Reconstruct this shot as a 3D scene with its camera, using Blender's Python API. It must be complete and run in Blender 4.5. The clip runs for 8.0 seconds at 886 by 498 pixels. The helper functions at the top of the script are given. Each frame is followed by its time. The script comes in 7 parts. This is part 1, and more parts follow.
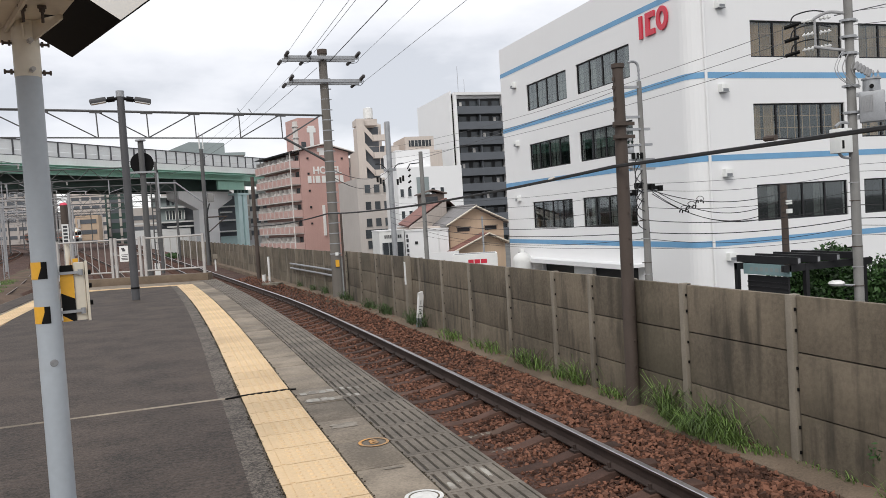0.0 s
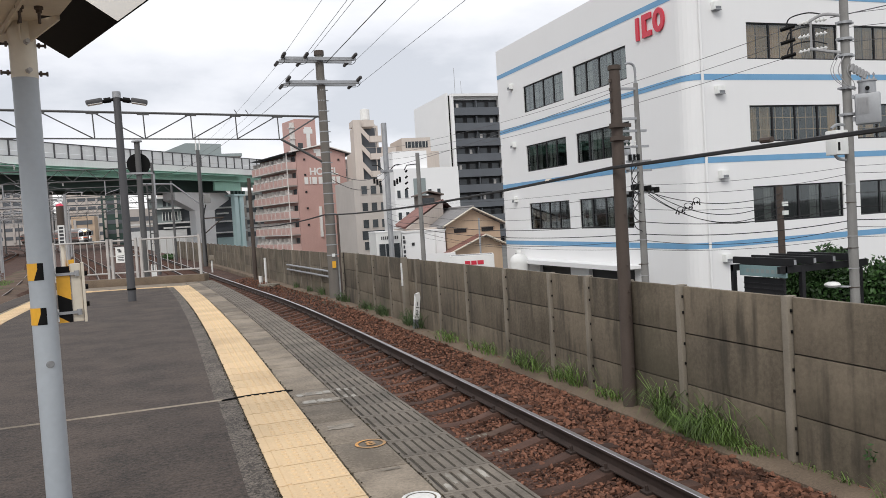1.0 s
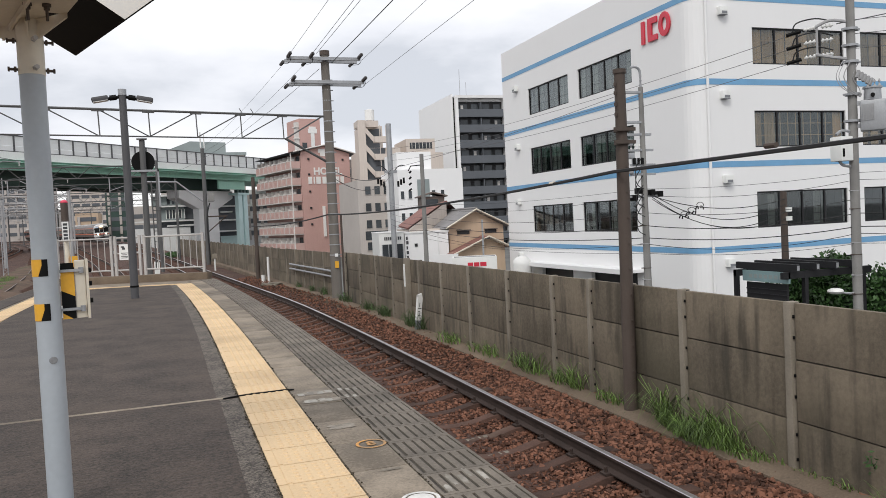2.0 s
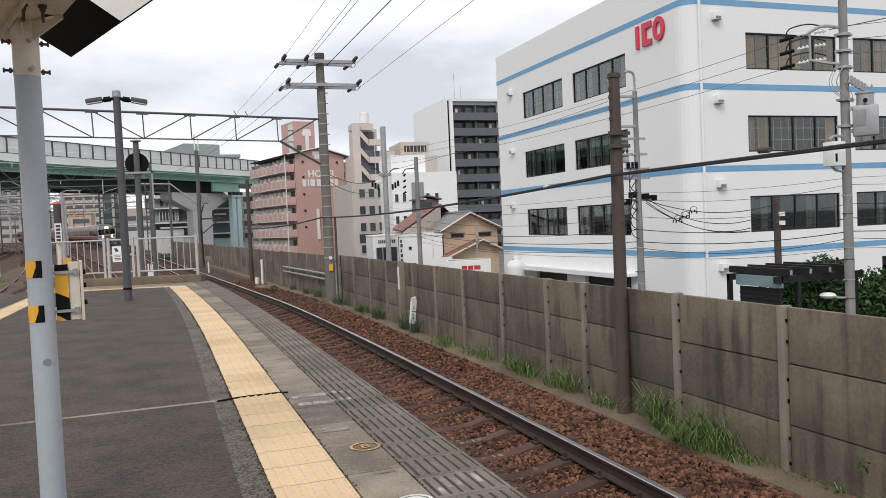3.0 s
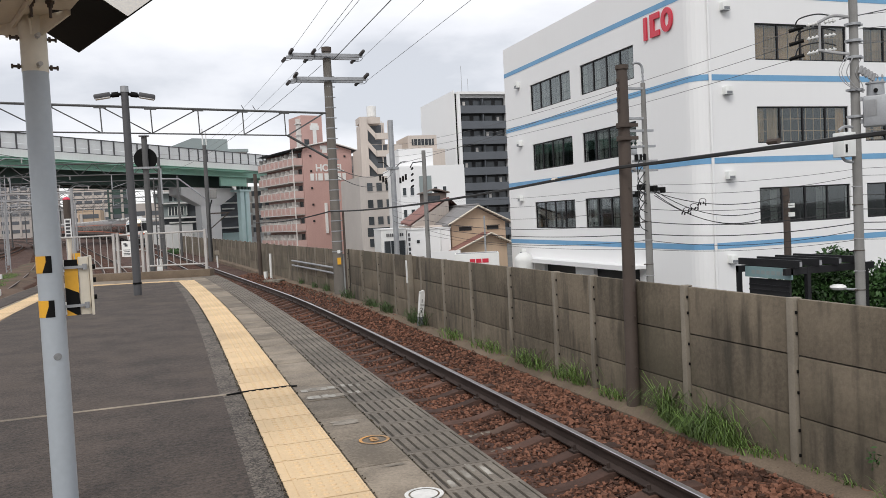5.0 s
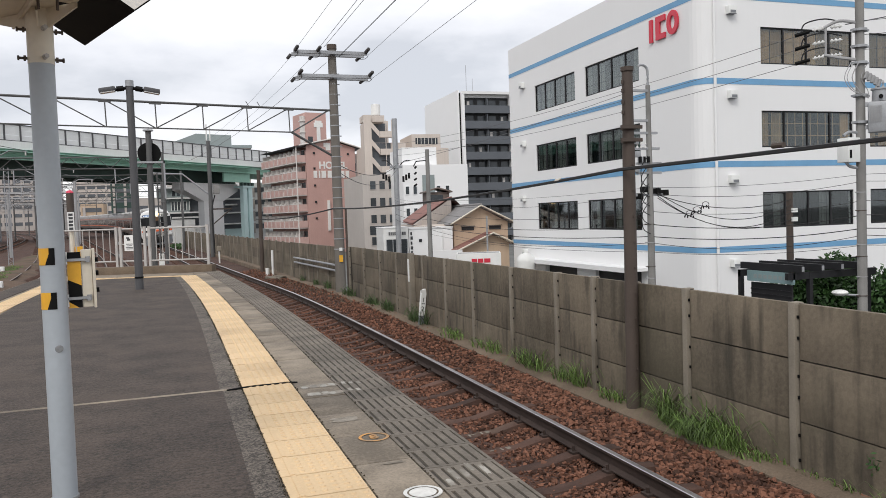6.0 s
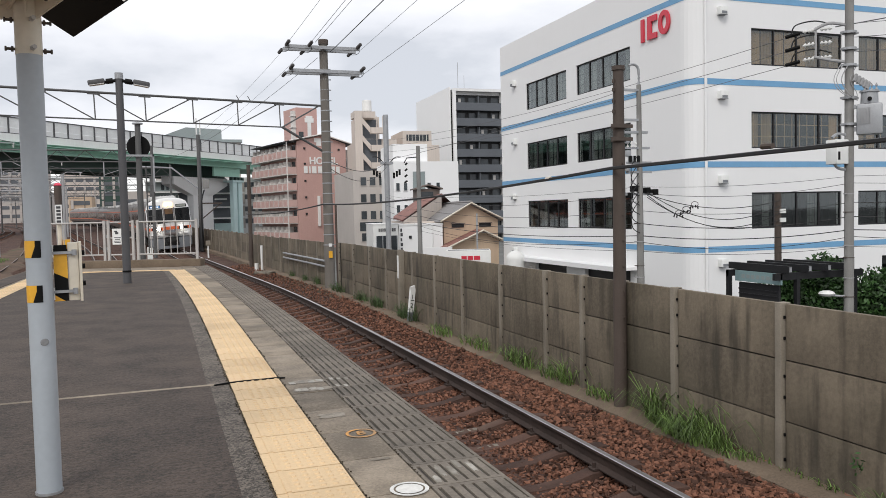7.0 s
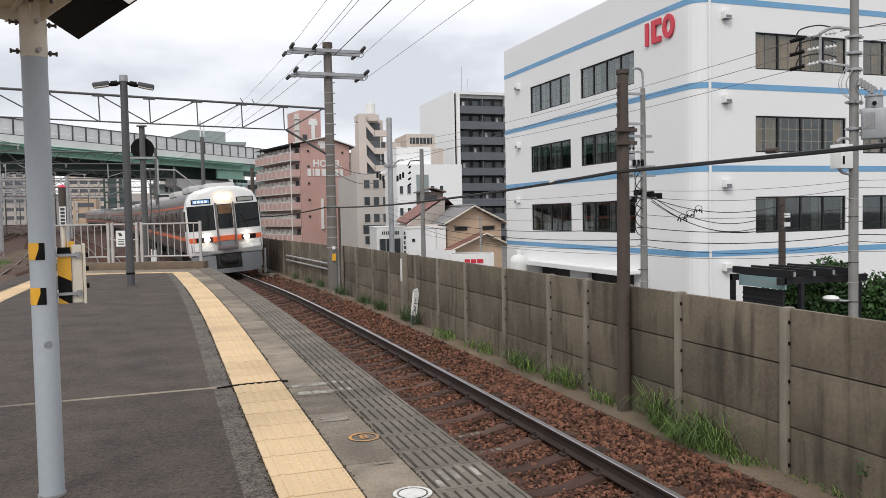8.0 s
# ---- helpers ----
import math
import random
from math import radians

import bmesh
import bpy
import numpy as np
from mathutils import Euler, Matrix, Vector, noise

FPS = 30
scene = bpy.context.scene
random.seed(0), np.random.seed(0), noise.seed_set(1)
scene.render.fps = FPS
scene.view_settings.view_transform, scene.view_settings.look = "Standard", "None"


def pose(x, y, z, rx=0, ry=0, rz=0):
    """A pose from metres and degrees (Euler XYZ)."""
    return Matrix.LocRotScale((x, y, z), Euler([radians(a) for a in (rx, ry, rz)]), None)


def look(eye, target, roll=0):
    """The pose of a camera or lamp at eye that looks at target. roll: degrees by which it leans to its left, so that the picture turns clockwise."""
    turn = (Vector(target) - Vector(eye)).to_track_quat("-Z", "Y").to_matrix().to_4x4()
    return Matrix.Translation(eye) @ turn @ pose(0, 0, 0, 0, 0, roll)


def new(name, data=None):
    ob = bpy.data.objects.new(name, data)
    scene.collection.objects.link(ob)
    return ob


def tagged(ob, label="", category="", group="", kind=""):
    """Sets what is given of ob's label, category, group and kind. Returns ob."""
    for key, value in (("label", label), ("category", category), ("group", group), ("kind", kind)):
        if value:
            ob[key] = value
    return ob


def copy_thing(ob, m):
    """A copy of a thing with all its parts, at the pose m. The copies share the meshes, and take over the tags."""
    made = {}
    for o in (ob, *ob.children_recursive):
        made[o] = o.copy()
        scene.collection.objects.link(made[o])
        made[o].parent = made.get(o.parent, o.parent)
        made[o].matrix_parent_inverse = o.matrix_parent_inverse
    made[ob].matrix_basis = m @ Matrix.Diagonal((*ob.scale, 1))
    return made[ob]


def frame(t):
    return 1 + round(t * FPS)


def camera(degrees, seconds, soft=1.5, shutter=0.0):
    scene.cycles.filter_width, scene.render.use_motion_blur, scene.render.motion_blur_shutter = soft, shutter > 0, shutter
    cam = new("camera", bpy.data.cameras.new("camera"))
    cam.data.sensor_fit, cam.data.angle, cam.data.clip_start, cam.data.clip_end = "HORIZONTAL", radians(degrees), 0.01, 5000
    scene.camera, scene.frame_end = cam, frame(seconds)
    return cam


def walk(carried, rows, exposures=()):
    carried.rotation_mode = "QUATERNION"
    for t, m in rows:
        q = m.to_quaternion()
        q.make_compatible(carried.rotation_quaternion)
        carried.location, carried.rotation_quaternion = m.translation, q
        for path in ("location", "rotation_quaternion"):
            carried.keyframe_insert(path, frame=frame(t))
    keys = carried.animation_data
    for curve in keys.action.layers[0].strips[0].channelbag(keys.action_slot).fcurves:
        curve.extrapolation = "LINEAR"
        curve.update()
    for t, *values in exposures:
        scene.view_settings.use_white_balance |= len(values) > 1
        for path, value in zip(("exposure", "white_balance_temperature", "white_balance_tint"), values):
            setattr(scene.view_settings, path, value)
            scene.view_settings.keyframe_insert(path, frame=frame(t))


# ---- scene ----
cam = camera(59.0, 8.0, soft=0.6)
PATH = [
    (0.0, pose(0.011, -0.002, 1.402, 87.61, 3.55, -19.41)),
    (0.5, pose(0.010, 0.002, 1.404, 87.80, 3.42, -19.62)),
    (1.0, pose(0.009, -0.004, 1.403, 87.69, 3.50, -19.65)),
    (2.5, pose(0.002, -0.015, 1.404, 87.88, 2.40, -19.44)),
    (3.0, pose(-0.002, -0.017, 1.403, 88.01, 2.55, -19.84)),
    (3.5, pose(-0.000, -0.016, 1.407, 88.10, 2.44, -19.48)),
    (4.0, pose(-0.004, -0.012, 1.404, 87.78, 2.83, -18.98)),
    (4.5, pose(0.001, -0.016, 1.404, 87.62, 3.15, -19.35)),
    (6.0, pose(-0.004, -0.013, 1.398, 87.51, 1.94, -19.08)),
    (6.5, pose(0.001, -0.016, 1.400, 87.55, 2.05, -19.61)),
    (7.0, pose(0.001, -0.012, 1.397, 87.27, 1.30, -19.79)),
    (7.5, pose(0.002, -0.004, 1.399, 87.47, 1.31, -19.64)),
    (8.0, pose(0.000, 0.000, 1.400, 87.50, 1.10, -19.55)),
]
walk(cam, PATH)

# ---- light ----
world = bpy.data.worlds.new("overcast_sky")
scene.world = world
world.use_nodes = True
wn, wl = world.node_tree.nodes, world.node_tree.links
wn.clear()
w_out = wn.new("ShaderNodeOutputWorld")
w_bg = wn.new("ShaderNodeBackground")
w_sky = wn.new("ShaderNodeTexSky")
w_sky.sky_type = "NISHITA"
w_sky.sun_disc = False
w_sky.sun_elevation = radians(48)
w_sky.sun_rotation = radians(215)
w_co = wn.new("ShaderNodeTexCoord")
w_map = wn.new("ShaderNodeMapping")
w_map.inputs["Scale"].default_value = (1.0, 1.0, 2.6)
w_map.inputs["Location"].default_value = (3.1, 0.4, 0.7)
w_noise = wn.new("ShaderNodeTexNoise")
w_noise.inputs["Scale"].default_value = 2.3
w_noise.inputs["Detail"].default_value = 7
w_noise.inputs["Roughness"].default_value = 0.52
w_ramp = wn.new("ShaderNodeValToRGB")
w_ramp.color_ramp.elements[0].position = 0.38
w_ramp.color_ramp.elements[0].color = (0.6, 0.62, 0.67, 1)
w_ramp.color_ramp.elements[1].position = 0.60
w_ramp.color_ramp.elements[1].color = (0.95, 0.95, 0.955, 1)
mid = w_ramp.color_ramp.elements.new(0.47)
mid.color = (0.78, 0.79, 0.835, 1)
w_scale = wn.new("ShaderNodeMix")
w_scale.data_type = "RGBA"
w_scale.blend_type = "MULTIPLY"
w_scale.inputs["Factor"].default_value = 1.0
w_scale.inputs["B"].default_value = (0.1, 0.1, 0.1, 1)
w_mix = wn.new("ShaderNodeMix")
w_mix.data_type = "RGBA"
w_mix.inputs["Factor"].default_value = 0.92
w_bg.inputs["Strength"].default_value = 1.2
wl.new(w_co.outputs["Generated"], w_map.inputs["Vector"])
wl.new(w_map.outputs["Vector"], w_noise.inputs["Vector"])
wl.new(w_noise.outputs["Fac"], w_ramp.inputs["Fac"])
wl.new(w_sky.outputs["Color"], w_scale.inputs["A"])
wl.new(w_scale.outputs["Result"], w_mix.inputs["A"])
wl.new(w_ramp.outputs["Color"], w_mix.inputs["B"])
wl.new(w_mix.outputs["Result"], w_bg.inputs["Color"])
wl.new(w_bg.outputs["Background"], w_out.inputs["Surface"])

sun = new("sun", bpy.data.lights.new("sun", "SUN"))
sun.data.energy = 1.45
sun.data.angle = radians(25)
sun.data.color = (1.0, 0.96, 0.9)
sun.matrix_world = look((-30, -42, 48), (0, 0, 0))
scene.view_settings.exposure = 0.0


# ---- materials ----
def mat(name, c, rough=0.7, var=0.25, scale=2.0, fine=45.0, bump=0.15, metal=0.0, streak=0.0, stain=None, stain_at=0.55, island=0.0, each=0.0, own=False, size=0.01, glow=None, coat=0.0, speckle=0.0, drip=None, spec=0.5):
    """A worn surface: two scales of mottling, optional run-down streaks, stains, and variation from piece to piece."""
    m = bpy.data.materials.new(name)
    m.use_nodes = True
    n, l = m.node_tree.nodes, m.node_tree.links
    b = n["Principled BSDF"]
    b.inputs["Roughness"].default_value = rough
    b.inputs["Metallic"].default_value = metal
    b.inputs["Coat Weight"].default_value = coat
    b.inputs["Specular IOR Level"].default_value = spec
    if glow:
        b.inputs["Emission Color"].default_value = (*glow[0], 1)
        b.inputs["Emission Strength"].default_value = glow[1]
    if own:
        co = n.new("ShaderNodeTexCoord").outputs["Object"]
    else:
        co = n.new("ShaderNodeNewGeometry").outputs["Position"]

    def noise_node(s, detail, vec):
        t = n.new("ShaderNodeTexNoise")
        t.inputs["Scale"].default_value = s
        t.inputs["Detail"].default_value = detail
        l.new(vec, t.inputs["Vector"])
        return t.outputs["Fac"]

    def math_node(op, a, v):
        t = n.new("ShaderNodeMath")
        t.operation = op
        for k, x in enumerate((a, v)):
            if isinstance(x, (int, float)):
                t.inputs[k].default_value = x
            else:
                l.new(x, t.inputs[k])
        return t.outputs[0]

    big, small = noise_node(scale, 5, co), noise_node(fine, 4, co)
    f = math_node("ADD", math_node("MULTIPLY", big, 0.65), math_node("MULTIPLY", small, 0.35))
    if streak:
        mp = n.new("ShaderNodeMapping")
        mp.inputs["Scale"].default_value = (5.0, 5.0, 0.35)
        l.new(co, mp.inputs["Vector"])
        f = math_node("ADD", math_node("MULTIPLY", f, 1 - streak), math_node("MULTIPLY", noise_node(1.3, 6, mp.outputs["Vector"]), streak))
    f = math_node("MULTIPLY_ADD", math_node("SUBTRACT", f, 0.5), 2.6)
    f.node.inputs[2].default_value = 0.5
    if speckle:
        grain = n.new("ShaderNodeTexVoronoi")
        grain.inputs["Scale"].default_value = 90.0
        l.new(co, grain.inputs["Vector"])
        tone = n.new("ShaderNodeSeparateColor")
        l.new(grain.outputs["Color"], tone.inputs["Color"])
        f = math_node("ADD", f, math_node("MULTIPLY", math_node("SUBTRACT", tone.outputs[0], 0.5), speckle))
    if island:
        f = math_node("ADD", f, math_node("MULTIPLY", math_node("SUBTRACT", n.new("ShaderNodeNewGeometry").outputs["Random Per Island"], 0.5), island))
    if each:
        f = math_node("ADD", f, math_node("MULTIPLY", math_node("SUBTRACT", n.new("ShaderNodeObjectInfo").outputs["Random"], 0.5), each))
    mix = n.new("ShaderNodeMix")
    mix.data_type = "RGBA"
    mix.clamp_factor = True
    mix.inputs["A"].default_value = (*[x * (1 - var) for x in c], 1)
    mix.inputs["B"].default_value = (*[min(1, x * (1 + var)) for x in c], 1)
    l.new(f, mix.inputs["Factor"])
    col = mix.outputs["Result"]
    if stain:
        s = noise_node(scale * 0.45, 6, co)
        r = n.new("ShaderNodeMapRange")
        r.inputs["From Min"].default_value = stain_at
        r.inputs["From Max"].default_value = stain_at + 0.14
        l.new(s, r.inputs["Value"])
        m2 = n.new("ShaderNodeMix")
        m2.data_type = "RGBA"
        m2.inputs["B"].default_value = (*stain, 1)
        l.new(math_node("MULTIPLY", r.outputs["Result"], 0.7), m2.inputs["Factor"])
        l.new(col, m2.inputs["A"])
        col = m2.outputs["Result"]
    if drip:
        mp = n.new("ShaderNodeMapping")
        mp.inputs["Scale"].default_value = (4.0, 4.0, 0.5)
        l.new(co, mp.inputs["Vector"])
        runs = noise_node(1.9, 7, mp.outputs["Vector"])
        where = noise_node(0.9, 3, co)
        r = n.new("ShaderNodeMapRange")
        r.inputs["From Min"].default_value = 0.52
        r.inputs["From Max"].default_value = 0.64
        l.new(math_node("ADD", math_node("MULTIPLY", runs, 0.6), math_node("MULTIPLY", where, 0.42)), r.inputs["Value"])
        m3 = n.new("ShaderNodeMix")
        m3.data_type = "RGBA"
        m3.inputs["B"].default_value = (*drip, 1)
        l.new(math_node("MULTIPLY", r.outputs["Result"], 0.75), m3.inputs["Factor"])
        l.new(col, m3.inputs["A"])
        col = m3.outputs["Result"]
    l.new(col, b.inputs["Base Color"])
    if bump:
        bp = n.new("ShaderNodeBump")
        bp.inputs["Strength"].default_value = bump
        bp.inputs["Distance"].default_value = size
        l.new(small, bp.inputs["Height"])
        l.new(bp.outputs["Normal"], b.inputs["Normal"])
    return m


def glass_mat(name, tint, clear=0.55):
    m = bpy.data.materials.new(name)
    m.use_nodes = True
    n, l = m.node_tree.nodes, m.node_tree.links
    n.remove(n["Principled BSDF"])
    tr, gl, mx, fr = n.new("ShaderNodeBsdfTransparent"), n.new("ShaderNodeBsdfGlossy"), n.new("ShaderNodeMixShader"), n.new("ShaderNodeLayerWeight")
    tr.inputs["Color"].default_value = (*tint, 1)
    gl.inputs["Roughness"].default_value = 0.03
    gl.inputs["Color"].default_value = (0.85, 0.9, 0.92, 1)
    fr.inputs["Blend"].default_value = 0.25
    half = n.new("ShaderNodeMath")
    half.operation = "MULTIPLY_ADD"
    half.inputs[1].default_value, half.inputs[2].default_value = 0.35, 0.03
    l.new(fr.outputs["Facing"], half.inputs[0])
    l.new(half.outputs[0], mx.inputs[0])
    l.new(tr.outputs[0], mx.inputs[1])
    l.new(gl.outputs[0], mx.inputs[2])
    l.new(mx.outputs[0], n["Material Output"].inputs["Surface"])
    return m


ASPHALT = mat("worn_asphalt", (0.056, 0.041, 0.0325), 0.82, 0.6, 2.2, 24, 0.8, stain=(0.085, 0.062, 0.047), stain_at=0.56, size=0.012, speckle=0.9)
SPECK = mat("dark_moss_grit", (0.05, 0.04, 0.025), 0.95, 0.6, 6, 40, 0.2, island=1.4)
ASPHALT_PATCH = mat("grey_patched_asphalt", (0.118, 0.1, 0.084), 0.9, 0.65, 3.5, 40, 0.8, size=0.015, speckle=1.1)
YELLOW = mat("yellow_tactile_tile", (0.68, 0.5, 0.3), 0.75, 0.1, 1.7, 60, 0.2, each=0.7, stain=(0.52, 0.37, 0.22), stain_at=0.55, speckle=0.25)
SLAB = mat("platform_concrete", (0.235, 0.195, 0.15), 0.88, 0.42, 3.2, 45, 0.35, each=0.9, stain=(0.12, 0.098, 0.073), stain_at=0.55, speckle=0.3)
SLAB_RIB = mat("ribbed_concrete", (0.16, 0.137, 0.112), 0.85, 0.35, 4.0, 60, 0.3, each=0.6, speckle=0.3)
RIB_FILL = mat("grey_groove_fill", (0.07, 0.06, 0.05), 0.95, 0.4, 5, 80, 0.2)
GROOVE = mat("dark_groove", (0.04, 0.036, 0.032), 0.95, 0.3, 5, 80, 0.2)
CONCRETE = mat("wall_concrete", (0.148, 0.121, 0.088), 0.92, 0.5, 1.3, 22, 0.45, streak=0.25, each=0.4, stain=(0.082, 0.072, 0.048), stain_at=0.53, drip=(0.042, 0.036, 0.027), speckle=0.15)
POST_C = mat("post_concrete", (0.215, 0.188, 0.15), 0.9, 0.3, 2.2, 60, 0.25, streak=0.3, each=0.4, drip=(0.1, 0.085, 0.065))
KERB = mat("foot_concrete", (0.165, 0.124, 0.088), 0.92, 0.35, 1.6, 50, 0.3, stain=(0.1, 0.07, 0.05), speckle=0.3)
STONE = mat("rusty_ballast_stone", (0.152, 0.068, 0.042), 0.9, 0.6, 2.5, 60, 0.2, island=1.5)
BED = mat("rusty_ballast_bed", (0.082, 0.043, 0.032), 0.95, 0.65, 1.3, 16, 1.0, size=0.06, stain=(0.115, 0.083, 0.062), stain_at=0.6)
SLEEPER = mat("rust_dusted_sleeper", (0.088, 0.046, 0.033), 0.9, 0.5, 3.5, 70, 0.4, each=0.7, stain=(0.13, 0.085, 0.062), stain_at=0.58)
RAIL = mat("rusty_rail", (0.042, 0.027, 0.022), 0.85, 0.35, 3.0, 50, 0.25)
RAIL_TOP = mat("polished_rail_head", (0.62, 0.6, 0.62), 0.28, 0.1, 3, 80, 0.05, metal=0.9)
DULL_RAIL = mat("dull_rail_head", (0.2, 0.15, 0.125), 0.5, 0.2, 3, 60, 0.05, metal=0.3)
GROUND = mat("street_asphalt", (0.12, 0.12, 0.115), 0.9, 0.3, 0.2, 6, 0.2)
EARTH = mat("dry_brown_earth", (0.105, 0.066, 0.043), 0.95, 0.5, 0.8, 12, 0.6, size=0.04, stain=(0.07, 0.085, 0.035), stain_at=0.58)
WHITE_WALL = mat("white_render", (0.82, 0.82, 0.82), 0.7, 0.02, 0.3, 20, 0.05, streak=0.2)
BLUE = mat("blue_band_paint", (0.16, 0.36, 0.58), 0.55, 0.08, 1.5, 30, 0.03)
RED = mat("red_sign_paint", (0.62, 0.03, 0.06), 0.4, 0.08, 2, 30, 0.02)
FRAME = mat("dark_window_frame", (0.018, 0.018, 0.02), 0.5, 0.2, 3, 30, 0.03, spec=0.3)
# Indoor dimness is put into this near-black colour of floors and core walls.
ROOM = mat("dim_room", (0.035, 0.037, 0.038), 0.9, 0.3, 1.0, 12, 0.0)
BLIND = mat("beige_blind", (0.5, 0.32, 0.16), 0.9, 0.35, 1.4, 20, 0.05, each=1.6)
CURTAIN = mat("grey_green_curtain", (0.27, 0.285, 0.265), 0.9, 0.35, 1.4, 20, 0.05, each=1.6)
SMOKED = glass_mat("smoked_window_glass", (0.66, 0.69, 0.69))
GREY_METAL = mat("galvanised_steel", (0.36, 0.37, 0.385), 0.5, 0.18, 2.5, 40, 0.08, metal=0.35)
POLE_PAINT = mat("pale_blue_grey_paint", (0.38, 0.415, 0.45), 0.5, 0.08, 2.0, 30, 0.06, stain=(0.33, 0.33, 0.33), stain_at=0.6)

POLE_WEAR = mat("worn_grey_smudge", (0.25, 0.255, 0.26), 0.6, 0.3, 20, 60, 0.05)
LATTICE = mat("pale_galvanised_lattice", (0.34, 0.34, 0.345), 0.6, 0.2, 2.0, 40, 0.08)
SLATE_BROWN = mat("brown_dormer_cladding", (0.16, 0.13, 0.115), 0.8, 0.2, 0.8, 20, 0.1)
CREAM = mat("cream_paint", (0.7, 0.64, 0.53), 0.5, 0.1, 2.0, 30, 0.06, stain=(0.4, 0.28, 0.18), stain_at=0.66)
BLACK = mat("black_paint", (0.006, 0.006, 0.006), 0.6, 0.2, 3, 40, 0.03, spec=0.15)
HAZARD = mat("orange_yellow_tape", (0.75, 0.39, 0.03), 0.45, 0.1, 4, 40, 0.02)
RUST_STEEL = mat("brown_rusted_steel", (0.072, 0.054, 0.044), 0.75, 0.3, 2.5, 60, 0.2, streak=0.4)
DARK_POLE = mat("dark_grey_paint", (0.075, 0.075, 0.08), 0.55, 0.15, 2, 40, 0.05)
POLE_C = mat("spun_concrete_pole", (0.24, 0.235, 0.225), 0.88, 0.3, 1.5, 50, 0.2, streak=0.4, stain=(0.13, 0.125, 0.12), stain_at=0.56)
DARK_CONCRETE = mat("dark_concrete_pole", (0.16, 0.145, 0.128), 0.85, 0.25, 1.5, 50, 0.15, streak=0.4)
# Weak glow, for the sign box face and the train's display text.
SIGN_GLOW = mat("glowing_white_sign_face", (0.78, 0.78, 0.76), 0.5, 0.03, 3, 30, 0.0, glow=((1.0, 0.99, 0.96), 0.45))
POLE_STEEL = mat("weathered_gantry_steel", (0.1, 0.1, 0.1), 0.65, 0.2, 2.0, 40, 0.1, streak=0.3)
FENCE = mat("grey_fence_paint", (0.45, 0.43, 0.41), 0.55, 0.15, 3, 40, 0.06, stain=(0.3, 0.2, 0.13), stain_at=0.62)
CABLE = mat("black_cable", (0.015, 0.015, 0.016), 0.6, 0.1, 3, 30, 0.0)
WIRE = mat("grey_wire", (0.1, 0.1, 0.105), 0.6, 0.1, 3, 30, 0.0)
PORCELAIN = mat("dark_insulator", (0.08, 0.075, 0.075), 0.3, 0.1, 3, 30, 0.0)
WHITE_INS = mat("white_insulator", (0.7, 0.7, 0.68), 0.3, 0.1, 3, 30, 0.0)
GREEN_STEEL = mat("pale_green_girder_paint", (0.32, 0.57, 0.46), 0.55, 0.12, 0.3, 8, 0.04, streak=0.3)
# Girder green with the shade under the deck put in; also the netted block.
GREEN_DARK = mat("underside_shade_and_net_green", (0.035, 0.07, 0.058), 0.6, 0.15, 0.3, 8, 0.04)
PARAPET = mat("pale_grey_parapet", (0.78, 0.79, 0.77), 0.7, 0.1, 0.3, 6, 0.04, streak=0.3)
BARRIER = mat("grey_sound_barrier", (0.74, 0.755, 0.75), 0.5, 0.1, 0.4, 8, 0.03)
PIER_BLUE = mat("pale_blue_pier_paint", (0.5, 0.66, 0.66), 0.55, 0.08, 0.4, 8, 0.03)
PINK = mat("pink_brick_tile", (0.53, 0.335, 0.3), 0.75, 0.1, 0.25, 6, 0.05, streak=0.2)
PINK_PALE = mat("pale_pink_balcony_panel", (0.56, 0.38, 0.345), 0.7, 0.1, 0.4, 6, 0.04)
OFFWHITE = mat("off_white_trim", (0.66, 0.63, 0.6), 0.7, 0.08, 0.4, 8, 0.03)
BEIGE = mat("beige_render", (0.6, 0.53, 0.475), 0.8, 0.1, 0.2, 6, 0.05, streak=0.4)
GREYBEIGE = mat("grey_tile_facade", (0.48, 0.44, 0.41), 0.8, 0.1, 0.3, 6, 0.05, streak=0.3)
PALE = mat("pale_grey_render", (0.76, 0.76, 0.755), 0.8, 0.06, 0.2, 6, 0.04, streak=0.4)
# Charcoal panels, and the painted shade of far balconies and the stairwell.
DARK_FACADE = mat("charcoal_panel_and_recess_shade", (0.105, 0.115, 0.13), 0.6, 0.12, 0.4, 8, 0.03)
# Near-black for vents, openings and panels, and for painted balcony shade.
DARK_RECESS = mat("near_black_fill_and_recess_shade", (0.018, 0.018, 0.02), 0.7, 0.3, 0.8, 8, 0.0)
FAR_GLASS = mat("dark_window_pane", (0.05, 0.058, 0.065), 0.12, 0.35, 0.9, 10, 0.0, each=1.2)
TAN = mat("tan_stucco", (0.55, 0.415, 0.3), 0.85, 0.1, 0.7, 30, 0.1, streak=0.3)
ROOF_GREY = mat("grey_slate_roof", (0.24, 0.232, 0.232), 0.8, 0.2, 0.8, 20, 0.15)
ROOF_RED = mat("red_brown_roof", (0.25, 0.12, 0.1), 0.8, 0.2, 0.8, 20, 0.15)
GREEN_ROOF = mat("grey_green_roof", (0.25, 0.29, 0.29), 0.6, 0.1, 0.2, 4, 0.04)
GRASS = mat("green_grass", (0.115, 0.185, 0.045), 0.7, 0.6, 2.0, 30, 0.0, island=1.3)
LEAF = mat("dark_green_leaf", (0.035, 0.085, 0.02), 0.6, 0.5, 2.0, 30, 0.0, island=1.4)
MOSS = mat("mossy_wall_growth", (0.06, 0.1, 0.035), 0.9, 0.5, 3.0, 30, 0.0, island=1.0)
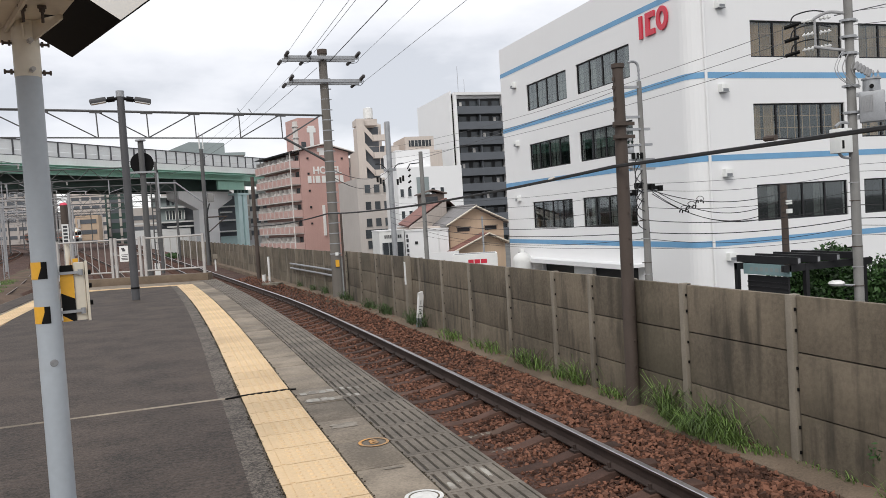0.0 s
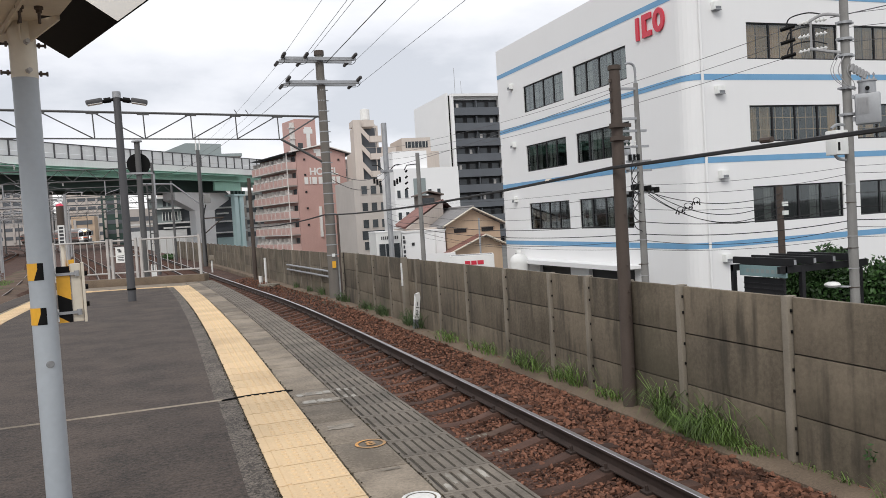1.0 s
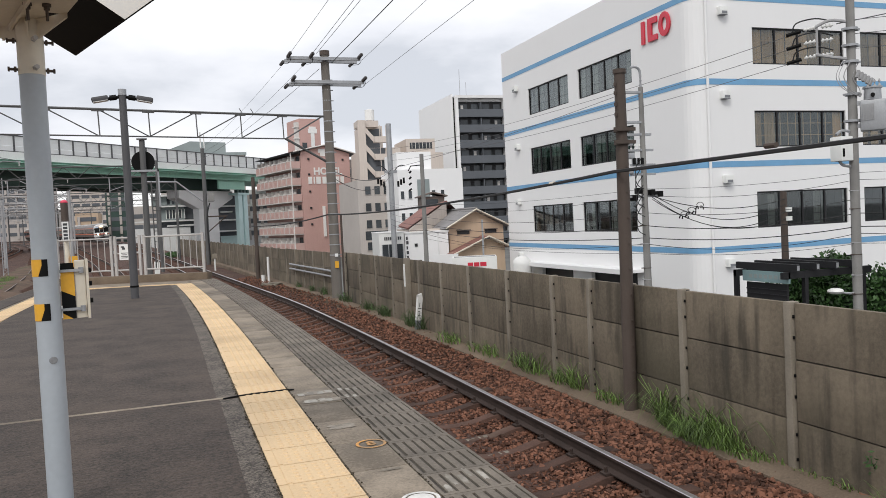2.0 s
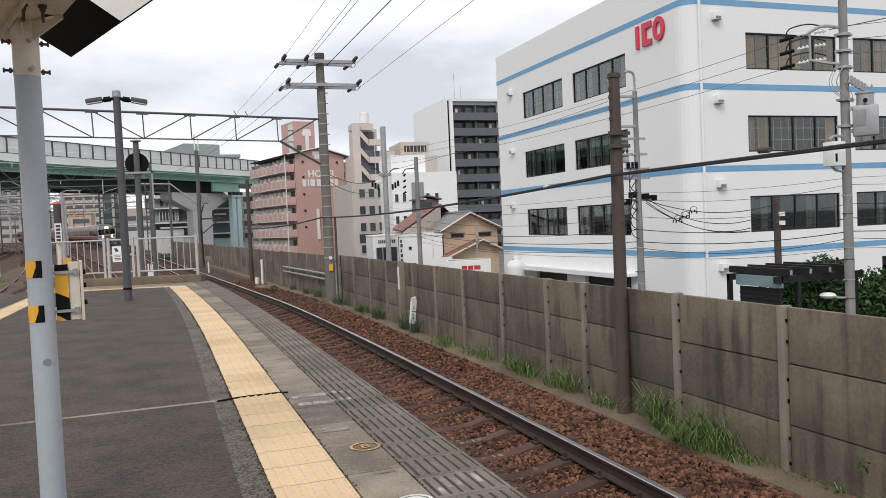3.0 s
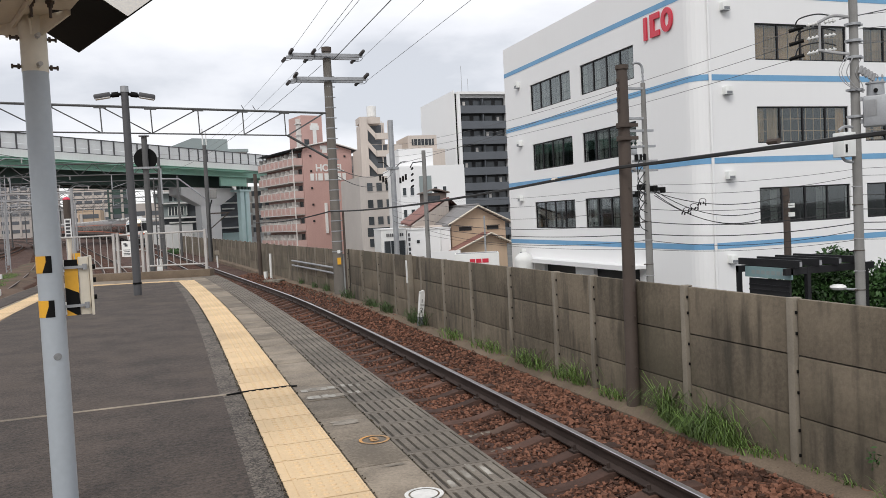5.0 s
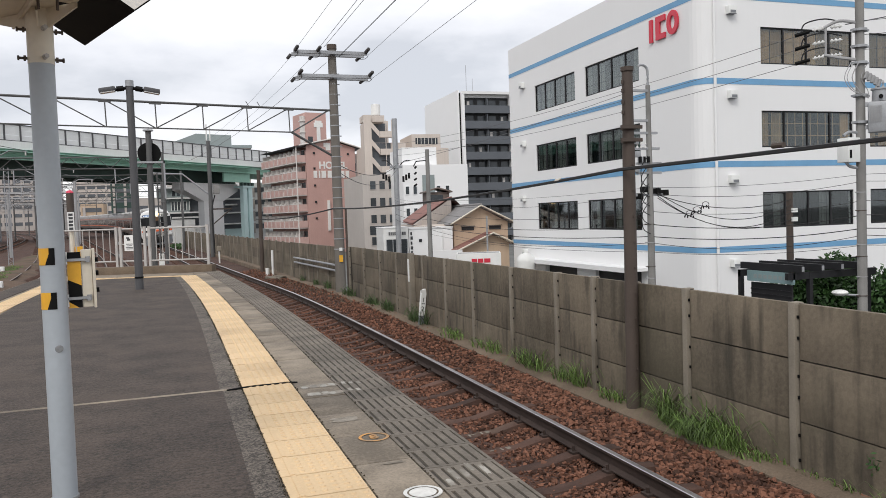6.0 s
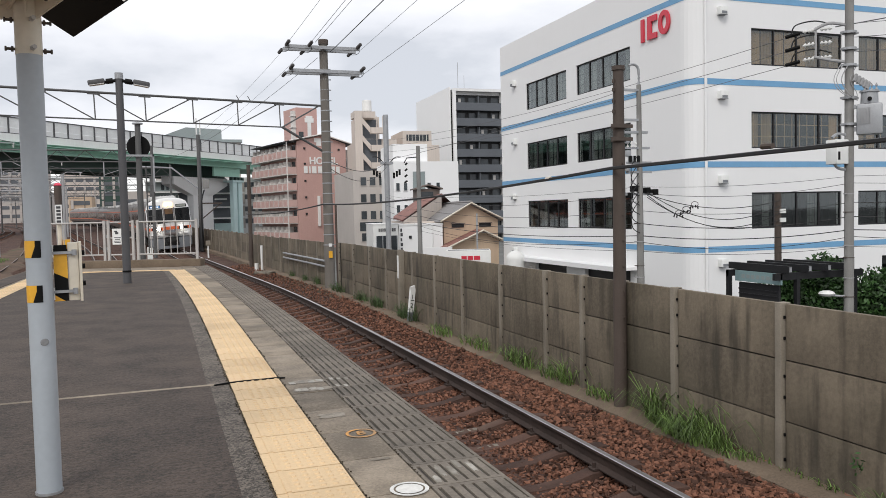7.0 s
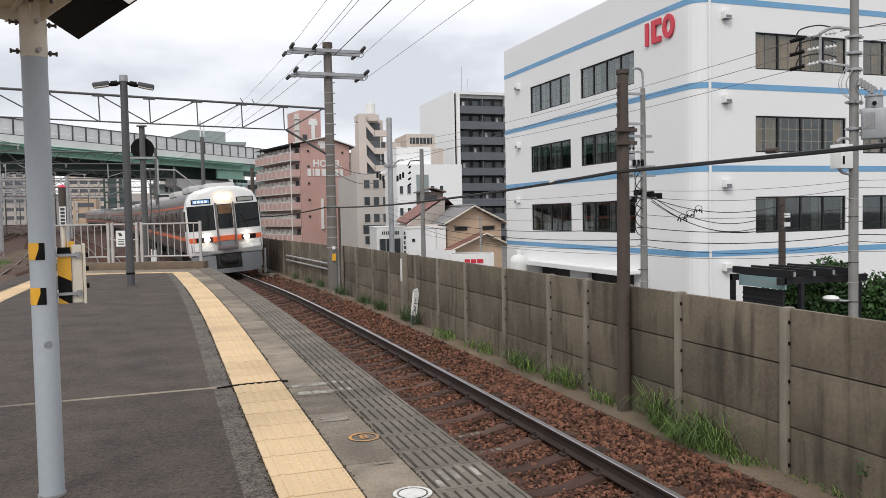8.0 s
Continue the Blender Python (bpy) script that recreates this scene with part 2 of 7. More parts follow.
TRAIN_WHITE = mat("white_train_mask", (0.80, 0.80, 0.79), 0.35, 0.05, 1.5, 30, 0.02, own=True, coat=0.3)
STEEL = mat("brushed_stainless_steel", (0.2, 0.175, 0.165), 0.38, 0.15, 1.2, 60, 0.03, metal=0.75, own=True)
ORANGE = mat("orange_stripe", (0.72, 0.14, 0.045), 0.4, 0.06, 2, 30, 0.01, own=True)
TRAIN_GLASS = mat("black_train_glass", (0.008, 0.009, 0.01), 0.1, 0.2, 2, 10, 0.0, own=True, spec=0.3)
TRAIN_GREY = mat("grey_skirt", (0.19, 0.2, 0.215), 0.5, 0.1, 2, 30, 0.03, own=True)
UNDER = mat("dark_underframe", (0.02, 0.019, 0.018), 0.8, 0.3, 3, 30, 0.1, own=True)
ROOF_TRAIN = mat("grey_train_roof", (0.55, 0.55, 0.54), 0.7, 0.12, 1, 20, 0.05, own=True)
LAMP_WHITE = mat("lit_headlight", (1, 0.97, 0.9), 0.3, 0.02, 2, 10, 0.0, own=True, glow=((1.0, 0.93, 0.78), 20))
LAMP_WARM = mat("lit_roof_headlight", (1, 0.85, 0.6), 0.3, 0.02, 2, 10, 0.0, own=True, glow=((1.0, 0.58, 0.2), 9))
DISPLAY = mat("lit_destination_display", (0.1, 0.25, 0.5), 0.3, 0.3, 9, 30, 0.0, own=True, glow=((0.2, 0.42, 0.8), 0.25))
DULL_DISPLAY = mat("dull_number_display", (0.3, 0.32, 0.28), 0.4, 0.2, 9, 30, 0.0, own=True)
# Brown that stands in for a warm reflection in the centre window.
CAB_WARM = mat("warm_reflection_brown", (0.13, 0.07, 0.03), 0.7, 0.4, 3, 10, 0.0, own=True)
SIGN_WHITE = mat("white_sign_face", (0.78, 0.78, 0.76), 0.5, 0.05, 3, 30, 0.0)
SIGN_INK = mat("dark_sign_ink", (0.05, 0.05, 0.055), 0.6, 0.1, 3, 30, 0.0)
ORANGE_MARK = mat("orange_floor_paint", (0.62, 0.3, 0.08), 0.7, 0.25, 12, 60, 0.1, stain=(0.24, 0.18, 0.12), stain_at=0.45)
WHITE_MARK = mat("white_floor_paint", (0.68, 0.67, 0.64), 0.7, 0.15, 9, 60, 0.1, stain=(0.3, 0.29, 0.27), stain_at=0.55)
FADED_MARK = mat("faded_white_stencil", (0.4, 0.375, 0.33), 0.8, 0.2, 12, 70, 0.1, stain=(0.15, 0.13, 0.105), stain_at=0.44)
WORN_MARK = mat("worn_white_paint", (0.29, 0.255, 0.21), 0.85, 0.4, 14, 60, 0.1, stain=(0.12, 0.1, 0.075), stain_at=0.47)
TEAL = mat("faded_teal_sign", (0.2, 0.3, 0.31), 0.6, 0.15, 3, 30, 0.0)
RED_CAP = mat("red_lamp_cap", (0.65, 0.05, 0.1), 0.4, 0.1, 3, 30, 0.0)


# ---- building blocks ----
class Mesh:
    """Vertices and faces gathered for one part."""

    def __init__(self):
        self.v, self.f, self.weld = [], [], False

    def quad(self, *p):
        k = len(self.v)
        self.v += [tuple(q) for q in p]
        self.f.append(tuple(range(k, k + len(p))))
        return self

    def box(self, x0, x1, y0, y1, z0, z1, m=None):
        k = len(self.v)
        pts = [(x, y, z) for z in (z0, z1) for y in (y0, y1) for x in (x0, x1)]
        self.v += [tuple(m @ Vector(p)) for p in pts] if m else pts
        self.f += [tuple(k + i for i in q) for q in ((0, 2, 3, 1), (4, 5, 7, 6), (0, 1, 5, 4), (2, 6, 7, 3), (0, 4, 6, 2), (1, 3, 7, 5))]
        return self

    def lift(self, h):
        self.v = [(x, y, z + h) for x, y, z in self.v]
        return self

    def cyl(self, a, b, r0, r1=None, n=12, caps=True):
        a, b = Vector(a), Vector(b)
        r1 = r0 if r1 is None else r1
        d = (b - a).normalized()
        u = d.orthogonal().normalized()
        w = d.cross(u)
        k = len(self.v)
        for c, r in ((a, r0), (b, r1)):
            self.v += [tuple(c + (u * math.cos(2 * math.pi * i / n) + w * math.sin(2 * math.pi * i / n)) * r) for i in range(n)]
        self.f += [(k + i, k + (i + 1) % n, k + n + (i + 1) % n, k + n + i) for i in range(n)]
        if caps:
            self.f += [tuple(k + n - 1 - i for i in range(n)), tuple(k + n + i for i in range(n))]
        return self

    def tube(self, pts, r, n=6):
        pts = [Vector(p) for p in pts]
        k = len(self.v)
        for i, p in enumerate(pts):
            d = (pts[min(i + 1, len(pts) - 1)] - pts[max(i - 1, 0)]).normalized()
            u = d.cross(Vector((0, 0, 1)))
            u = (u if u.length > 0.01 else Vector((1, 0, 0))).normalized()
            w = u.cross(d)
            self.v += [tuple(p + (u * math.cos(2 * math.pi * j / n) + w * math.sin(2 * math.pi * j / n)) * r) for j in range(n)]
        for i in range(len(pts) - 1):
            self.f += [(k + i * n + j, k + i * n + (j + 1) % n, k + (i + 1) * n + (j + 1) % n, k + (i + 1) * n + j) for j in range(n)]
        self.f += [tuple(k + n - 1 - j for j in range(n)), tuple(k + (len(pts) - 1) * n + j for j in range(n))]
        return self

    def ball(self, c, r, n=8, m=5, sz=1.0):
        k = len(self.v)
        for i in range(m + 1):
            a = math.pi * i / m
            s = max(math.sin(a), 0.02)
            self.v += [(c[0] + r * s * math.cos(2 * math.pi * j / n), c[1] + r * s * math.sin(2 * math.pi * j / n), c[2] + r * sz * math.cos(a)) for j in range(n)]
        for i in range(m):
            self.f += [(k + i * n + j, k + (i + 1) * n + j, k + (i + 1) * n + (j + 1) % n, k + i * n + (j + 1) % n) for j in range(n)]
        return self

    def sweep(self, profile, pts, closed=True):
        """A profile (sideways, up) carried along level points."""
        n, k = len(profile), len(self.v)
        for i, p in enumerate(pts):
            d = Vector(pts[min(i + 1, len(pts) - 1)]) - Vector(pts[max(i - 1, 0)])
            s = Vector((d.y, -d.x, 0)).normalized()
            self.v += [(p[0] + s.x * u, p[1] + s.y * u, p[2] + w) for u, w in profile]
        m = n if closed else n - 1
        for i in range(len(pts) - 1):
            self.f += [(k + i * n + j, k + i * n + (j + 1) % n, k + (i + 1) * n + (j + 1) % n, k + (i + 1) * n + j) for j in range(m)]
        if closed:
            self.f += [tuple(k + j for j in range(n)), tuple(k + (len(pts) - 1) * n + n - 1 - j for j in range(n))]
        return self

    def data(self, name, material, bevel=0.0, smooth=True):
        me = bpy.data.meshes.new(name)
        me.from_pydata(self.v, [], self.f)
        if len(self.f) < 60000:
            bm = bmesh.new()
            bm.from_mesh(me)
            if self.weld:
                bmesh.ops.remove_doubles(bm, verts=bm.verts[:], dist=0.001)
                seen = {}
                for q in bm.faces:
                    seen.setdefault(tuple(sorted(v.index for v in q.verts)), []).append(q)
                bmesh.ops.delete(bm, geom=[q for pair in seen.values() if len(pair) > 1 for q in pair], context="FACES_ONLY")
            bmesh.ops.recalc_face_normals(bm, faces=bm.faces)
            if bevel:
                bmesh.ops.bevel(bm, geom=bm.edges[:], offset=bevel, segments=2, profile=0.6, affect="EDGES", clamp_overlap=True)
            if smooth:
                for e in bm.edges:
                    e.smooth = len(e.link_faces) == 2 and e.calc_face_angle(0) < 0.7
                for q in bm.faces:
                    q.smooth = True
            bm.to_mesh(me)
            bm.free()
        me.materials.append(material)
        return me


def part(name, mesh, material, parent, label="", bevel=0.0, at=None):
    me = mesh if isinstance(mesh, bpy.types.Mesh) else mesh.data(name, material, bevel)
    ob = new(name, me)
    ob.parent = parent
    if at is not None:
        ob.matrix_basis = at
    if label:
        ob["label"] = label
    return ob


def thing(name, label, category, m=None, group="", kind=""):
    ob = new(name)
    ob.empty_display_size = 0.2
    if m is not None:
        ob.matrix_basis = m
    return tagged(ob, label, category, group, kind)


def letters(txt, size, extrude=0.002, bold=0.0, centre=False, material=SIGN_WHITE):
    """Writing in the built-in font, as a mesh lying in its own x-y plane."""
    cu = bpy.data.curves.new("letters", "FONT")
    cu.body, cu.size, cu.extrude, cu.offset = txt, size, extrude, bold
    if centre:
        cu.align_x, cu.align_y = "CENTER", "CENTER"
    tmp = new("letters_source", cu)
    me = bpy.data.meshes.new_from_object(tmp.evaluated_get(bpy.context.evaluated_depsgraph_get()))
    bpy.data.objects.remove(tmp)
    me.materials.clear()
    me.materials.append(material)
    return me


def single(name, mesh, material, label, category="", group="", kind="", bevel=0.0):
    return tagged(new(name, mesh.data(name, material, bevel)), label, category, group, kind)


def pierced(o, u, n, w, h, t, holes):
    """A wall panel from corner o along u, upright, t thick away from n, with rectangular openings (u0, u1, v0, v1) right through."""
    o, u, n = Vector(o), Vector(u), Vector(n)
    us = sorted({0.0, w, *[k for q in holes for k in q[:2]]})
    vs = sorted({0.0, h, *[k for q in holes for k in q[2:]]})
    us = [k for k in us if 0 <= k <= w]
    vs = [k for k in vs if 0 <= k <= h]
    out = Mesh()
    for a, b in zip(us, us[1:]):
        for c, d in zip(vs, vs[1:]):
            if not any(q[0] < (a + b) / 2 < q[1] and q[2] < (c + d) / 2 < q[3] for q in holes):
                out.box(a, b, 0, t, c, d, Matrix(((u.x, -n.x, 0, o.x), (u.y, -n.y, 0, o.y), (0, 0, 1, o.z), (0, 0, 0, 1))))
    out.weld = True
    return out


def bent(pts, n=5):
    """Points of a smooth bend through the given ones."""
    p = [Vector(q) for q in pts]
    out = []
    for i in range(len(p) - 1):
        a, b, c, d = p[max(i - 1, 0)], p[i], p[i + 1], p[min(i + 2, len(p) - 1)]
        for k in range(n):
            t = k / n
            out.append(0.5 * (2 * b + (c - a) * t + (2 * a - 5 * b + 4 * c - d) * t**2 + (3 * b - a - 3 * c + d) * t**3))
    return out + [p[-1]]


def smooth_line(xs, ys):
    """A smooth curve through stations: cubic pieces with central slopes."""
    xs, ys = np.array(xs, float), np.array(ys, float)
    sl = np.gradient(ys, xs)

    def value(x):
        i = int(np.clip(np.searchsorted(xs, x) - 1, 0, len(xs) - 2))
        hgt = xs[i + 1] - xs[i]
        s = min(max((x - xs[i]) / hgt, 0.0), 1.0)
        return float((2 * s**3 - 3 * s**2 + 1) * ys[i] + (s**3 - 2 * s**2 + s) * hgt * sl[i] + (-2 * s**3 + 3 * s**2) * ys[i + 1] + (s**3 - s**2) * hgt * sl[i + 1])

    return value


# ---- lines of the railway ----
main_x = smooth_line([-60, 0, 10, 16, 24, 32.5, 44.7, 57, 69.6, 82, 100, 119.4, 144, 168.6, 206, 240, 290, 350, 480], [3.29, 3.29, 3.29, 3.23, 3.0, 2.42, 1.56, 0.68, -0.28, -1.32, -2.95, -4.75, -7.5, -11.0, -17.7, -25.4, -39.4, -60, -112])
loop_x = smooth_line([26, 40, 60, 90, 130, 190, 260, 420], [-1.6, -2.4, -4.2, -8.0, -13.3, -24, -42, -98])
left_x = smooth_line([-60, 0, 18, 30, 44, 70, 103, 150, 200, 420], [-5.75, -5.75, -7.6, -10.6, -12.8, -15.8, -18.7, -24.5, -36, -112])
rail_z = smooth_line([-60, 0, 40, 60, 82, 119, 144, 169, 206, 260, 480], [-0.92, -0.92, -0.91, -0.86, -0.75, -0.5, -0.25, 0.04, 0.3, 0.7, 1.6])
wall_x = smooth_line([-20, 0, 10, 20, 24, 32, 42, 52, 66, 88, 111, 133], [5.2, 5.2, 5.2, 5.2, 5.15, 4.75, 4.3, 3.75, 2.75, 0.9, -1.0, -3.4])


def bend(y):
    return -max(0.0, y - 9.0) ** 2 / 480


def stations(a, b, step):
    return [a + (b - a) * i / max(1, round((b - a) / step)) for i in range(max(1, round((b - a) / step)) + 1)]


GROUND_Z = -4.6

# ---- large structure ----
g = Mesh()
g.quad((-2500, -600, GROUND_Z), (2500, -600, GROUND_Z), (2500, 3500, GROUND_Z), (-2500, 3500, GROUND_Z))
single("ground", g, GROUND, "grey street level beyond the railway", "ground", kind="structure")

bank = Mesh()
ys = stations(-40, 420, 6)
for a, b in zip(ys, ys[1:]):
    row = []
    for y in (a, b):
        z = rail_z(y) - 0.26
        r = (wall_x(y) if y < 133 else main_x(y) + 3.6) + 0.08
        row.append([(r - 70, y, GROUND_Z), (r - 62, y, z), (r, y, z), (r, y, GROUND_Z)])
    for k in range(3):
        bank.quad(row[0][k], row[0][k + 1], row[1][k + 1], row[1][k])
single("railway_ground", bank, BED, "rust-brown ballast bed of the railway", "ground", kind="structure")


def cant(u, y):
    """How far the canted main line lies above or below its level at u metres from its middle: turned about the outer rail on the approach, about its middle in the curve."""
    f = min(1.0, max(0.0, (y - 14) / 20))
    return math.tan(radians(4.0)) * (u - 0.5665 * (1 - f))


def build_track(line, y0, y1, label, near):
    track = thing("railway_track", label, "railway track", kind="structure")
    tilt = math.tan(radians(4.0)) if line is main_x else 0.0
    pts = [(line(y), y, rail_z(y)) for y in stations(y0, y1, 2.5)]
    prof = [(-0.064, -0.153), (0.064, -0.153), (0.064, -0.14), (0.012, -0.118), (0.012, -0.04), (0.033, -0.03), (0.033, -0.006), (-0.033, -0.006), (-0.033, -0.03), (-0.012, -0.04), (-0.012, -0.118), (-0.064, -0.14)]
    head = [(-0.031, -0.0065), (0.031, -0.0065), (0.027, 0.0), (-0.027, 0.0)]
    for side in (-0.5665, 0.5665):
        off = [(p[0] + side, p[1], p[2] + cant(side, p[1]) * (tilt > 0)) for p in pts]
        r = part("rail", Mesh().sweep(prof, off), RAIL, track, "rusty steel rail")
        part("rail_head", Mesh().sweep(head, off), RAIL_TOP if line is main_x else DULL_RAIL, r, "worn running surface")
    proto = Mesh()
    prof = ((-1.0, -0.185), (-0.75, -0.158), (-0.42, -0.158), (-0.16, -0.2), (0.16, -0.2), (0.42, -0.158), (0.75, -0.158), (1.0, -0.185))
    for x, z in prof:
        proto.v += [(x, -0.11, -0.36), (x, -0.085, z), (x, 0.085, z), (x, 0.11, -0.36)]
    for i in range(len(prof) - 1):
        proto.f += [(4 * i + j, 4 * i + j + 1, 4 * i + j + 5, 4 * i + j + 4) for j in range(3)]
    proto.f += [(0, 1, 2, 3), (31, 30, 29, 28)]
    proto = proto.data("sleeper", SLEEPER, 0.01)
    clip = Mesh().box(-0.13, 0.13, -0.055, 0.055, -0.155, -0.135).cyl((0.09, 0, -0.14), (0.09, 0, -0.085), 0.016, n=6).cyl((-0.09, 0, -0.14), (-0.09, 0, -0.085), 0.016, n=6).data("rail_clip", RAIL)
    rest, y = Mesh(), y0 + 0.346
    while y < min(y1, 150):
        x, z = line(y), rail_z(y)
        if near[0] < y < near[1]:
            turn = random.uniform(-1, 1)
            s = part("sleeper", proto, SLEEPER, track, at=pose(x, y, z + cant(0, y) + random.uniform(-0.008, 0.0), ry=-4.0, rz=turn))
            for lo, hi, at_x in ((7.6, 7.9, -0.08), (8.2, 8.55, -0.05)):
                if lo < y < hi:
                    part("chalk_mark", Mesh().box(at_x - 0.12, at_x - 0.1, -0.03, 0.05, -0.199, -0.1975).box(at_x - 0.1, at_x - 0.02, 0.01, 0.03, -0.199, -0.1975).box(at_x + 0.03, at_x + 0.05, -0.03, 0.05, -0.199, -0.1975).box(at_x + 0.09, at_x + 0.14, -0.03, 0.04, -0.199, -0.1975), WORN_MARK, s, "white chalk mark")
            for side in (-0.5665, 0.5665):
                part("rail_clip", clip, RAIL, s, at=pose(side, 0, 0))
        else:
            rest.box(x - 1, x + 1, y - 0.1, y + 0.1, z - 0.3, z - 0.158)
        y += 0.668
    if rest.f:
        tagged(part("sleeper_row", rest, SLEEPER, track), kind="stuff")
    return track


# ---- platform ----
platform = thing("platform", "island platform with dark worn asphalt and concrete edges", "platform", kind="structure")
deck = Mesh()
ys = stations(-12, 25.6, 0.8)
for a, b in zip(ys, ys[1:]):
    row = [[(-3.95 + 0.6 * -bend(y), y, -1.3), (-3.95 - 0.6 * bend(y), y, -0.012), (1.64 + bend(y), y, -0.012), (1.64 + bend(y), y, -0.25), (1.45 + bend(y), y, -0.25), (1.45 + bend(y), y, -1.3)] for y in (a, b)]
    for k in range(5):
        deck.quad(row[0][k], row[0][k + 1], row[1][k + 1], row[1][k])
y = ys[-1]
deck.quad((-3.95 - 0.6 * bend(y), y, -1.3), (-3.95 - 0.6 * bend(y), y, -0.012), (1.64 + bend(y), y, -0.012), (1.64 + bend(y), y, -1.3))
part("platform_body", deck, SLAB, platform, "concrete platform body")


def strip(x0, x1, y0, y1, z0, z1, skew=1.0):
    m = Mesh()
    yy = stations(y0, y1, 0.8)
    m.sweep([(0, z0), (x1 - x0, z0), (x1 - x0, z1), (0, z1)], [(x0 + skew * bend(q), q, 0) for q in yy])
    return m


part("asphalt_surface", strip(-2.7, 0.33, -12, 6.72, -0.011, 0.0, 0.9), ASPHALT, platform, "dark asphalt surface")
part("asphalt_surface", strip(-2.7, 0.31, 6.735, 22.4, -0.011, 0.0, 0.9), ASPHALT, platform, "dark asphalt surface")
part("tile_bed", strip(0.49, 0.9, -12, 22.2, -0.011, -0.006, 1.0), GROOVE, platform, "dark mortar bed")
part("asphalt_patch", strip(0.31, 0.478, -12, 21.9, -0.0115, -0.001, 0.97), ASPHALT_PATCH, platform, "rough grey asphalt strip")
part("slab_joint", strip(-2.7, 0.47, 6.70, 6.755, -0.010, 0.0012), SLAB, platform, "pale sealed joint")
part("asphalt_surface", strip(-3.9, -3.4, -12, 25.4, -0.011, 0.0, -0.6), ASPHALT, platform, "dark asphalt edge")

tile = Mesh().box(-0.2, 0.2, 0.007, 0.349, -0.03, 0.006)
for i in range(5):
    for j in range(5):
        cx, cy = -0.08 + i * 0.063, 0.052 + j * 0.063
        tile.cyl((cx, cy, 0.006), (cx, cy, 0.0135), 0.017, 0.011, 8)
tile.box(-0.15, -0.125, 0.01, 0.345, 0.006, 0.011)
tile_data = tile.data("tactile_tile", YELLOW, smooth=False)
plain_tile = Mesh().box(-0.2, 0.2, 0.002, 0.3545, -0.03, 0.006)
for i in range(3):
    plain_tile.box(-0.16 + i * 0.12, -0.1 + i * 0.12, 0.02, 0.335, 0.006, 0.011)
plain_tile = plain_tile.data("tactile_tile", YELLOW, smooth=False)
for k in range(-40, 53):
    y = 3.18 + 0.356 * k
    part("tactile_tile", tile_data, YELLOW, platform, at=pose(0.692 + bend(y), y, random.uniform(-0.001, 0.001), rz=math.degrees(math.atan((y > 9) * (y - 9) / 240)) + random.uniform(-0.25, 0.25)))
    if k > -40:
        part("tactile_tile", tile_data, YELLOW, platform, at=pose(-3.05 - 0.5 * bend(y), y, 0, rz=180 - math.degrees((y > 9) * (y - 9) / 480)) @ pose(0, -0.356, 0))
for k in range(8):
    part("tactile_tile", plain_tile, YELLOW, platform, at=pose(0.28 - 0.356 * k, 22.05 + 0.115 * k, 0, rz=90 - 18) @ Matrix.Diagonal((0.7, 1, 1, 1)))
part("expansion_gap", Mesh().tube([(0.36, 6.68, 0.004), (0.48, 6.695, 0.01), (0.62, 6.712, 0.011), (0.74, 6.708, 0.011), (0.86, 6.722, 0.01), (0.95, 6.725, 0.003)], 0.0085, 6), BLACK, platform, "black open expansion gap")

slab = Mesh().box(0.0, 0.33, 0.003, 0.597, -0.06, 0.0).data("paving_slab", SLAB, 0.004)
rib = Mesh().box(0.0, 0.415, 0.002, 0.352, -0.06, -0.012)
rib.box(0, 0.02, 0.002, 0.352, -0.012, 0.001).box(0.395, 0.415, 0.002, 0.352, -0.012, 0.001).box(0.02, 0.395, 0.002, 0.03, -0.012, 0.001).box(0.02, 0.395, 0.325, 0.352, -0.012, 0.001)
for i in range(6):
    rib.box(0.042 + i * 0.06, 0.084 + i * 0.06, 0.03, 0.325, -0.012, 0.001)
rib_data = rib.data("ribbed_slab", SLAB_RIB, smooth=False)
# Darker grey layer on the floor of the grooves between the ribs.
groove_data = Mesh().box(0.021, 0.394, 0.031, 0.324, -0.0119, -0.0085).data("groove_dirt", RIB_FILL)
for k in range(-40, 58):
    y = 3.0 + 0.356 * k
    a = math.degrees(math.atan((y > 9) * (y - 9) / 240))
    r = part("ribbed_slab", rib_data, SLAB_RIB, platform, at=pose(1.245 + bend(y), y, 0, rz=a))
    part("groove_dirt", groove_data, RIB_FILL, r)
for k in range(-24, 35):
    y = 3.1 + 0.6 * k
    a = math.degrees(math.atan((y > 9) * (y - 9) / 240))
    part("paving_slab", slab, SLAB, platform, at=pose(0.908 + bend(y), y, random.uniform(-0.004, 0.0), rz=a))

# ---- tracks ----
build_track(main_x, -30, 400, "rusty railway track on brown ballast beside the platform", (1.5, 34))
build_track(left_x, -30, 400, "railway track curving away past the platform", (900, 901))
build_track(loop_x, 27, 400, "curved railway track beyond the platform end", (900, 901))
build_track(lambda y: loop_x(y) - 4.1 - 0.01 * (y - 40), 34, 260, "curved yard track with rusty rails", (900, 901))
build_track(lambda y: left_x(y) - 4.2, 60, 300, "outer yard track with rusty rails", (900, 901))


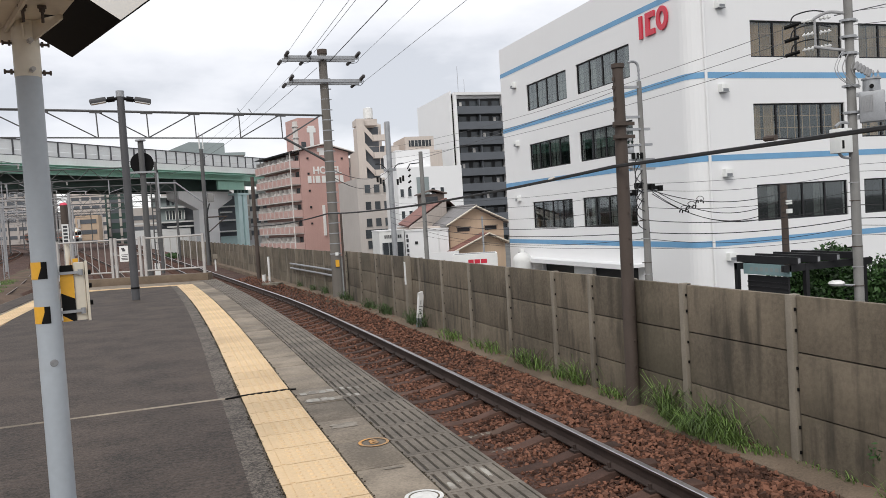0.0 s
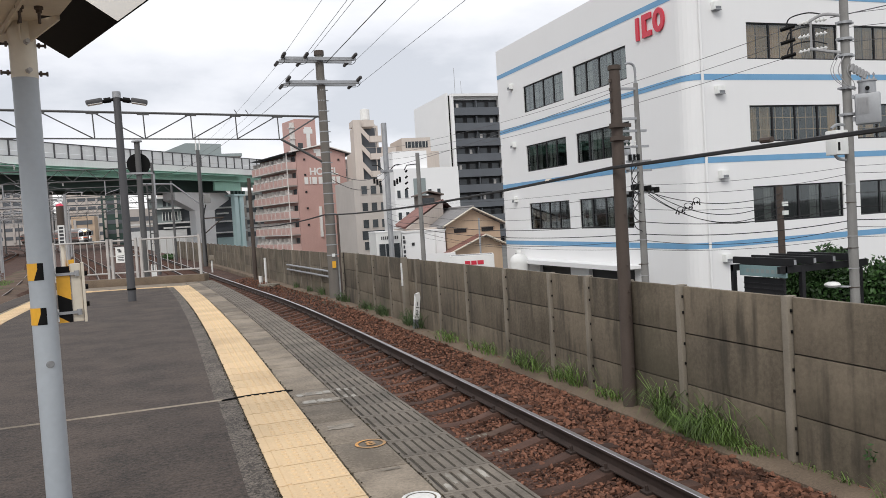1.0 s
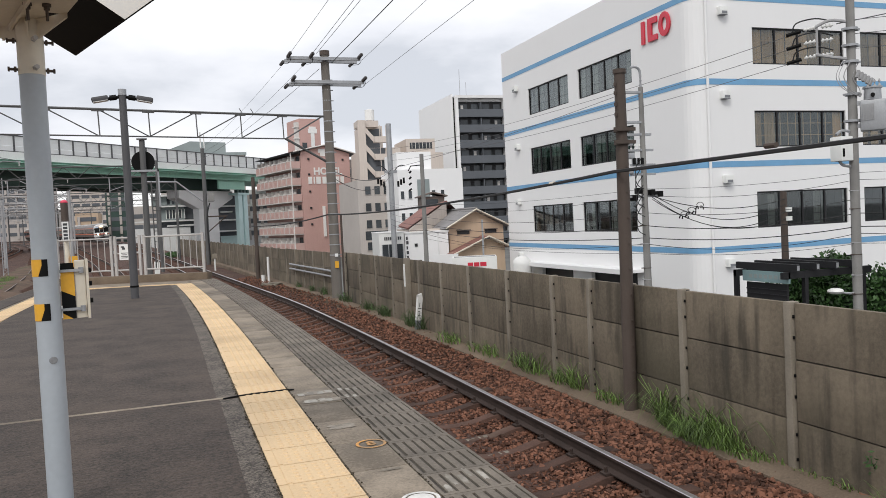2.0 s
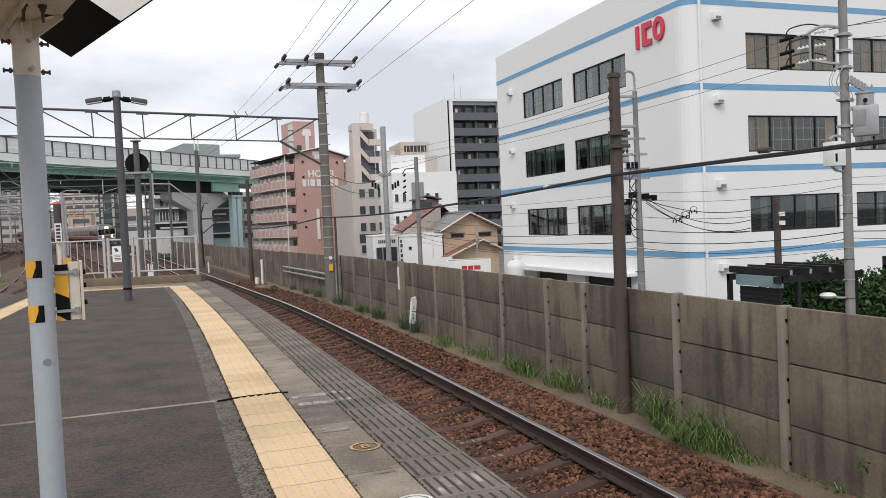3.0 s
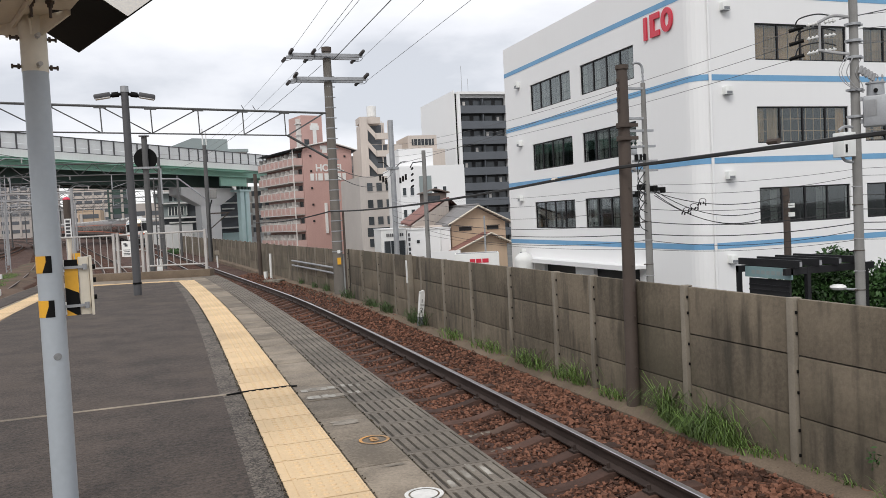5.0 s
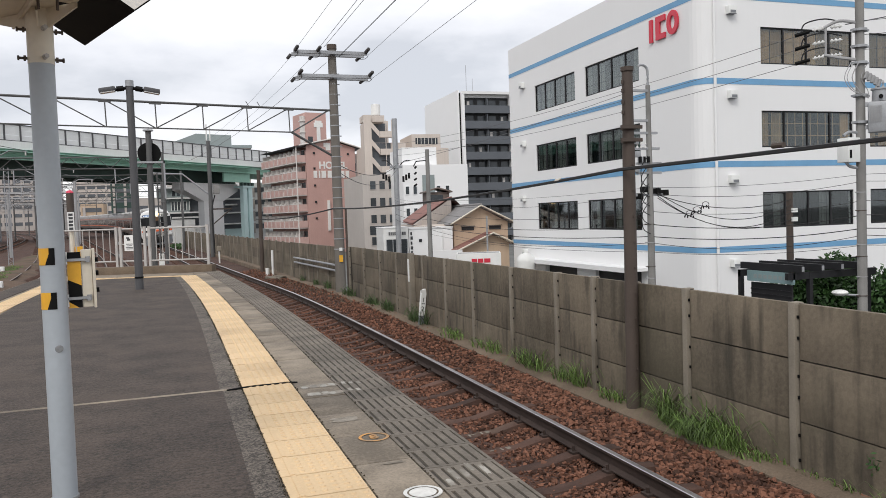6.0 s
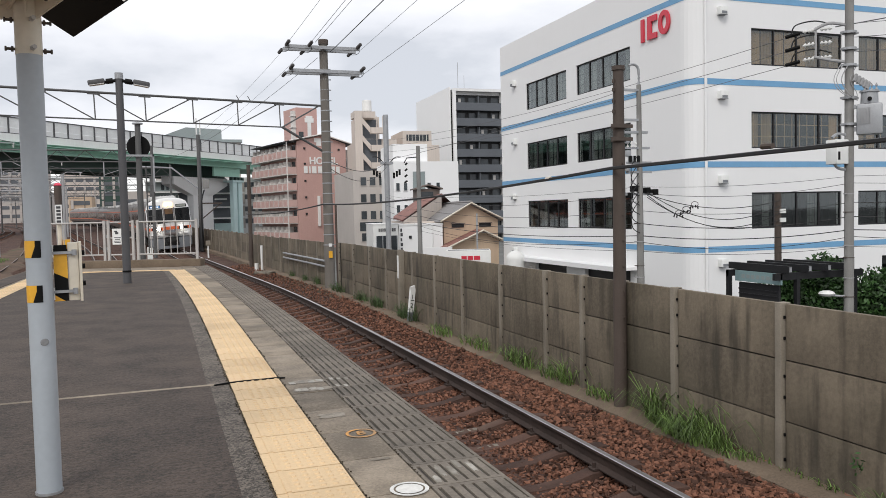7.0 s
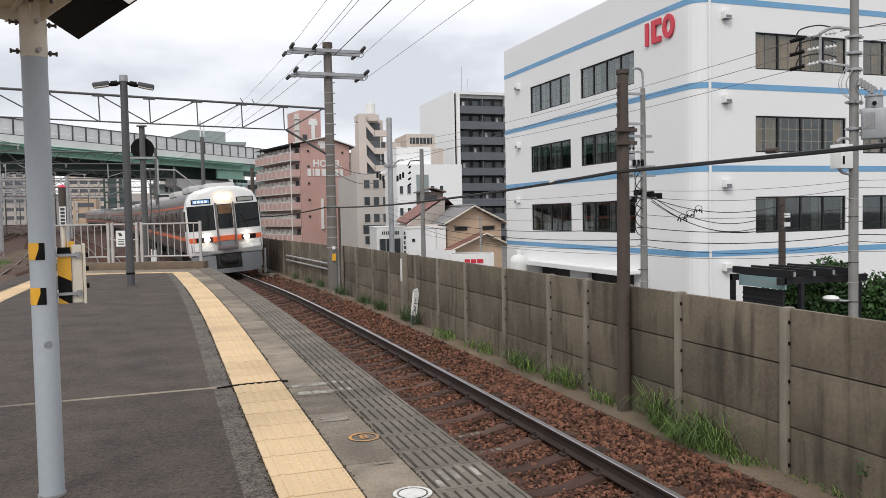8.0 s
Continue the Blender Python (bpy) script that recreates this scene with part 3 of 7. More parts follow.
def stones(name, label, spots, size, material=STONE, category="ballast"):
    """Loose broken stones, each a jittered angular chip."""
    ico = np.array([(x, y, z) for z in (-1, 1) for y in (-1, 1) for x in (-1, 1)], float)
    tri = np.array([(0, 2, 3, 1), (4, 5, 7, 6), (0, 1, 5, 4), (2, 6, 7, 3), (0, 4, 6, 2), (1, 3, 7, 5)])
    rng = np.random.default_rng(5)
    n = len(spots)
    v = ico[None] * rng.uniform(0.35, 1.25, (n, 8, 3)) * rng.uniform(0.55, 1.25, (n, 1, 3))
    a = rng.uniform(0, 6.28, n)
    c, s = np.cos(a), np.sin(a)
    x = v[:, :, 0] * c[:, None] - v[:, :, 1] * s[:, None]
    yv = v[:, :, 0] * s[:, None] + v[:, :, 1] * c[:, None]
    e = rng.uniform(-0.9, 0.9, n)
    ce, se = np.cos(e)[:, None], np.sin(e)[:, None]
    zz = v[:, :, 2] * 0.8
    v = np.stack([x, yv * ce - zz * se, yv * se + zz * ce], 2) * (size * rng.uniform(0.6, 1.25, (n, 1, 1))) + np.array(spots)[:, None, :]
    f = (tri[None] + (np.arange(n) * 8)[:, None, None]).reshape(-1, 4)
    me = bpy.data.meshes.new(name)
    me.from_pydata(v.reshape(-1, 3).tolist(), [], f.tolist())
    me.materials.append(material)
    return tagged(new(name, me), label, category, kind="stuff")


def bed_height(u, z):
    """Ballast surface across the track: level with the sleepers' tops, a shoulder, then falling to the gutter."""
    d = abs(u)
    if d < 1.0:
        return z - 0.185
    return z - 0.165 + max(0.0, d - 1.12) * 0.13


spots, inner = [], []
rng = random.Random(3)
for a, b, step in ((2.2, 12, 0.038), (12, 22, 0.058), (22, 40, 0.11), (-12, 2.2, 0.12)):
    for y in np.arange(a, b, step):
        for u in np.arange(-0.9, 1.9, step):
            w, q = u + rng.uniform(-0.5, 0.5) * step, y + rng.uniform(-0.5, 0.5) * step
            k = ((q + 29.654 + 0.334) % 0.668) - 0.334
            if abs(k) < 0.095 and abs(w) < 1.0 and rng.random() < 0.93:
                continue
            if abs(w) < 0.72:
                inner.append((main_x(q) + w, q, rail_z(q) - 0.215 + cant(w, q) + rng.uniform(-0.02, 0.015)))
            else:
                spots.append((main_x(q) + w, q, bed_height(w, rail_z(q)) + min(0.0, cant(w, q)) + rng.uniform(-0.02, 0.012)))
stones("ballast", "rust-brown broken stone ballast beside the rails", spots, 0.0245)
stones("ballast", "small dark rust-brown ballast between the sleepers", inner, 0.0195)

grit = []
for y in np.arange(2.4, 17, 0.009):
    for x, w, p in ((0.485, 0.016, 0.75), (0.902, 0.01, 0.35), (1.242, 0.006, 0.2)):
        if rng.random() < p * (0.4 + 0.6 * math.sin(y * 2.3 + x * 9) ** 2):
            grit.append((x + bend(y) + rng.gauss(0, w * 0.6), y + rng.uniform(-0.02, 0.02), 0.003))
stones("edge_grit", "dark moss and grit along the tile edges", grit, 0.0048, SPECK, "grit")

mound = Mesh().sweep([(-1.9, -0.25), (-1.2, 0.0), (-0.4, 0.12), (0.5, 0.1), (1.2, -0.05), (1.7, -0.25)], [(-6.9 - 0.085 * (y - 30), y, -1.0 + 0.06 * math.sin(y * 0.7)) for y in stations(26, 92, 1.5)], closed=False)
single("earth_bank", mound, EARTH, "low brown earth bank beside the left-hand track", "ground", kind="structure")
gut = Mesh().sweep([(-0.32, -0.4), (-0.02, -0.4), (-0.02, 0.0), (-0.1, 0.012), (-0.27, 0.0), (-0.32, -0.03)], [(wall_x(y), y, rail_z(y) - 0.05) for y in stations(-10, 60, 2)])
single("wall_footing", gut, KERB, "brown-stained concrete strip at the foot of the wall", "footing", kind="structure")

# ---- concrete panel wall ----
wall = thing("wall_concrete", "weathered concrete panel wall with posts along the track", "wall", kind="structure")
posts = [-3.5, -2.0, -0.5, 1.0, 2.45, 3.98, 5.52, 7.06, 8.07, 9.02, 10.07, 11.66, 13.4, 14.95, 16.45, 17.5, 18.6, 20.2, 22.0, 23.8]
post_data = Mesh().box(-0.06, 0.05, -0.042, 0.042, -0.3, 1.57).data("post", POST_C, 0.012)
bolt_data = Mesh().box(-0.008, 0.008, -0.01, 0.006, -0.014, 0.014).cyl((0, -0.016, 0.0), (0, 0.0, 0.0), 0.006, n=6).data("bolt", BLACK, 0.003)
for y in posts:
    p = part("post", post_data, POST_C, wall, at=pose(wall_x(y), y, -1.05 + random.uniform(-0.01, 0.01), rz=random.uniform(-0.8, 0.8)))
    for z in (0.18, 0.4, 0.72, 0.93, 1.26, 1.43):
        part("bolt", bolt_data, BLACK, p, at=pose(-0.032, -0.05, z + random.uniform(-0.02, 0.02), rz=random.uniform(-12, 12)))
    # Dark strip between the post and the next panel.
    part("joint_gap", Mesh().box(-0.004, 0.02, -0.0585, -0.0425, -0.2, 1.56), GROOVE, p, "dark strip in the joint beside the post")
for a, b in zip(posts, posts[1:]):
    for z0, z1 in ((-1.35, -0.547), (-0.535, 0.001), (0.014, 0.512)):
        m = Mesh().box(-0.025, 0.03, a + 0.044, b - 0.059, z0, z1)
        part("panel", m.data("panel", CONCRETE, 0.006), CONCRETE, wall, at=pose(5.2 + random.uniform(-0.006, 0.006), 0, 0))
# Dark backing added so that no sky shows through the panel joints.
part("joint_backing", Mesh().box(5.232, 5.26, -3.5, 23.8, -1.2, 0.48), GROOVE, wall)
far_posts = [25.2 + 1.55 * k for k in range(5)] + [33.2 + 1.9 * k for k in range(28)]
far_wall = thing("wall_concrete_far", "weathered concrete panel wall following the curved track", "wall", kind="structure")
for k, (a, b) in enumerate(zip(far_posts, far_posts[1:])):
    p, q = Vector((wall_x(a), a, 0)), Vector((wall_x(b), b, 0))
    turn = math.degrees(math.atan2(-(q.x - p.x), q.y - p.y))
    top = 0.47 if a < 32 else 0.44
    z = rail_z(a) + 0.92
    part("post", post_data, POST_C, far_wall, at=pose(p.x, p.y, -1.09 + z, rz=turn))
    for z0, z1 in ((-1.3, -0.56), (-0.55, -0.03), (-0.02, top)):
        part("panel", Mesh().box(-0.025, 0.03, 0.05, (q - p).length - 0.05, z0, z1), CONCRETE, far_wall, at=pose(p.x, p.y, z, rz=turn))
for z in (-0.12, -0.3):
    part("pipe", Mesh().tube([(wall_x(y) - 0.14, y, z) for y in stations(25.3, 32, 1.1)], 0.035, 8), GREY_METAL, far_wall, "grey conduit pipe")

# ---- white office building ----
X0, Y0, Y1, X1 = 20.09, 26.2, 44.75, 46.0
BASE, TOP = GROUND_Z, 11.4
office = thing("office_building", "white office building with blue bands and dark windows", "building", pose(0, 0, 0))
left_holes, right_holes = [], []
for z in (0.4, 3.73, 7.13):
    for a, b in ((Y1 - 41.2, Y1 - 36.45), (Y1 - 35.4, Y1 - 30.55)):
        left_holes.append((a, b, z - BASE, z + 1.5 - BASE))
    for a in (23.02, 28.8, 34.6, 40.4):
        right_holes.append((a - X0, a + 4.84 - X0, z - BASE, z + 1.5 - BASE))
for a, b in ((Y1 - 40.3, Y1 - 36.7), (Y1 - 34.8, Y1 - 30.7)):
    left_holes.append((a, b, 0.2, -1.5 - BASE))
for a in (24.6, 30.2):
    right_holes.append((a - X0, a + 4.0 - X0, 0.2, -1.0 - BASE))
part("wall", pierced((X0, Y1, BASE), (0, -1, 0), (-1, 0, 0), Y1 - Y0 - 0.7, TOP - BASE, 0.3, left_holes), WHITE_WALL, office, "white rendered side wall")
part("wall", pierced((X0 + 0.7, Y0, BASE), (1, 0, 0), (0, -1, 0), X1 - X0 - 0.7, TOP - BASE, 0.3, [(q[0] - 0.7, q[1] - 0.7, q[2], q[3]) for q in right_holes]), WHITE_WALL, office, "white rendered front wall")
corner = Mesh()
arc = [(X0 + 0.7 - 0.7 * math.cos(k * math.pi / 12), Y0 + 0.7 - 0.7 * math.sin(k * math.pi / 12)) for k in range(7)]
for (a, b), (c, d) in zip(arc, arc[1:]):
    corner.quad((a, b, BASE), (c, d, BASE), (c, d, TOP), (a, b, TOP))
part("corner", corner, WHITE_WALL, office)
part("roof", Mesh().box(X0 + 0.05, X1, Y0 + 0.35, Y1, TOP - 0.6, TOP - 0.4).box(X0 + 0.3, X1, Y1 - 0.3, Y1, BASE, TOP).box(X1 - 0.3, X1, Y0 + 0.3, Y1 - 0.3, BASE, TOP), PALE, office)
for z in (-1.4, 2.0, 5.35, 8.75):
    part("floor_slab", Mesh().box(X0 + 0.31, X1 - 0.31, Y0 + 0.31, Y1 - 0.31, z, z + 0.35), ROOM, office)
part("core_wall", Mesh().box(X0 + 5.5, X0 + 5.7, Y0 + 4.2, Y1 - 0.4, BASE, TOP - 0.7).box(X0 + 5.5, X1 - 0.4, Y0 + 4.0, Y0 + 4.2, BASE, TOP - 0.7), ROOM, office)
for z in (-0.4, 3.05, 6.38, 9.78):
    pts = [(X0 - 0.012, Y1), *[(a + (a - X0 - 0.7) * 0.017, b + (b - Y0 - 0.7) * 0.017) for a, b in arc], (X1, Y0 - 0.012)]
    band = Mesh()
    for (a, b), (c, d) in zip(pts, pts[1:]):
        band.quad((a, b, z - 0.11), (c, d, z - 0.11), (c, d, z + 0.13), (a, b, z + 0.13))
    part("band", band, BLUE, office, "blue painted band")


def office_window(o, u, n, w, h, blind, share):
    """A recessed dark frame with panes, mullions, and hangings behind."""
    u, n = Vector(u), Vector(n)
    m = Matrix(((u.x, -n.x, 0, o[0]), (u.y, -n.y, 0, o[1]), (0, 0, 1, o[2]), (0, 0, 0, 1)))
    f = Mesh().box(0, w, 0.06, 0.14, 0, 0.06, m).box(0, w, 0.06, 0.14, h - 0.06, h, m).box(0, 0.06, 0.06, 0.14, 0.06, h - 0.06, m).box(w - 0.06, w, 0.06, 0.14, 0.06, h - 0.06, m)
    for k in (1, 2, 3):
        f.box(w * k / 4 - 0.035, w * k / 4 + 0.035, 0.06, 0.14, 0.06, h - 0.06, m)
    win = part("window", f, FRAME, office, "dark framed four-part window")
    for k in range(4):
        pane = part("pane", Mesh().box(w * k / 4 + 0.04, w * (k + 1) / 4 - 0.04, 0.095, 0.102, 0.06, h - 0.06, m), SMOKED, win)
        pane.visible_shadow = False
    rail = Mesh()
    for k in range(12):
        rail.box(w * (k + 0.5) / 12 - 0.012, w * (k + 0.5) / 12 + 0.012, 0.112, 0.128, 0.05, h - 0.05, m)
    for q in (0.33, 0.66):
        rail.box(0.05, w - 0.05, 0.112, 0.128, h * q - 0.012, h * q + 0.012, m)
    part("window_bars", rail, FRAME if blind is CURTAIN else BLIND, win)
    for k in range(8):
        if random.random() < share:
            c, d = w * k / 8 + 0.03, w * (k + 1) / 8 - random.uniform(0.02, 0.05 if share > 0.9 else 0.2)
            fold = Mesh()
            n_f = 7
            for i in range(n_f):
                a, b = c + (d - c) * i / n_f, c + (d - c) * (i + 1) / n_f
                fold.box(a, b, 0.15 + 0.02 * (i % 2), 0.17 + 0.02 * (i % 2), 0.02, h - 0.03, m)
            part("curtain", fold, blind, win)


for a, b, z, zt in left_holes:
    if zt - z < 1.6:
        office_window((X0, Y1 - a, z + BASE), (0, -1, 0), (-1, 0, 0), b - a, zt - z, CURTAIN, 0.8 if z + BASE > 3 else 0.35)
for a, b, z, zt in right_holes:
    if zt - z < 1.6:
        office_window((X0 + a, Y0, z + BASE), (1, 0, 0), (0, -1, 0), b - a, zt - z, BLIND if z + BASE > 3 else CURTAIN, 0.97 if z + BASE > 5 else 0.4 if z + BASE > 3 else 0.1)
for a, b in ((-40.3, -36.7), (-34.8, -30.7)):
    part("garage_door", Mesh().box(X0 + 0.2, X0 + 0.25, -b, -a, BASE, -1.5), FRAME, office, "dark garage opening")
part("canopy", Mesh().box(X0 - 0.9, X0 - 0.002, 30.0, 42.2, -1.42, -1.28).box(X0 - 0.9, X0 - 0.85, 30.0, 42.2, -1.5, -1.42), WHITE_WALL, office, "white canopy over the garage doors")
part("drainpipe", Mesh().cyl((X0 + 0.62, Y0 - 0.06, BASE), (X0 + 0.62, Y0 - 0.06, TOP - 0.4), 0.06, n=10), WHITE_WALL, office, "white drainpipe")
for x, y, z, a in [(X0, 42.7, 8.9, -90), (X0, 42.7, 5.45, -90), (X0, 42.9, 2.2, -90), (X0, 42.9, -1.0, -90)] + [(21.5, Y0, z, 0) for z in (9.2, 5.85, 2.45, -0.95)]:
    v = part("vent_hood", Mesh().box(-0.19, 0.19, -0.24, 0.0, -0.16, 0.16), PARAPET, office, "grey vent hood", bevel=0.02, at=pose(x, y, z, rz=a))
    # The hood's underside and lower front are drawn in darker grey.
    part("louvre", Mesh().box(-0.16, 0.16, -0.248, -0.02, -0.175, -0.162).box(-0.13, 0.13, -0.2435, -0.2405, -0.14, -0.03), TRAIN_GREY, v)
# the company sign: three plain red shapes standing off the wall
for c, w, hgt, kind in ((29.45, 0.42, 0.98, "bar"), (28.75, 0.66, 0.98, "block"), (27.9, 0.78, 1.0, "ring")):
    m = Mesh()
    if kind == "bar":
        m.box(X0 - 0.1, X0 - 0.03, c - w / 2 + 0.1, c + w / 2 - 0.1, 8.55, 8.55 + hgt)
    elif kind == "block":
        m.box(X0 - 0.1, X0 - 0.03, c + 0.05, c + w / 2, 8.57, 8.57 + hgt).box(X0 - 0.1, X0 - 0.03, c - w / 2, c + 0.05, 8.57, 8.8).box(X0 - 0.1, X0 - 0.03, c - w / 2, c + 0.05, 9.3, 9.55)
    else:
        ring = [(c + w / 2 * math.cos(k * math.pi / 12), 9.08 + hgt / 2 * math.sin(k * math.pi / 12)) for k in range(24)]
        inner = [(c + w / 4.4 * math.cos(k * math.pi / 12), 9.08 + hgt / 3.6 * math.sin(k * math.pi / 12)) for k in range(24)]
        for k in range(24):
            j = (k + 1) % 24
            for xx in (X0 - 0.1, X0 - 0.03):
                m.quad((xx, *ring[k]), (xx, *ring[j]), (xx, *inner[j]), (xx, *inner[k]))
            m.quad((X0 - 0.1, *ring[k]), (X0 - 0.1, *ring[j]), (X0 - 0.03, *ring[j]), (X0 - 0.03, *ring[k]))
            m.quad((X0 - 0.1, *inner[k]), (X0 - 0.1, *inner[j]), (X0 - 0.03, *inner[j]), (X0 - 0.03, *inner[k]))
    part("sign_shape", m, RED, office, "raised red sign shape")

# ---- distant buildings ----
def block(name, label, m, w, d, z1, material, z0=GROUND_Z):
    b = thing(name, label, "building", m)
    part("wall", Mesh().box(0, w, 0, d, z0, z1), material, b)
    return b


def pane_grid(b, xs, zs, w, h, y=-0.02, material=None, frame=None, side=None):
    """Window panes on the front (or on the side x = const), each a frame and a pane."""
    for z in zs:
        for x in xs:
            if side is None:
                f = Mesh().box(x - w / 2 - 0.08, x + w / 2 + 0.08, y - 0.06, y + 0.01, z - 0.08, z + h + 0.08)
                q = Mesh().box(x - w / 2, x + w / 2, y - 0.09, y - 0.055, z, z + h)
            else:
                f = Mesh().box(side - 0.06, side + 0.01, x - w / 2 - 0.08, x + w / 2 + 0.08, z - 0.08, z + h + 0.08)
                q = Mesh().box(side - 0.09, side - 0.055, x - w / 2, x + w / 2, z, z + h)
            win = part("window", f, frame or OFFWHITE, b)
            part("pane", q, material or FAR_GLASS, win)


# pink hotel: balconies along the flank, plain gable end
hotel = thing("hotel_building", "pink tiled hotel with rows of balconies and white letters", "building", pose(22.2, 138, 0, rz=13))
part("wall", Mesh().box(0.55, 10.0, 0, 18.4, GROUND_Z, 13.7), PINK, hotel)
part("wing_wall", Mesh().box(10.0, 12.2, 2.2, 18.4, GROUND_Z, 13.2), GREYBEIGE, hotel)
roof = Mesh()
for yy in (-0.02, 18.4):
    roof.quad((0.55, yy, 13.7), (10.0, yy, 13.7), (10.0, yy, 14.1), (5.2, yy, 15.45), (0.55, yy, 14.3))
part("gable", roof, PINK, hotel)
part("roof", Mesh().quad((-1.5, -0.6, 14.25), (5.2, -0.6, 15.55), (5.2, 18.6, 15.55), (-1.5, 18.6, 14.25)).quad((11.8, -0.6, 13.8), (11.8, 18.6, 13.8), (5.2, 18.6, 15.55), (5.2, -0.6, 15.55)).quad((-1.5, -0.6, 14.2), (0.55, -0.6, 14.2), (0.55, 18.6, 14.2), (-1.5, 18.6, 14.2)), DARK_FACADE, hotel, "thin dark roof sheet")
part("roof_trim", Mesh().tube([(-1.0, -0.65, 14.32), (5.2, -0.65, 15.6), (11.8, -0.65, 13.8)], 0.13), OFFWHITE, hotel, "white gable trim")
turret = part("roof_turret", Mesh().box(1.9, 5.9, 3, 9, 14, 20.6), PINK, hotel, "square pink stair turret")
part("turret_mark", Mesh().box(4.0, 4.7, 2.9, 3.0, 15.2, 18.0).box(3.5, 5.2, 2.9, 3.0, 18.0, 18.8).box(3.7, 5.0, 2.9, 3.0, 18.8, 19.2), SIGN_WHITE, turret, "white painted emblem")
part("turret_frame", Mesh().box(1.3, 1.88, 3.2, 4.2, 14.3, 20.0).box(1.1, 1.9, 3.0, 4.4, 17.0, 17.15).box(1.1, 1.9, 3.0, 4.4, 19.0, 19.15), OFFWHITE, turret, "pale stair bay")
part("turret_window", Mesh().box(2.3, 3.2, 2.94, 2.99, 15.2, 16.3), FAR_GLASS, turret)
for k in range(6):
    z = -2.87 + 2.87 * k
    part("balcony_floor", Mesh().box(-1.25, 0.54, 0.2, 18.4, z - 0.16, z), OFFWHITE, hotel)
    part("balcony_rail", Mesh().box(-1.29, -1.15, 0.15, 18.4, z + 1.2, z + 1.32), OFFWHITE, hotel, "white balcony rail")
    part("balcony_end", Mesh().box(-1.25, 0.5, 0.12, 0.2, z, z + 1.22), PINK_PALE, hotel)
    for j in range(8):
        y = 0.3 + j * 2.26
        p = part("balcony_panel", Mesh().box(-1.26, -1.18, y + 0.06, y + 2.14, z + 0.02, z + 1.19), PINK_PALE, hotel)
        part("panel_inset", Mesh().box(-1.275, -1.262, y + 0.75, y + 1.45, z + 0.35, z + 0.9), PINK, p)
        part("panel_post", Mesh().box(-1.3, -1.17, y - 0.05, y + 0.05, z, z + 1.22), OFFWHITE, hotel)
        part("divider", Mesh().box(-0.95, 0.54, y + 2.15, y + 2.2, z, z + 2.2), OFFWHITE, hotel)
        part("door_window", Mesh().box(0.5, 0.54, y + 0.35, y + 1.85, z + 0.05, z + 2.2), FAR_GLASS, hotel)
        if (j * 7 + k * 3) % 4:
            part("cooling_unit", Mesh().box(-0.8, -0.4, y + 0.3, y + 1.0, z + 1.0, z + 1.62), OFFWHITE, hotel)
        if (j * 5 + k) % 3 == 0:
            part("laundry", Mesh().box(-0.75, -0.7, y + 1.1, y + 1.7, z + 0.9, z + 1.9), GREYBEIGE, hotel, "pale washing on a line")
part("corner_pipe", Mesh().cyl((-1.2, 0.2, GROUND_Z), (-1.2, 0.2, 14.2), 0.1), OFFWHITE, hotel)
part("white_letters", letters("HOTEL", 1.75, 0.05, 0.05), SIGN_WHITE, hotel, "white painted sign letters", at=pose(2.85, -0.03, 10.35, 90))
for x, w in ((1.8, 0.8), (2.8, 0.3), (3.3, 1.0), (4.5, 0.9), (5.6, 1.1), (6.9, 1.0), (8.0, 0.8)):
    part("sign_bar", Mesh().box(x, x + w * 0.85, -0.1, -0.01, 8.7, 9.95), SIGN_WHITE, hotel, "white painted sign bar")
part("sign_board", Mesh().box(4.2, 4.65, -0.3, -0.01, -0.7, 4.7), SIGN_WHITE, hotel, "tall white sign board")
part("gable_mark", Mesh().box(3.9, 5.2, -0.08, -0.01, 14.2, 14.9).box(4.3, 5.2, -0.08, -0.01, 13.6, 14.2), SIGN_WHITE, hotel, "white painted mark")
for x, z in ((2.0, 12.9), (8.6, 12.8), (2.0, 10.2), (2.0, 7.2), (2.05, 4.3), (2.05, 1.4), (8.6, 4.3), (8.6, 1.4)):
    part("vent", Mesh().box(x - 0.17, x + 0.17, -0.16, -0.01, z, z + 0.35), DARK_RECESS, hotel)
pane_grid(hotel, [10.5], [-1.5, 1.4, 4.2, 7.1, 10.0], 1.3, 1.5, 2.18, FAR_GLASS, SIGN_WHITE)

# beige stepped block with outside stairs
beige = thing("apartment_building", "beige stepped apartment building with outside stairs", "building", pose(30.2, 121.5, 0, rz=-4))
part("wall", Mesh().box(0, 5.8, 0, 14, GROUND_Z, 13.2), BEIGE, beige)
part("stair_tower", Mesh().box(0, 3.6, 3, 9, 13.2, 17.0), BEIGE, beige)
part("wall", Mesh().box(5.9, 13.0, 0.5, 14, GROUND_Z, 12.3), BEIGE, beige)
part("penthouse", Mesh().box(7.0, 11.8, 0.9, 10, 12.3, 14.6), BEIGE, beige)
part("water_tank", Mesh().cyl((2.0, 5, 18.2), (2.0, 5, 19.9), 0.78, n=14).cyl((2.0, 5, 19.9), (2.0, 5, 20.05), 0.7, 0.3, n=14), SIGN_WHITE, beige, "cream rooftop water tank", bevel=0.0)
# Flat charcoal sheets put the stairwell's shade into colour behind the flights.
part("stair_recess", Mesh().box(0.15, 3.3, -0.04, -0.01, 1.0, 13.15).box(0.15, 3.3, 2.96, 2.99, 13.2, 16.6), DARK_FACADE, beige, "dark sheet painted as stairwell shade")
part("stair_cheek", Mesh().box(-1.05, 0.15, -0.9, 0.0, GROUND_Z, 17.5).box(-1.05, 2.4, -0.2, 3.0, 16.5, 17.5), BEIGE, beige, "beige stair tower side")
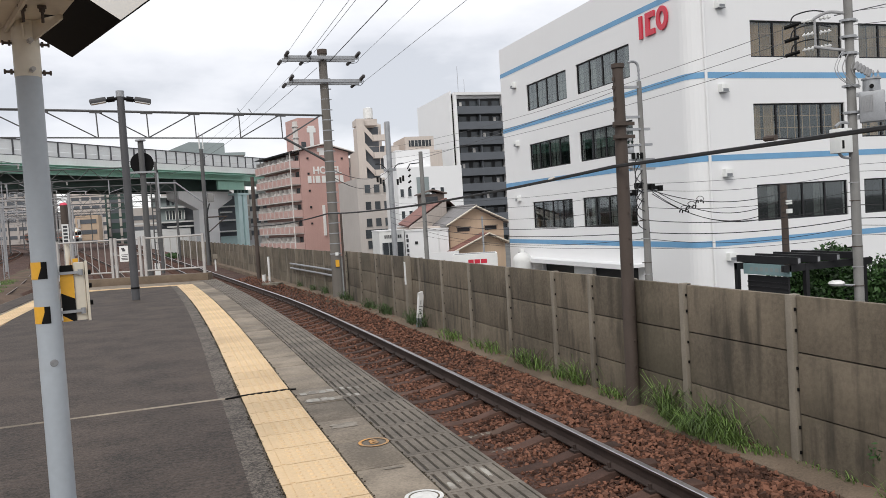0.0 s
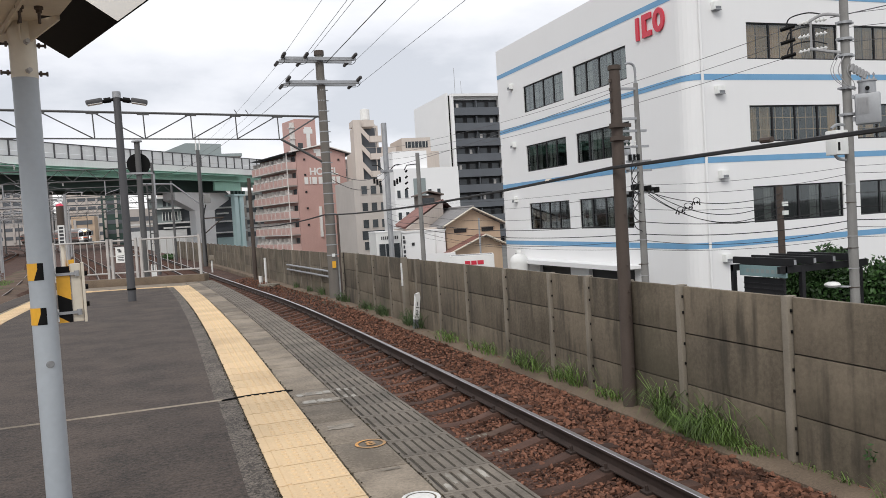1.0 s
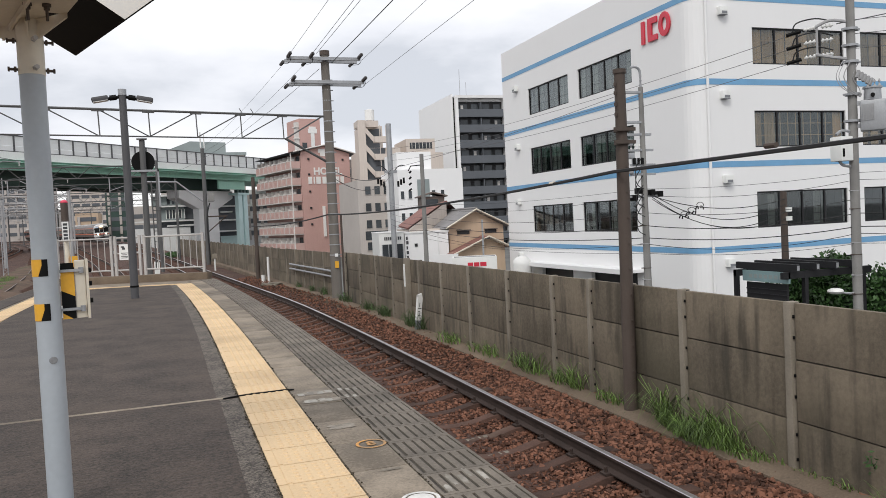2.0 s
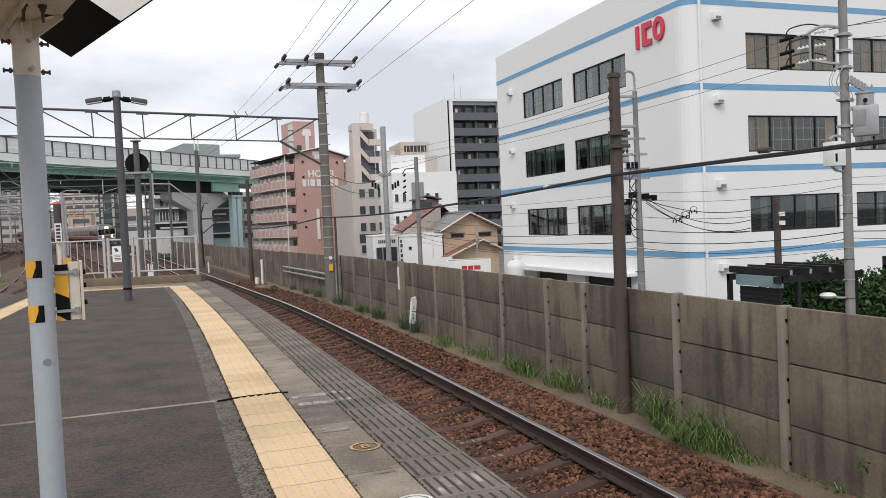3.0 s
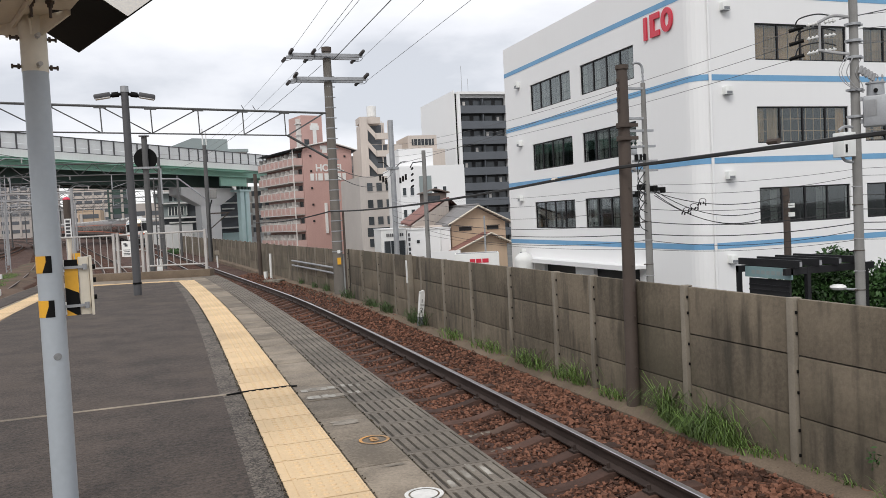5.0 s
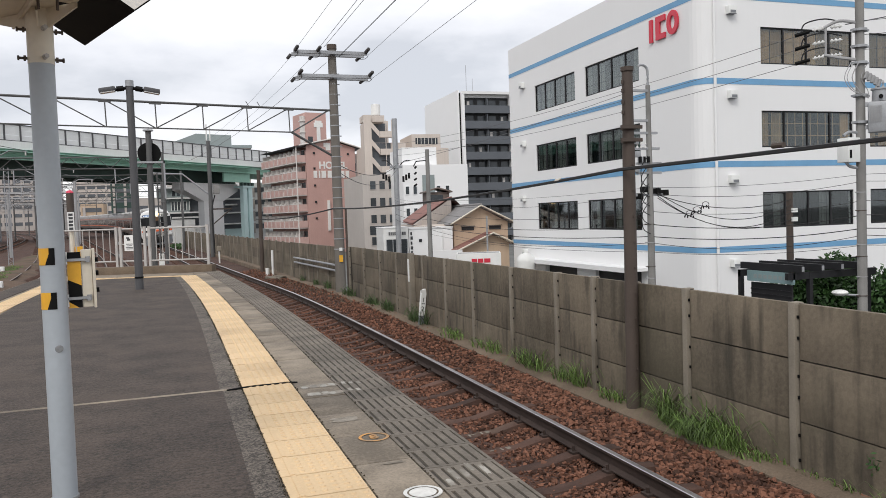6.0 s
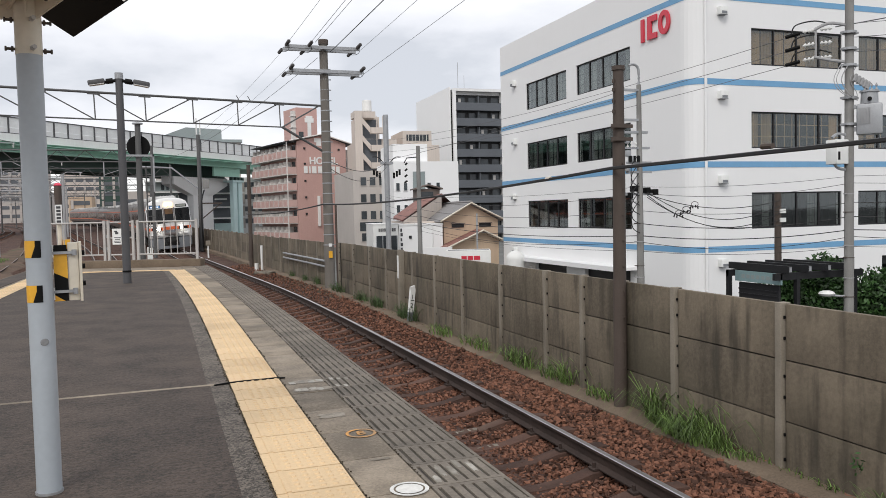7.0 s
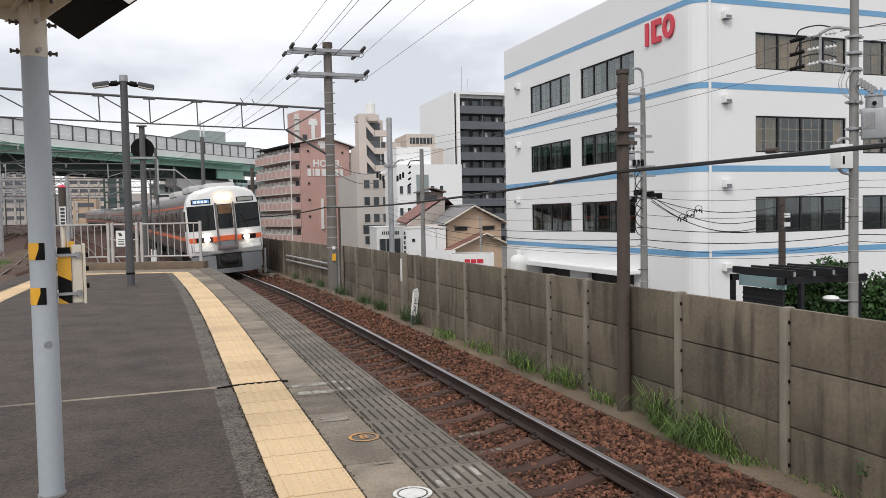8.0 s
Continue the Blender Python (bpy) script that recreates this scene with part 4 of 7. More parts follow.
for k in range(6):
    z = 14.0 - 2.75 * k
    flight = Mesh()
    for yy in (-0.85, -0.7):
        flight.quad((0.15, yy, z + 1.5), (1.45, yy, z - 0.05), (1.45, yy, z + 0.9), (0.15, yy, z + 2.45))
    flight.quad((0.15, -0.85, z + 2.45), (1.45, -0.85, z + 0.9), (1.45, -0.7, z + 0.9), (0.15, -0.7, z + 2.45)).quad((0.15, -0.85, z + 1.5), (1.45, -0.85, z - 0.05), (1.45, -0.7, z - 0.05), (0.15, -0.7, z + 1.5))
    part("stair_parapet", flight, BEIGE, beige, "sloping beige stair parapet")
    b = part("landing", Mesh().box(1.45, 3.5, -1.2, -1.05, z - 0.05, z + 0.9).box(1.45, 3.5, -1.05, -0.05, z - 0.05, z + 0.1), BEIGE, beige, "beige stair landing")
    part("landing_post", Mesh().box(3.3, 3.5, -1.2, -1.05, z + 0.9, z + 2.7).box(2.3, 2.4, -1.2, -1.1, z + 0.9, z + 2.7), BEIGE, b)
pane_grid(beige, [7.6, 9.2, 10.6], [-0.6, 2.4, 5.4, 8.4], 0.8, 1.2, 0.48, FAR_GLASS, BEIGE)
pent = part("penthouse_window", Mesh().box(7.6, 11.3, 0.84, 0.89, 13.0, 14.0), FAR_GLASS, beige, "long penthouse window")
for k in range(6):
    part("mullion", Mesh().box(7.9 + 0.6 * k, 7.98 + 0.6 * k, 0.8, 0.84, 13.0, 14.0), OFFWHITE, pent)
for x in (1.45, 2.55):
    for y in (4.5, 5.5):
        part("tank_leg", Mesh().cyl((x, y, 17.0), (x, y, 18.2), 0.09, n=6), GREY_METAL, beige)
grey_b = thing("apartment_building", "grey tiled apartment block with small dark windows", "building", pose(24.6, 104, 0, rz=0))
part("wall", Mesh().box(0, 7.4, 0, 12, GROUND_Z, 7.2), GREYBEIGE, grey_b)
pane_grid(grey_b, [1.4, 2.7, 4.0, 5.6], [-2.4, 0.6, 2.9, 5.2], 0.75, 1.1, -0.02, FAR_GLASS, GREYBEIGE)
part("long_window", Mesh().box(0.8, 5.0, -0.07, -0.01, -1.0, 0.2), FAR_GLASS, grey_b)

# white building with small paired windows
white_b = thing("apartment_building", "white apartment building with small paired windows", "building", pose(28.0, 96.0, 0, rz=-4))
part("wall", Mesh().box(0, 8.6, 0, 11, GROUND_Z, 7.9), WHITE_WALL, white_b)
part("upper_storey", Mesh().box(0.4, 5.0, 2, 10, 7.9, 10.3), WHITE_WALL, white_b)
pane_grid(white_b, [0.5, 1.5, 4.6, 5.8], [-2.2, 1.4, 4.2], 0.42, 0.95, -0.02, FAR_GLASS, WHITE_WALL)
part("stair_glazing", Mesh().box(2.5, 4.1, -0.08, -0.01, 3.4, 6.6), GREEN_ROOF, white_b, "grey-green stair glazing")

# charcoal tower with balconies
tower = thing("apartment_tower", "tall apartment tower with charcoal balconies and pale flank", "building", pose(52.4, 140.5, 0, rz=-1))
part("wall", Mesh().box(0, 10.6, 0, 21, GROUND_Z, 24.6), WHITE_WALL, tower, "pale flank wall")
part("flank", Mesh().box(-0.25, 0.0, -0.6, 21.0, GROUND_Z, 24.9), WHITE_WALL, tower)
part("fin", Mesh().box(0.0, 0.22, -0.7, 0, GROUND_Z, 24.3), BLACK, tower, "black edge fin")
part("fin", Mesh().box(0.24, 0.8, -1.4, 0, GROUND_Z, 24.4), WHITE_WALL, tower, "white edge fin")
part("fin", Mesh().box(10.2, 10.6, -1.4, 0, GROUND_Z, 24.4), PALE, tower, "white edge fin")
part("cornice", Mesh().box(0.3, 10.6, -1.45, 0, 24.1, 24.6), PALE, tower)
for k in range(10):
    z = -4.0 + 2.93 * k - 1.6
    # Dark sheet on the back wall paints the shade behind the balcony front.
    part("balcony_recess", Mesh().box(0.85, 10.15, -0.05, -0.01, z + 1.2, z + 2.8), DARK_RECESS, tower)
    part("balcony", Mesh().box(0.82, 10.18, -1.4, -1.25, z - 0.25, z + 1.2).box(0.82, 10.18, -1.25, -0.06, z - 0.25, z), DARK_FACADE, tower, "charcoal balcony front")
    for j in range(4):
        x = 1.5 + 2.3 * j
        part("balcony_door", Mesh().box(x, x + 1.5, -0.1, -0.055, z + 0.1, z + 2.3), FAR_GLASS, tower)
        if (j * 3 + k) % 4 == 1:
            part("blind", Mesh().box(x + 0.2, x + 0.7, -0.14, -0.105, z + 0.6, z + 2.1), OFFWHITE, tower)
    part("divider", Mesh().box(5.4, 5.55, -1.2, -0.06, z, z + 2.5), DARK_FACADE, tower)
part("antenna", Mesh().cyl((3.2, 4, 24.6), (3.2, 4, 30.5), 0.05, n=6).cyl((4.5, 4, 24.6), (4.5, 4, 28), 0.04, n=6), GREY_METAL, tower)

# timber house with two gables, and its neighbours
def gable_roof(xl, zl, xp, zp, xr, zr, ya, yb, t=0.1):
    """Two sloping sheets of thickness t meeting at a ridge."""
    m = Mesh()
    for (xa, za), (xb, zb) in (((xl, zl), (xp, zp)), ((xp, zp), (xr, zr))):
        k = len(m.v)
        m.v += [(x, y, z + h) for h in (0, t) for x, y, z in ((xa, ya, za), (xb, ya, zb), (xb, yb, zb), (xa, yb, za))]
        m.f += [tuple(k + i for i in q) for q in ((0, 1, 2, 3), (4, 7, 6, 5), (0, 4, 5, 1), (1, 5, 6, 2), (2, 6, 7, 3), (3, 7, 4, 0))]
    return m


house = thing("house", "tan stucco house with stepped gables and grey roof", "house", pose(17.0, 47.0, 0, rz=-2))
part("wall", Mesh().box(-0.05, 3.65, 0, 7, GROUND_Z, 0.7).quad((-0.05, -0.001, 0.7), (3.65, -0.001, 0.7), (3.65, -0.001, 0.82), (1.66, -0.001, 1.85), (-0.05, -0.001, 0.85)).quad((-0.05, 7, 0.7), (3.65, 7, 0.7), (1.66, 7, 1.85)), TAN, house, "tan stucco wall")
part("annexe", Mesh().box(-0.2, 3.3, -1.0, -0.01, GROUND_Z, -0.72).quad((-0.2, -1.0, -0.72), (3.3, -1.0, -0.72), (3.3, -1.0, -0.5), (2.07, -1.0, 0.12)), TAN, house, "lower tan stucco gable")
part("roof", gable_roof(-0.4, 0.74, 1.66, 1.86, 4.0, 0.72, -0.5, 7.3), ROOF_GREY, house, "grey slate roof")
part("roof", gable_roof(-0.55, -0.98, 2.07, 0.12, 3.6, -0.6, -1.5, -0.02), ROOF_RED, house, "brown sheet roof")
for k in range(11):
    y = -0.2 + 0.66 * k
    part("slate_course", Mesh().quad((-0.36 + 0.183 * k, -0.48, 0.865 + 0.1 * k), (-0.36 + 0.183 * k, 7.28, 0.865 + 0.1 * k), (-0.33 + 0.183 * k, 7.28, 0.885 + 0.1 * k), (-0.33 + 0.183 * k, -0.48, 0.885 + 0.1 * k)), ROOF_GREY, house)
part("ridge_cap", Mesh().tube([(1.66, -0.55, 1.99), (1.66, 7.3, 1.99)], 0.09), ROOF_GREY, house, "grey ridge tiles")
part("bargeboard", Mesh().tube([(-0.42, -0.53, 0.78), (1.66, -0.53, 1.93), (4.02, -0.53, 0.76)], 0.055), CREAM, house, "pale bargeboard")
part("bargeboard", Mesh().tube([(-0.57, -1.53, -0.95), (2.07, -1.53, 0.18), (3.62, -1.53, -0.57)], 0.055), CREAM, house, "pale bargeboard")
for x0, x1 in ((0.47, 1.3), (2.35, 3.15)):
    v = part("attic_vent", Mesh().box(x0, x1, -0.05, -0.01, 0.36, 0.6), DARK_RECESS, house)
    part("vent_hood", Mesh().box(x0 - 0.06, x1 + 0.06, -0.14, -0.05, 0.6, 0.65), SLATE_BROWN, v)
for k in range(7):
    x = 1.95 + 0.28 * k
    part("rafter_end", Mesh().box(x, x + 0.09, -0.48, -0.02, 1.7 - 0.137 * k, 1.8 - 0.137 * k), CREAM, house)
    x = 2.2 + 0.19 * k
    part("rafter_end", Mesh().box(x, x + 0.07, -1.48, -1.02, 0.0 - 0.09 * k, 0.08 - 0.09 * k), CREAM, house)
low = thing("house", "old house with red-brown roof and brown dormer", "house", pose(14.5, 47.9, 0, rz=-8))
part("wall", Mesh().box(0.25, 4.2, 0.3, 7.0, GROUND_Z, 0.8), BEIGE, low, "beige rendered wall")
roof = Mesh()
eave, ridge = ((0.0, 0.0, 0.82), (0.2, 6.0, 0.98)), ((2.05, 7.2, 2.1), (3.25, 3.3, 2.56))
for h in (0.0, 0.1):
    roof.quad(*[(x, y, z + h) for x, y, z in (*eave, *ridge)])
    roof.quad(*[(x, y, z + h) for x, y, z in (ridge[1], ridge[0], (5.5, 9.5, 0.9), (5.6, 6.0, 0.9))])
part("roof", roof, ROOF_RED, low, "red-brown sheet roof")
part("gable_wall", Mesh().quad((0.05, 0.05, GROUND_Z), (3.25, 3.35, GROUND_Z), (3.25, 3.35, 2.54), (0.05, 0.05, 0.84)), BEIGE, low, "beige gable wall")
part("ridge_cap", Mesh().tube([ridge[0], ridge[1]], 0.1), ROOF_RED, low, "red ridge capping")
d = part("dormer", Mesh().box(2.3, 4.0, 7.6, 9.4, 0.5, 3.1), SLATE_BROWN, low, "brown clad dormer")
part("dormer_roof", gable_roof(2.1, 3.05, 3.1, 3.35, 4.2, 3.05, 7.3, 9.6), SLATE_BROWN, d)
part("dormer_window", Mesh().box(2.6, 3.5, 7.52, 7.59, 2.2, 2.9), FAR_GLASS, d)
shop = thing("shop_building", "small white shop with a signboard and glazed front", "shop", pose(11.9, 47.2, 0, rz=-8))
part("wall", Mesh().box(0.45, 2.02, 0, 4, GROUND_Z, 0.68), SIGN_WHITE, shop)
part("parapet_cap", Mesh().box(0.42, 2.05, -0.03, 4.03, 0.68, 0.74), PALE, shop)
front = part("glass_front", Mesh().box(0.62, 1.95, -0.04, -0.01, -2.4, -0.02), FAR_GLASS, shop)
for x in (0.6, 1.0, 1.4, 1.9):
    part("mullion", Mesh().box(x, x + 0.05, -0.07, -0.04, -2.4, -0.02), GREY_METAL, front)
for x, w in ((0.78, 0.07), (0.9, 0.07), (1.02, 0.07), (1.14, 0.07), (1.46, 0.1), (1.62, 0.1), (1.76, 0.08)):
    part("sign_bar", Mesh().box(x, x + w, -0.03, -0.01, 0.24, 0.44), SIGN_INK, shop)
side = thing("shop_building", "plain white rendered outbuilding with one small window", "building", pose(11.9, 47.2, 0, rz=-8))
part("wall", Mesh().box(2.08, 4.86, 0.1, 4, GROUND_Z, 0.58), WHITE_WALL, side, "white rendered wall")
part("flat_roof", Mesh().box(2.04, 4.9, 0.05, 4.05, 0.58, 0.68), PALE, side)
part("small_window", Mesh().box(2.69, 2.87, 0.05, 0.09, -0.25, -0.06), DARK_RECESS, side)
part("downpipe", Mesh().cyl((4.2, 0.05, GROUND_Z), (4.2, 0.05, 0.58), 0.03, n=6), PALE, side)
for z, w in ((0.3, 0.1), (0.02, 0.14), (-0.3, 0.1), (-0.6, 0.14), (-0.9, 0.12)):
    part("sign_bar", Mesh().box(2.16, 2.16 + w, 0.07, 0.1, z - 0.1, z + 0.1), SIGN_INK, side)
part("yard_wall", Mesh().box(3.1, 5.0, -2.0, -1.85, GROUND_Z, -0.75), WHITE_WALL, side, "white yard wall")
annex = block("commercial_building", "brown commercial building with tall dark openings", pose(30.0, 134, 0, rz=-8), 5, 8, 3.5, GREYBEIGE)
for x in (0.3, 2.0, 3.6):
    part("opening", Mesh().box(x, x + 1.0, -0.06, -0.01, -4.2, 0.6), DARK_RECESS if x != 2.0 else OFFWHITE, annex)
part("lamp_sign", Mesh().box(3.2, 3.5, -0.3, -0.1, -2.5, -1.0), HAZARD, annex, "orange lit sign")
truck = thing("delivery_truck", "white box truck with red marks parked behind the wall", "truck", pose(15.0, 41.3, GROUND_Z, rz=-21))
part("cargo_box", Mesh().box(0, 2.5, 0, 1.8, 0.9, 3.78), SIGN_WHITE, truck, bevel=0.03)
for x, w in ((0.85, 0.3), (1.2, 0.3), (1.55, 0.35)):
    part("red_mark", Mesh().box(x, x + w, -0.02, -0.004, 3.25, 3.48), RED, truck)
for x in (0.6, 2.6):
    part("wheel", Mesh().cyl((x, -0.02, 0.42), (x, 0.3, 0.42), 0.42, n=16), BLACK, truck)
part("chassis", Mesh().box(0, 3.6, 0.2, 1.7, 0.5, 0.9), BLACK, truck)
part("roof_rail", Mesh().tube([(0.1, 0.06, 3.82), (2.4, 0.06, 3.82)], 0.03), GREY_METAL, truck)
dome = thing("storage_tank", "white domed tank beside the office building", "tank", pose(18.9, 40.5, GROUND_Z))
part("tank_shell", Mesh().cyl((0, 0, 0), (0, 0, 3.2), 0.55, n=18).ball((0, 0, 3.2), 0.55, 18, 8, 0.9), SIGN_WHITE, dome)

# ---- road viaduct over the tracks ----
via = thing("road_viaduct", "green steel road viaduct with pale parapet and barrier", "viaduct", pose(-28.1, 121.6, -0.476, rz=48.8) @ Matrix.Scale(1.34, 4))
part("deck_slab", Mesh().box(-120, 140, -0.4, 10.4, 10.1, 10.4), PARAPET, via)
part("girder", Mesh().box(-120, 50.5, 0, 0.08, 9.1, 10.08).box(-120, 50.5, -0.22, 0.3, 9.0, 9.1).box(-120, 50.5, -0.22, 0.3, 10.0, 10.098), GREEN_STEEL, via, "pale green plate girder")
# Inner girders and bracing carry the under-deck shade in their colour.
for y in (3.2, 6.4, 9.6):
    part("inner_girder", Mesh().box(-120, 50.5, y, y + 0.08, 7.6, 9.84).box(-120, 50.5, y - 0.22, y + 0.3, 7.5, 7.6), GREEN_DARK, via, "green inner girder darkened by painted shade")
part("end_haunch", Mesh().box(44.0, 50.5, 0.3, 0.6, 7.6, 8.98), GREEN_STEEL, via, "pale green girder end")
part("girder", Mesh().box(50.7, 140, 0.2, 9.8, 9.0, 10.08), GREEN_STEEL, via, "pale green plate girder")
for k in range(60):
    x = -119 + 2.84 * k
    if k % 2 == 0:
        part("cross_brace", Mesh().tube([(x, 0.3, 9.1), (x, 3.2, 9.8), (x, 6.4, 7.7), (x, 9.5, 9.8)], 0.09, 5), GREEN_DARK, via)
for z in (9.35, 9.7):
    part("stiffener", Mesh().box(-120, 50.5, -0.14, 0.0, z, z + 0.05), GREEN_STEEL, via)
part("walkway", Mesh().box(-120, 50, -1.3, -0.4, 9.75, 9.83), GREEN_STEEL, via)
part("parapet", Mesh().box(-120, 140, -0.75, -0.42, 10.1, 10.95), PARAPET, via, "pale concrete parapet")
part("parapet", Mesh().box(-120, 140, 10.42, 10.75, 10.1, 10.95), PARAPET, via, "pale concrete parapet")
for k in range(110):
    x = -80 + 2.0 * k
    part("barrier_post", Mesh().box(x - 0.08, x + 0.08, -0.7, -0.5, 10.95, 12.75), DARK_POLE, via)
for z in (11.06, 11.62, 12.16):
    part("barrier_panel", Mesh().box(-80, 138, -0.6, -0.56, z, z + 0.53), BARRIER, via, "grey louvred barrier")
part("barrier_rail", Mesh().box(-80, 138, -0.68, -0.5, 12.7, 12.8).box(-80, 138, -0.7, -0.5, 10.95, 11.04), DARK_POLE, via)
# Soffit colour includes the shade beneath the deck.
part("soffit", Mesh().box(-120, 50.5, 0.1, 9.6, 9.85, 10.08), GREEN_DARK, via, "green deck underside with shade in its colour")
for x in (48.8, 50.2):
    part("pier", Mesh().box(x, x + 1.0, 0.4, 1.1, GROUND_Z, 7.0), PIER_BLUE, via, "pale blue steel pier", bevel=0.05)
part("pier_cap", Mesh().box(48.5, 51.4, 0.2, 2.4, 6.8, 7.1), PIER_BLUE, via)
for x in (48.4, 49.3, 50.2, 51.0):
    part("bearing", Mesh().box(x, x + 0.4, 0.2, 0.8, 7.1, 7.6), GREEN_DARK, via)
column = Mesh().box(41.8, 46.4, 2.5, 3.6, GROUND_Z, 4.7)
corners = [(41.8, 2.5), (46.4, 2.5), (46.4, 3.6), (41.8, 3.6)]
flare = [(37.0, 2.0), (49.5, 2.0), (49.5, 4.2), (37.0, 4.2)]
column.v += [(x, y, 4.7) for x, y in corners] + [(x, y, 6.3) for x, y in flare] + [(x, y, 7.4) for x, y in flare]
k = len(column.v) - 12
for j in range(4):
    i = (j + 1) % 4
    column.f += [(k + j, k + i, k + 4 + i, k + 4 + j), (k + 4 + j, k + 4 + i, k + 8 + i, k + 8 + j)]
column.f.append((k + 8, k + 9, k + 10, k + 11))
part("pier", column, PALE, via, "pale concrete pier with flared head")
for x in (-14.0, -46.0):
    part("pier", Mesh().box(x, x + 3, 3.5, 6.5, GROUND_Z, 6.4).box(x - 3.5, x + 6.5, 3.2, 6.8, 6.0, 7.5), PALE, via, "pale concrete pier")

# ---- buildings beyond the viaduct ----
hall = thing("station_hall", "large grey hall with layered roof beyond the viaduct", "building", pose(-1, 222, 0) @ Matrix.Scale(1.08, 4))
part("wall", Mesh().box(0, 20.5, 0, 20, GROUND_Z, 20.0), GREYBEIGE, hall)
part("roof", Mesh().quad((-0.5, -0.5, 20.5), (7.5, -0.5, 23.6), (16, -0.5, 23.2), (16, 20, 23.2), (7.5, 20, 23.6), (-0.5, 20, 20.5)).quad((-0.5, -0.5, 20.0), (16, -0.5, 20.0), (16, -0.5, 23.2), (7.5, -0.5, 23.6), (-0.5, -0.5, 20.5)), GREEN_ROOF, hall, "grey-green sloped roof")
part("roof_edge", Mesh().box(-0.8, 21, -0.8, 20, 20.0, 20.7), GREEN_ROOF, hall)
fins = thing("office_building", "white building with projecting floor slabs and dark glazing", "building", pose(-2.7, 186, -0.1) @ Matrix.Scale(1.09, 4))
part("wall", Mesh().box(0.9, 17.3, 1.0, 12, GROUND_Z, 8.4), DARK_FACADE, fins)
part("roof_block", Mesh().box(-0.3, 5.6, 0.4, 10, 6.9, 8.7), GREEN_ROOF, fins)
for z, x0, x1 in ((8.7, -0.5, 5.8), (6.5, 0.6, 9.3), (6.1, 12.5, 16.3), (4.9, 13.2, 15.6), (3.5, -4.0, 9.7), (3.2, 12.5, 16.4), (2.5, 2.5, 9.5), (0.9, 12.5, 17.4)):
    part("floor_slab", Mesh().box(x0, x1, -0.8, 1.0, z, z + 0.3), SIGN_WHITE, fins, "white projecting slab")
part("base_wall", Mesh().box(-4.2, 7.0, -0.5, 1.0, GROUND_Z, 2.3), PALE, fins)
part("base_wall", Mesh().box(7.0, 12.3, -0.3, 1.0, GROUND_Z, 0.9), PALE, fins)
part("glazing", Mesh().box(0.6, 6.0, 0.2, 0.98, 3.8, 6.45), GREEN_ROOF, fins)
for k in range(7):
    part("mullion", Mesh().box(2.4 + 0.6 * k, 2.52 + 0.6 * k, 0.05, 0.2, 4.1, 6.0), SIGN_WHITE, fins)
for x0, x1 in ((2.55, 2.95), (3.15, 3.55), (3.75, 4.15), (4.35, 4.75), (4.95, 5.35)):
    part("pane", Mesh().box(x0, x1, 0.12, 0.2, 4.2, 5.9), FAR_GLASS, fins)
for x0, x1 in ((2.7, 3.3), (3.7, 4.2)):
    part("pane", Mesh().box(x0, x1, 0.3, 0.4, 7.1, 8.6), FAR_GLASS, fins)
part("loading_bay", Mesh().box(13.0, 16.6, 0.5, 0.98, GROUND_Z, 0.0), PIER_BLUE, fins)
far_blocks = [(-32, 300, 14, 19.5, BEIGE, "pale apartment block with rows of balconies"), (-17.5, 262, 7, 16.5, GREEN_DARK, "dark green netted building beyond the viaduct"), (-24.5, 245, 6, 8.0, TAN, "small peach block beyond the viaduct"), (-60, 310, 22, 22.0, GREYBEIGE, "pale apartment block with dark balconies"), (-72, 330, 9, 52, PALE, "tall pale tower block in the distance"), (-47, 320, 9, 12, GREYBEIGE, "low grey apartment block beyond the yard"), (-88, 300, 14, 26, BEIGE, "beige apartment block beyond the yard"), (-10, 235, 9, 9, GREYBEIGE, "small grey building beside the tracks"), (12, 200, 32, 11, PALE, "pale building beyond the hotel")]
for x, y, w, z1, m, label in far_blocks:
    b = block("apartment_building", label, pose(x, y, 0), w, 14, z1, m)
    for k in range(int((z1 + 2) / 3)):
        z = -1.5 + 3.0 * k
        # Flat strip coloured as balcony shade; no recess is cut in the wall.
        part("balcony_recess", Mesh().box(0.5, w - 0.5, -0.1, -0.01, z + 1.1, z + 2.3), DARK_FACADE, b)
        for j in range(int(w / 3.2)):
            part("partition", Mesh().box(0.6 + 3.2 * j, 1.3 + 3.2 * j, -0.3, -0.01, z, z + 2.5), GREYBEIGE, b)

# ---- platform pole with its sign box ----
pole = thing("platform_pole", "pale grey steel pole with hazard bands and a cream head", "pole", pose(-0.591, 4.42, 0))
part("shaft", Mesh().cyl((0, 0, 0), (0, 0, 2.24), 0.0605, n=28), POLE_PAINT, pole, "pale blue-grey painted shaft")
part("upper_sleeve", Mesh().cyl((0, 0, 2.226), (0, 0, 2.5), 0.0625, n=28), CREAM, pole, "cream upper sleeve")
part("base_plate", Mesh().cyl((0, 0, 0), (0, 0, 0.012), 0.067, n=24), POLE_WEAR, pole)
part("knot", Mesh().cyl((0.016, -0.055, 0.785), (0.018, -0.062, 0.785), 0.02, 0.017, 14), POLE_WEAR, pole, "grey plugged hole")
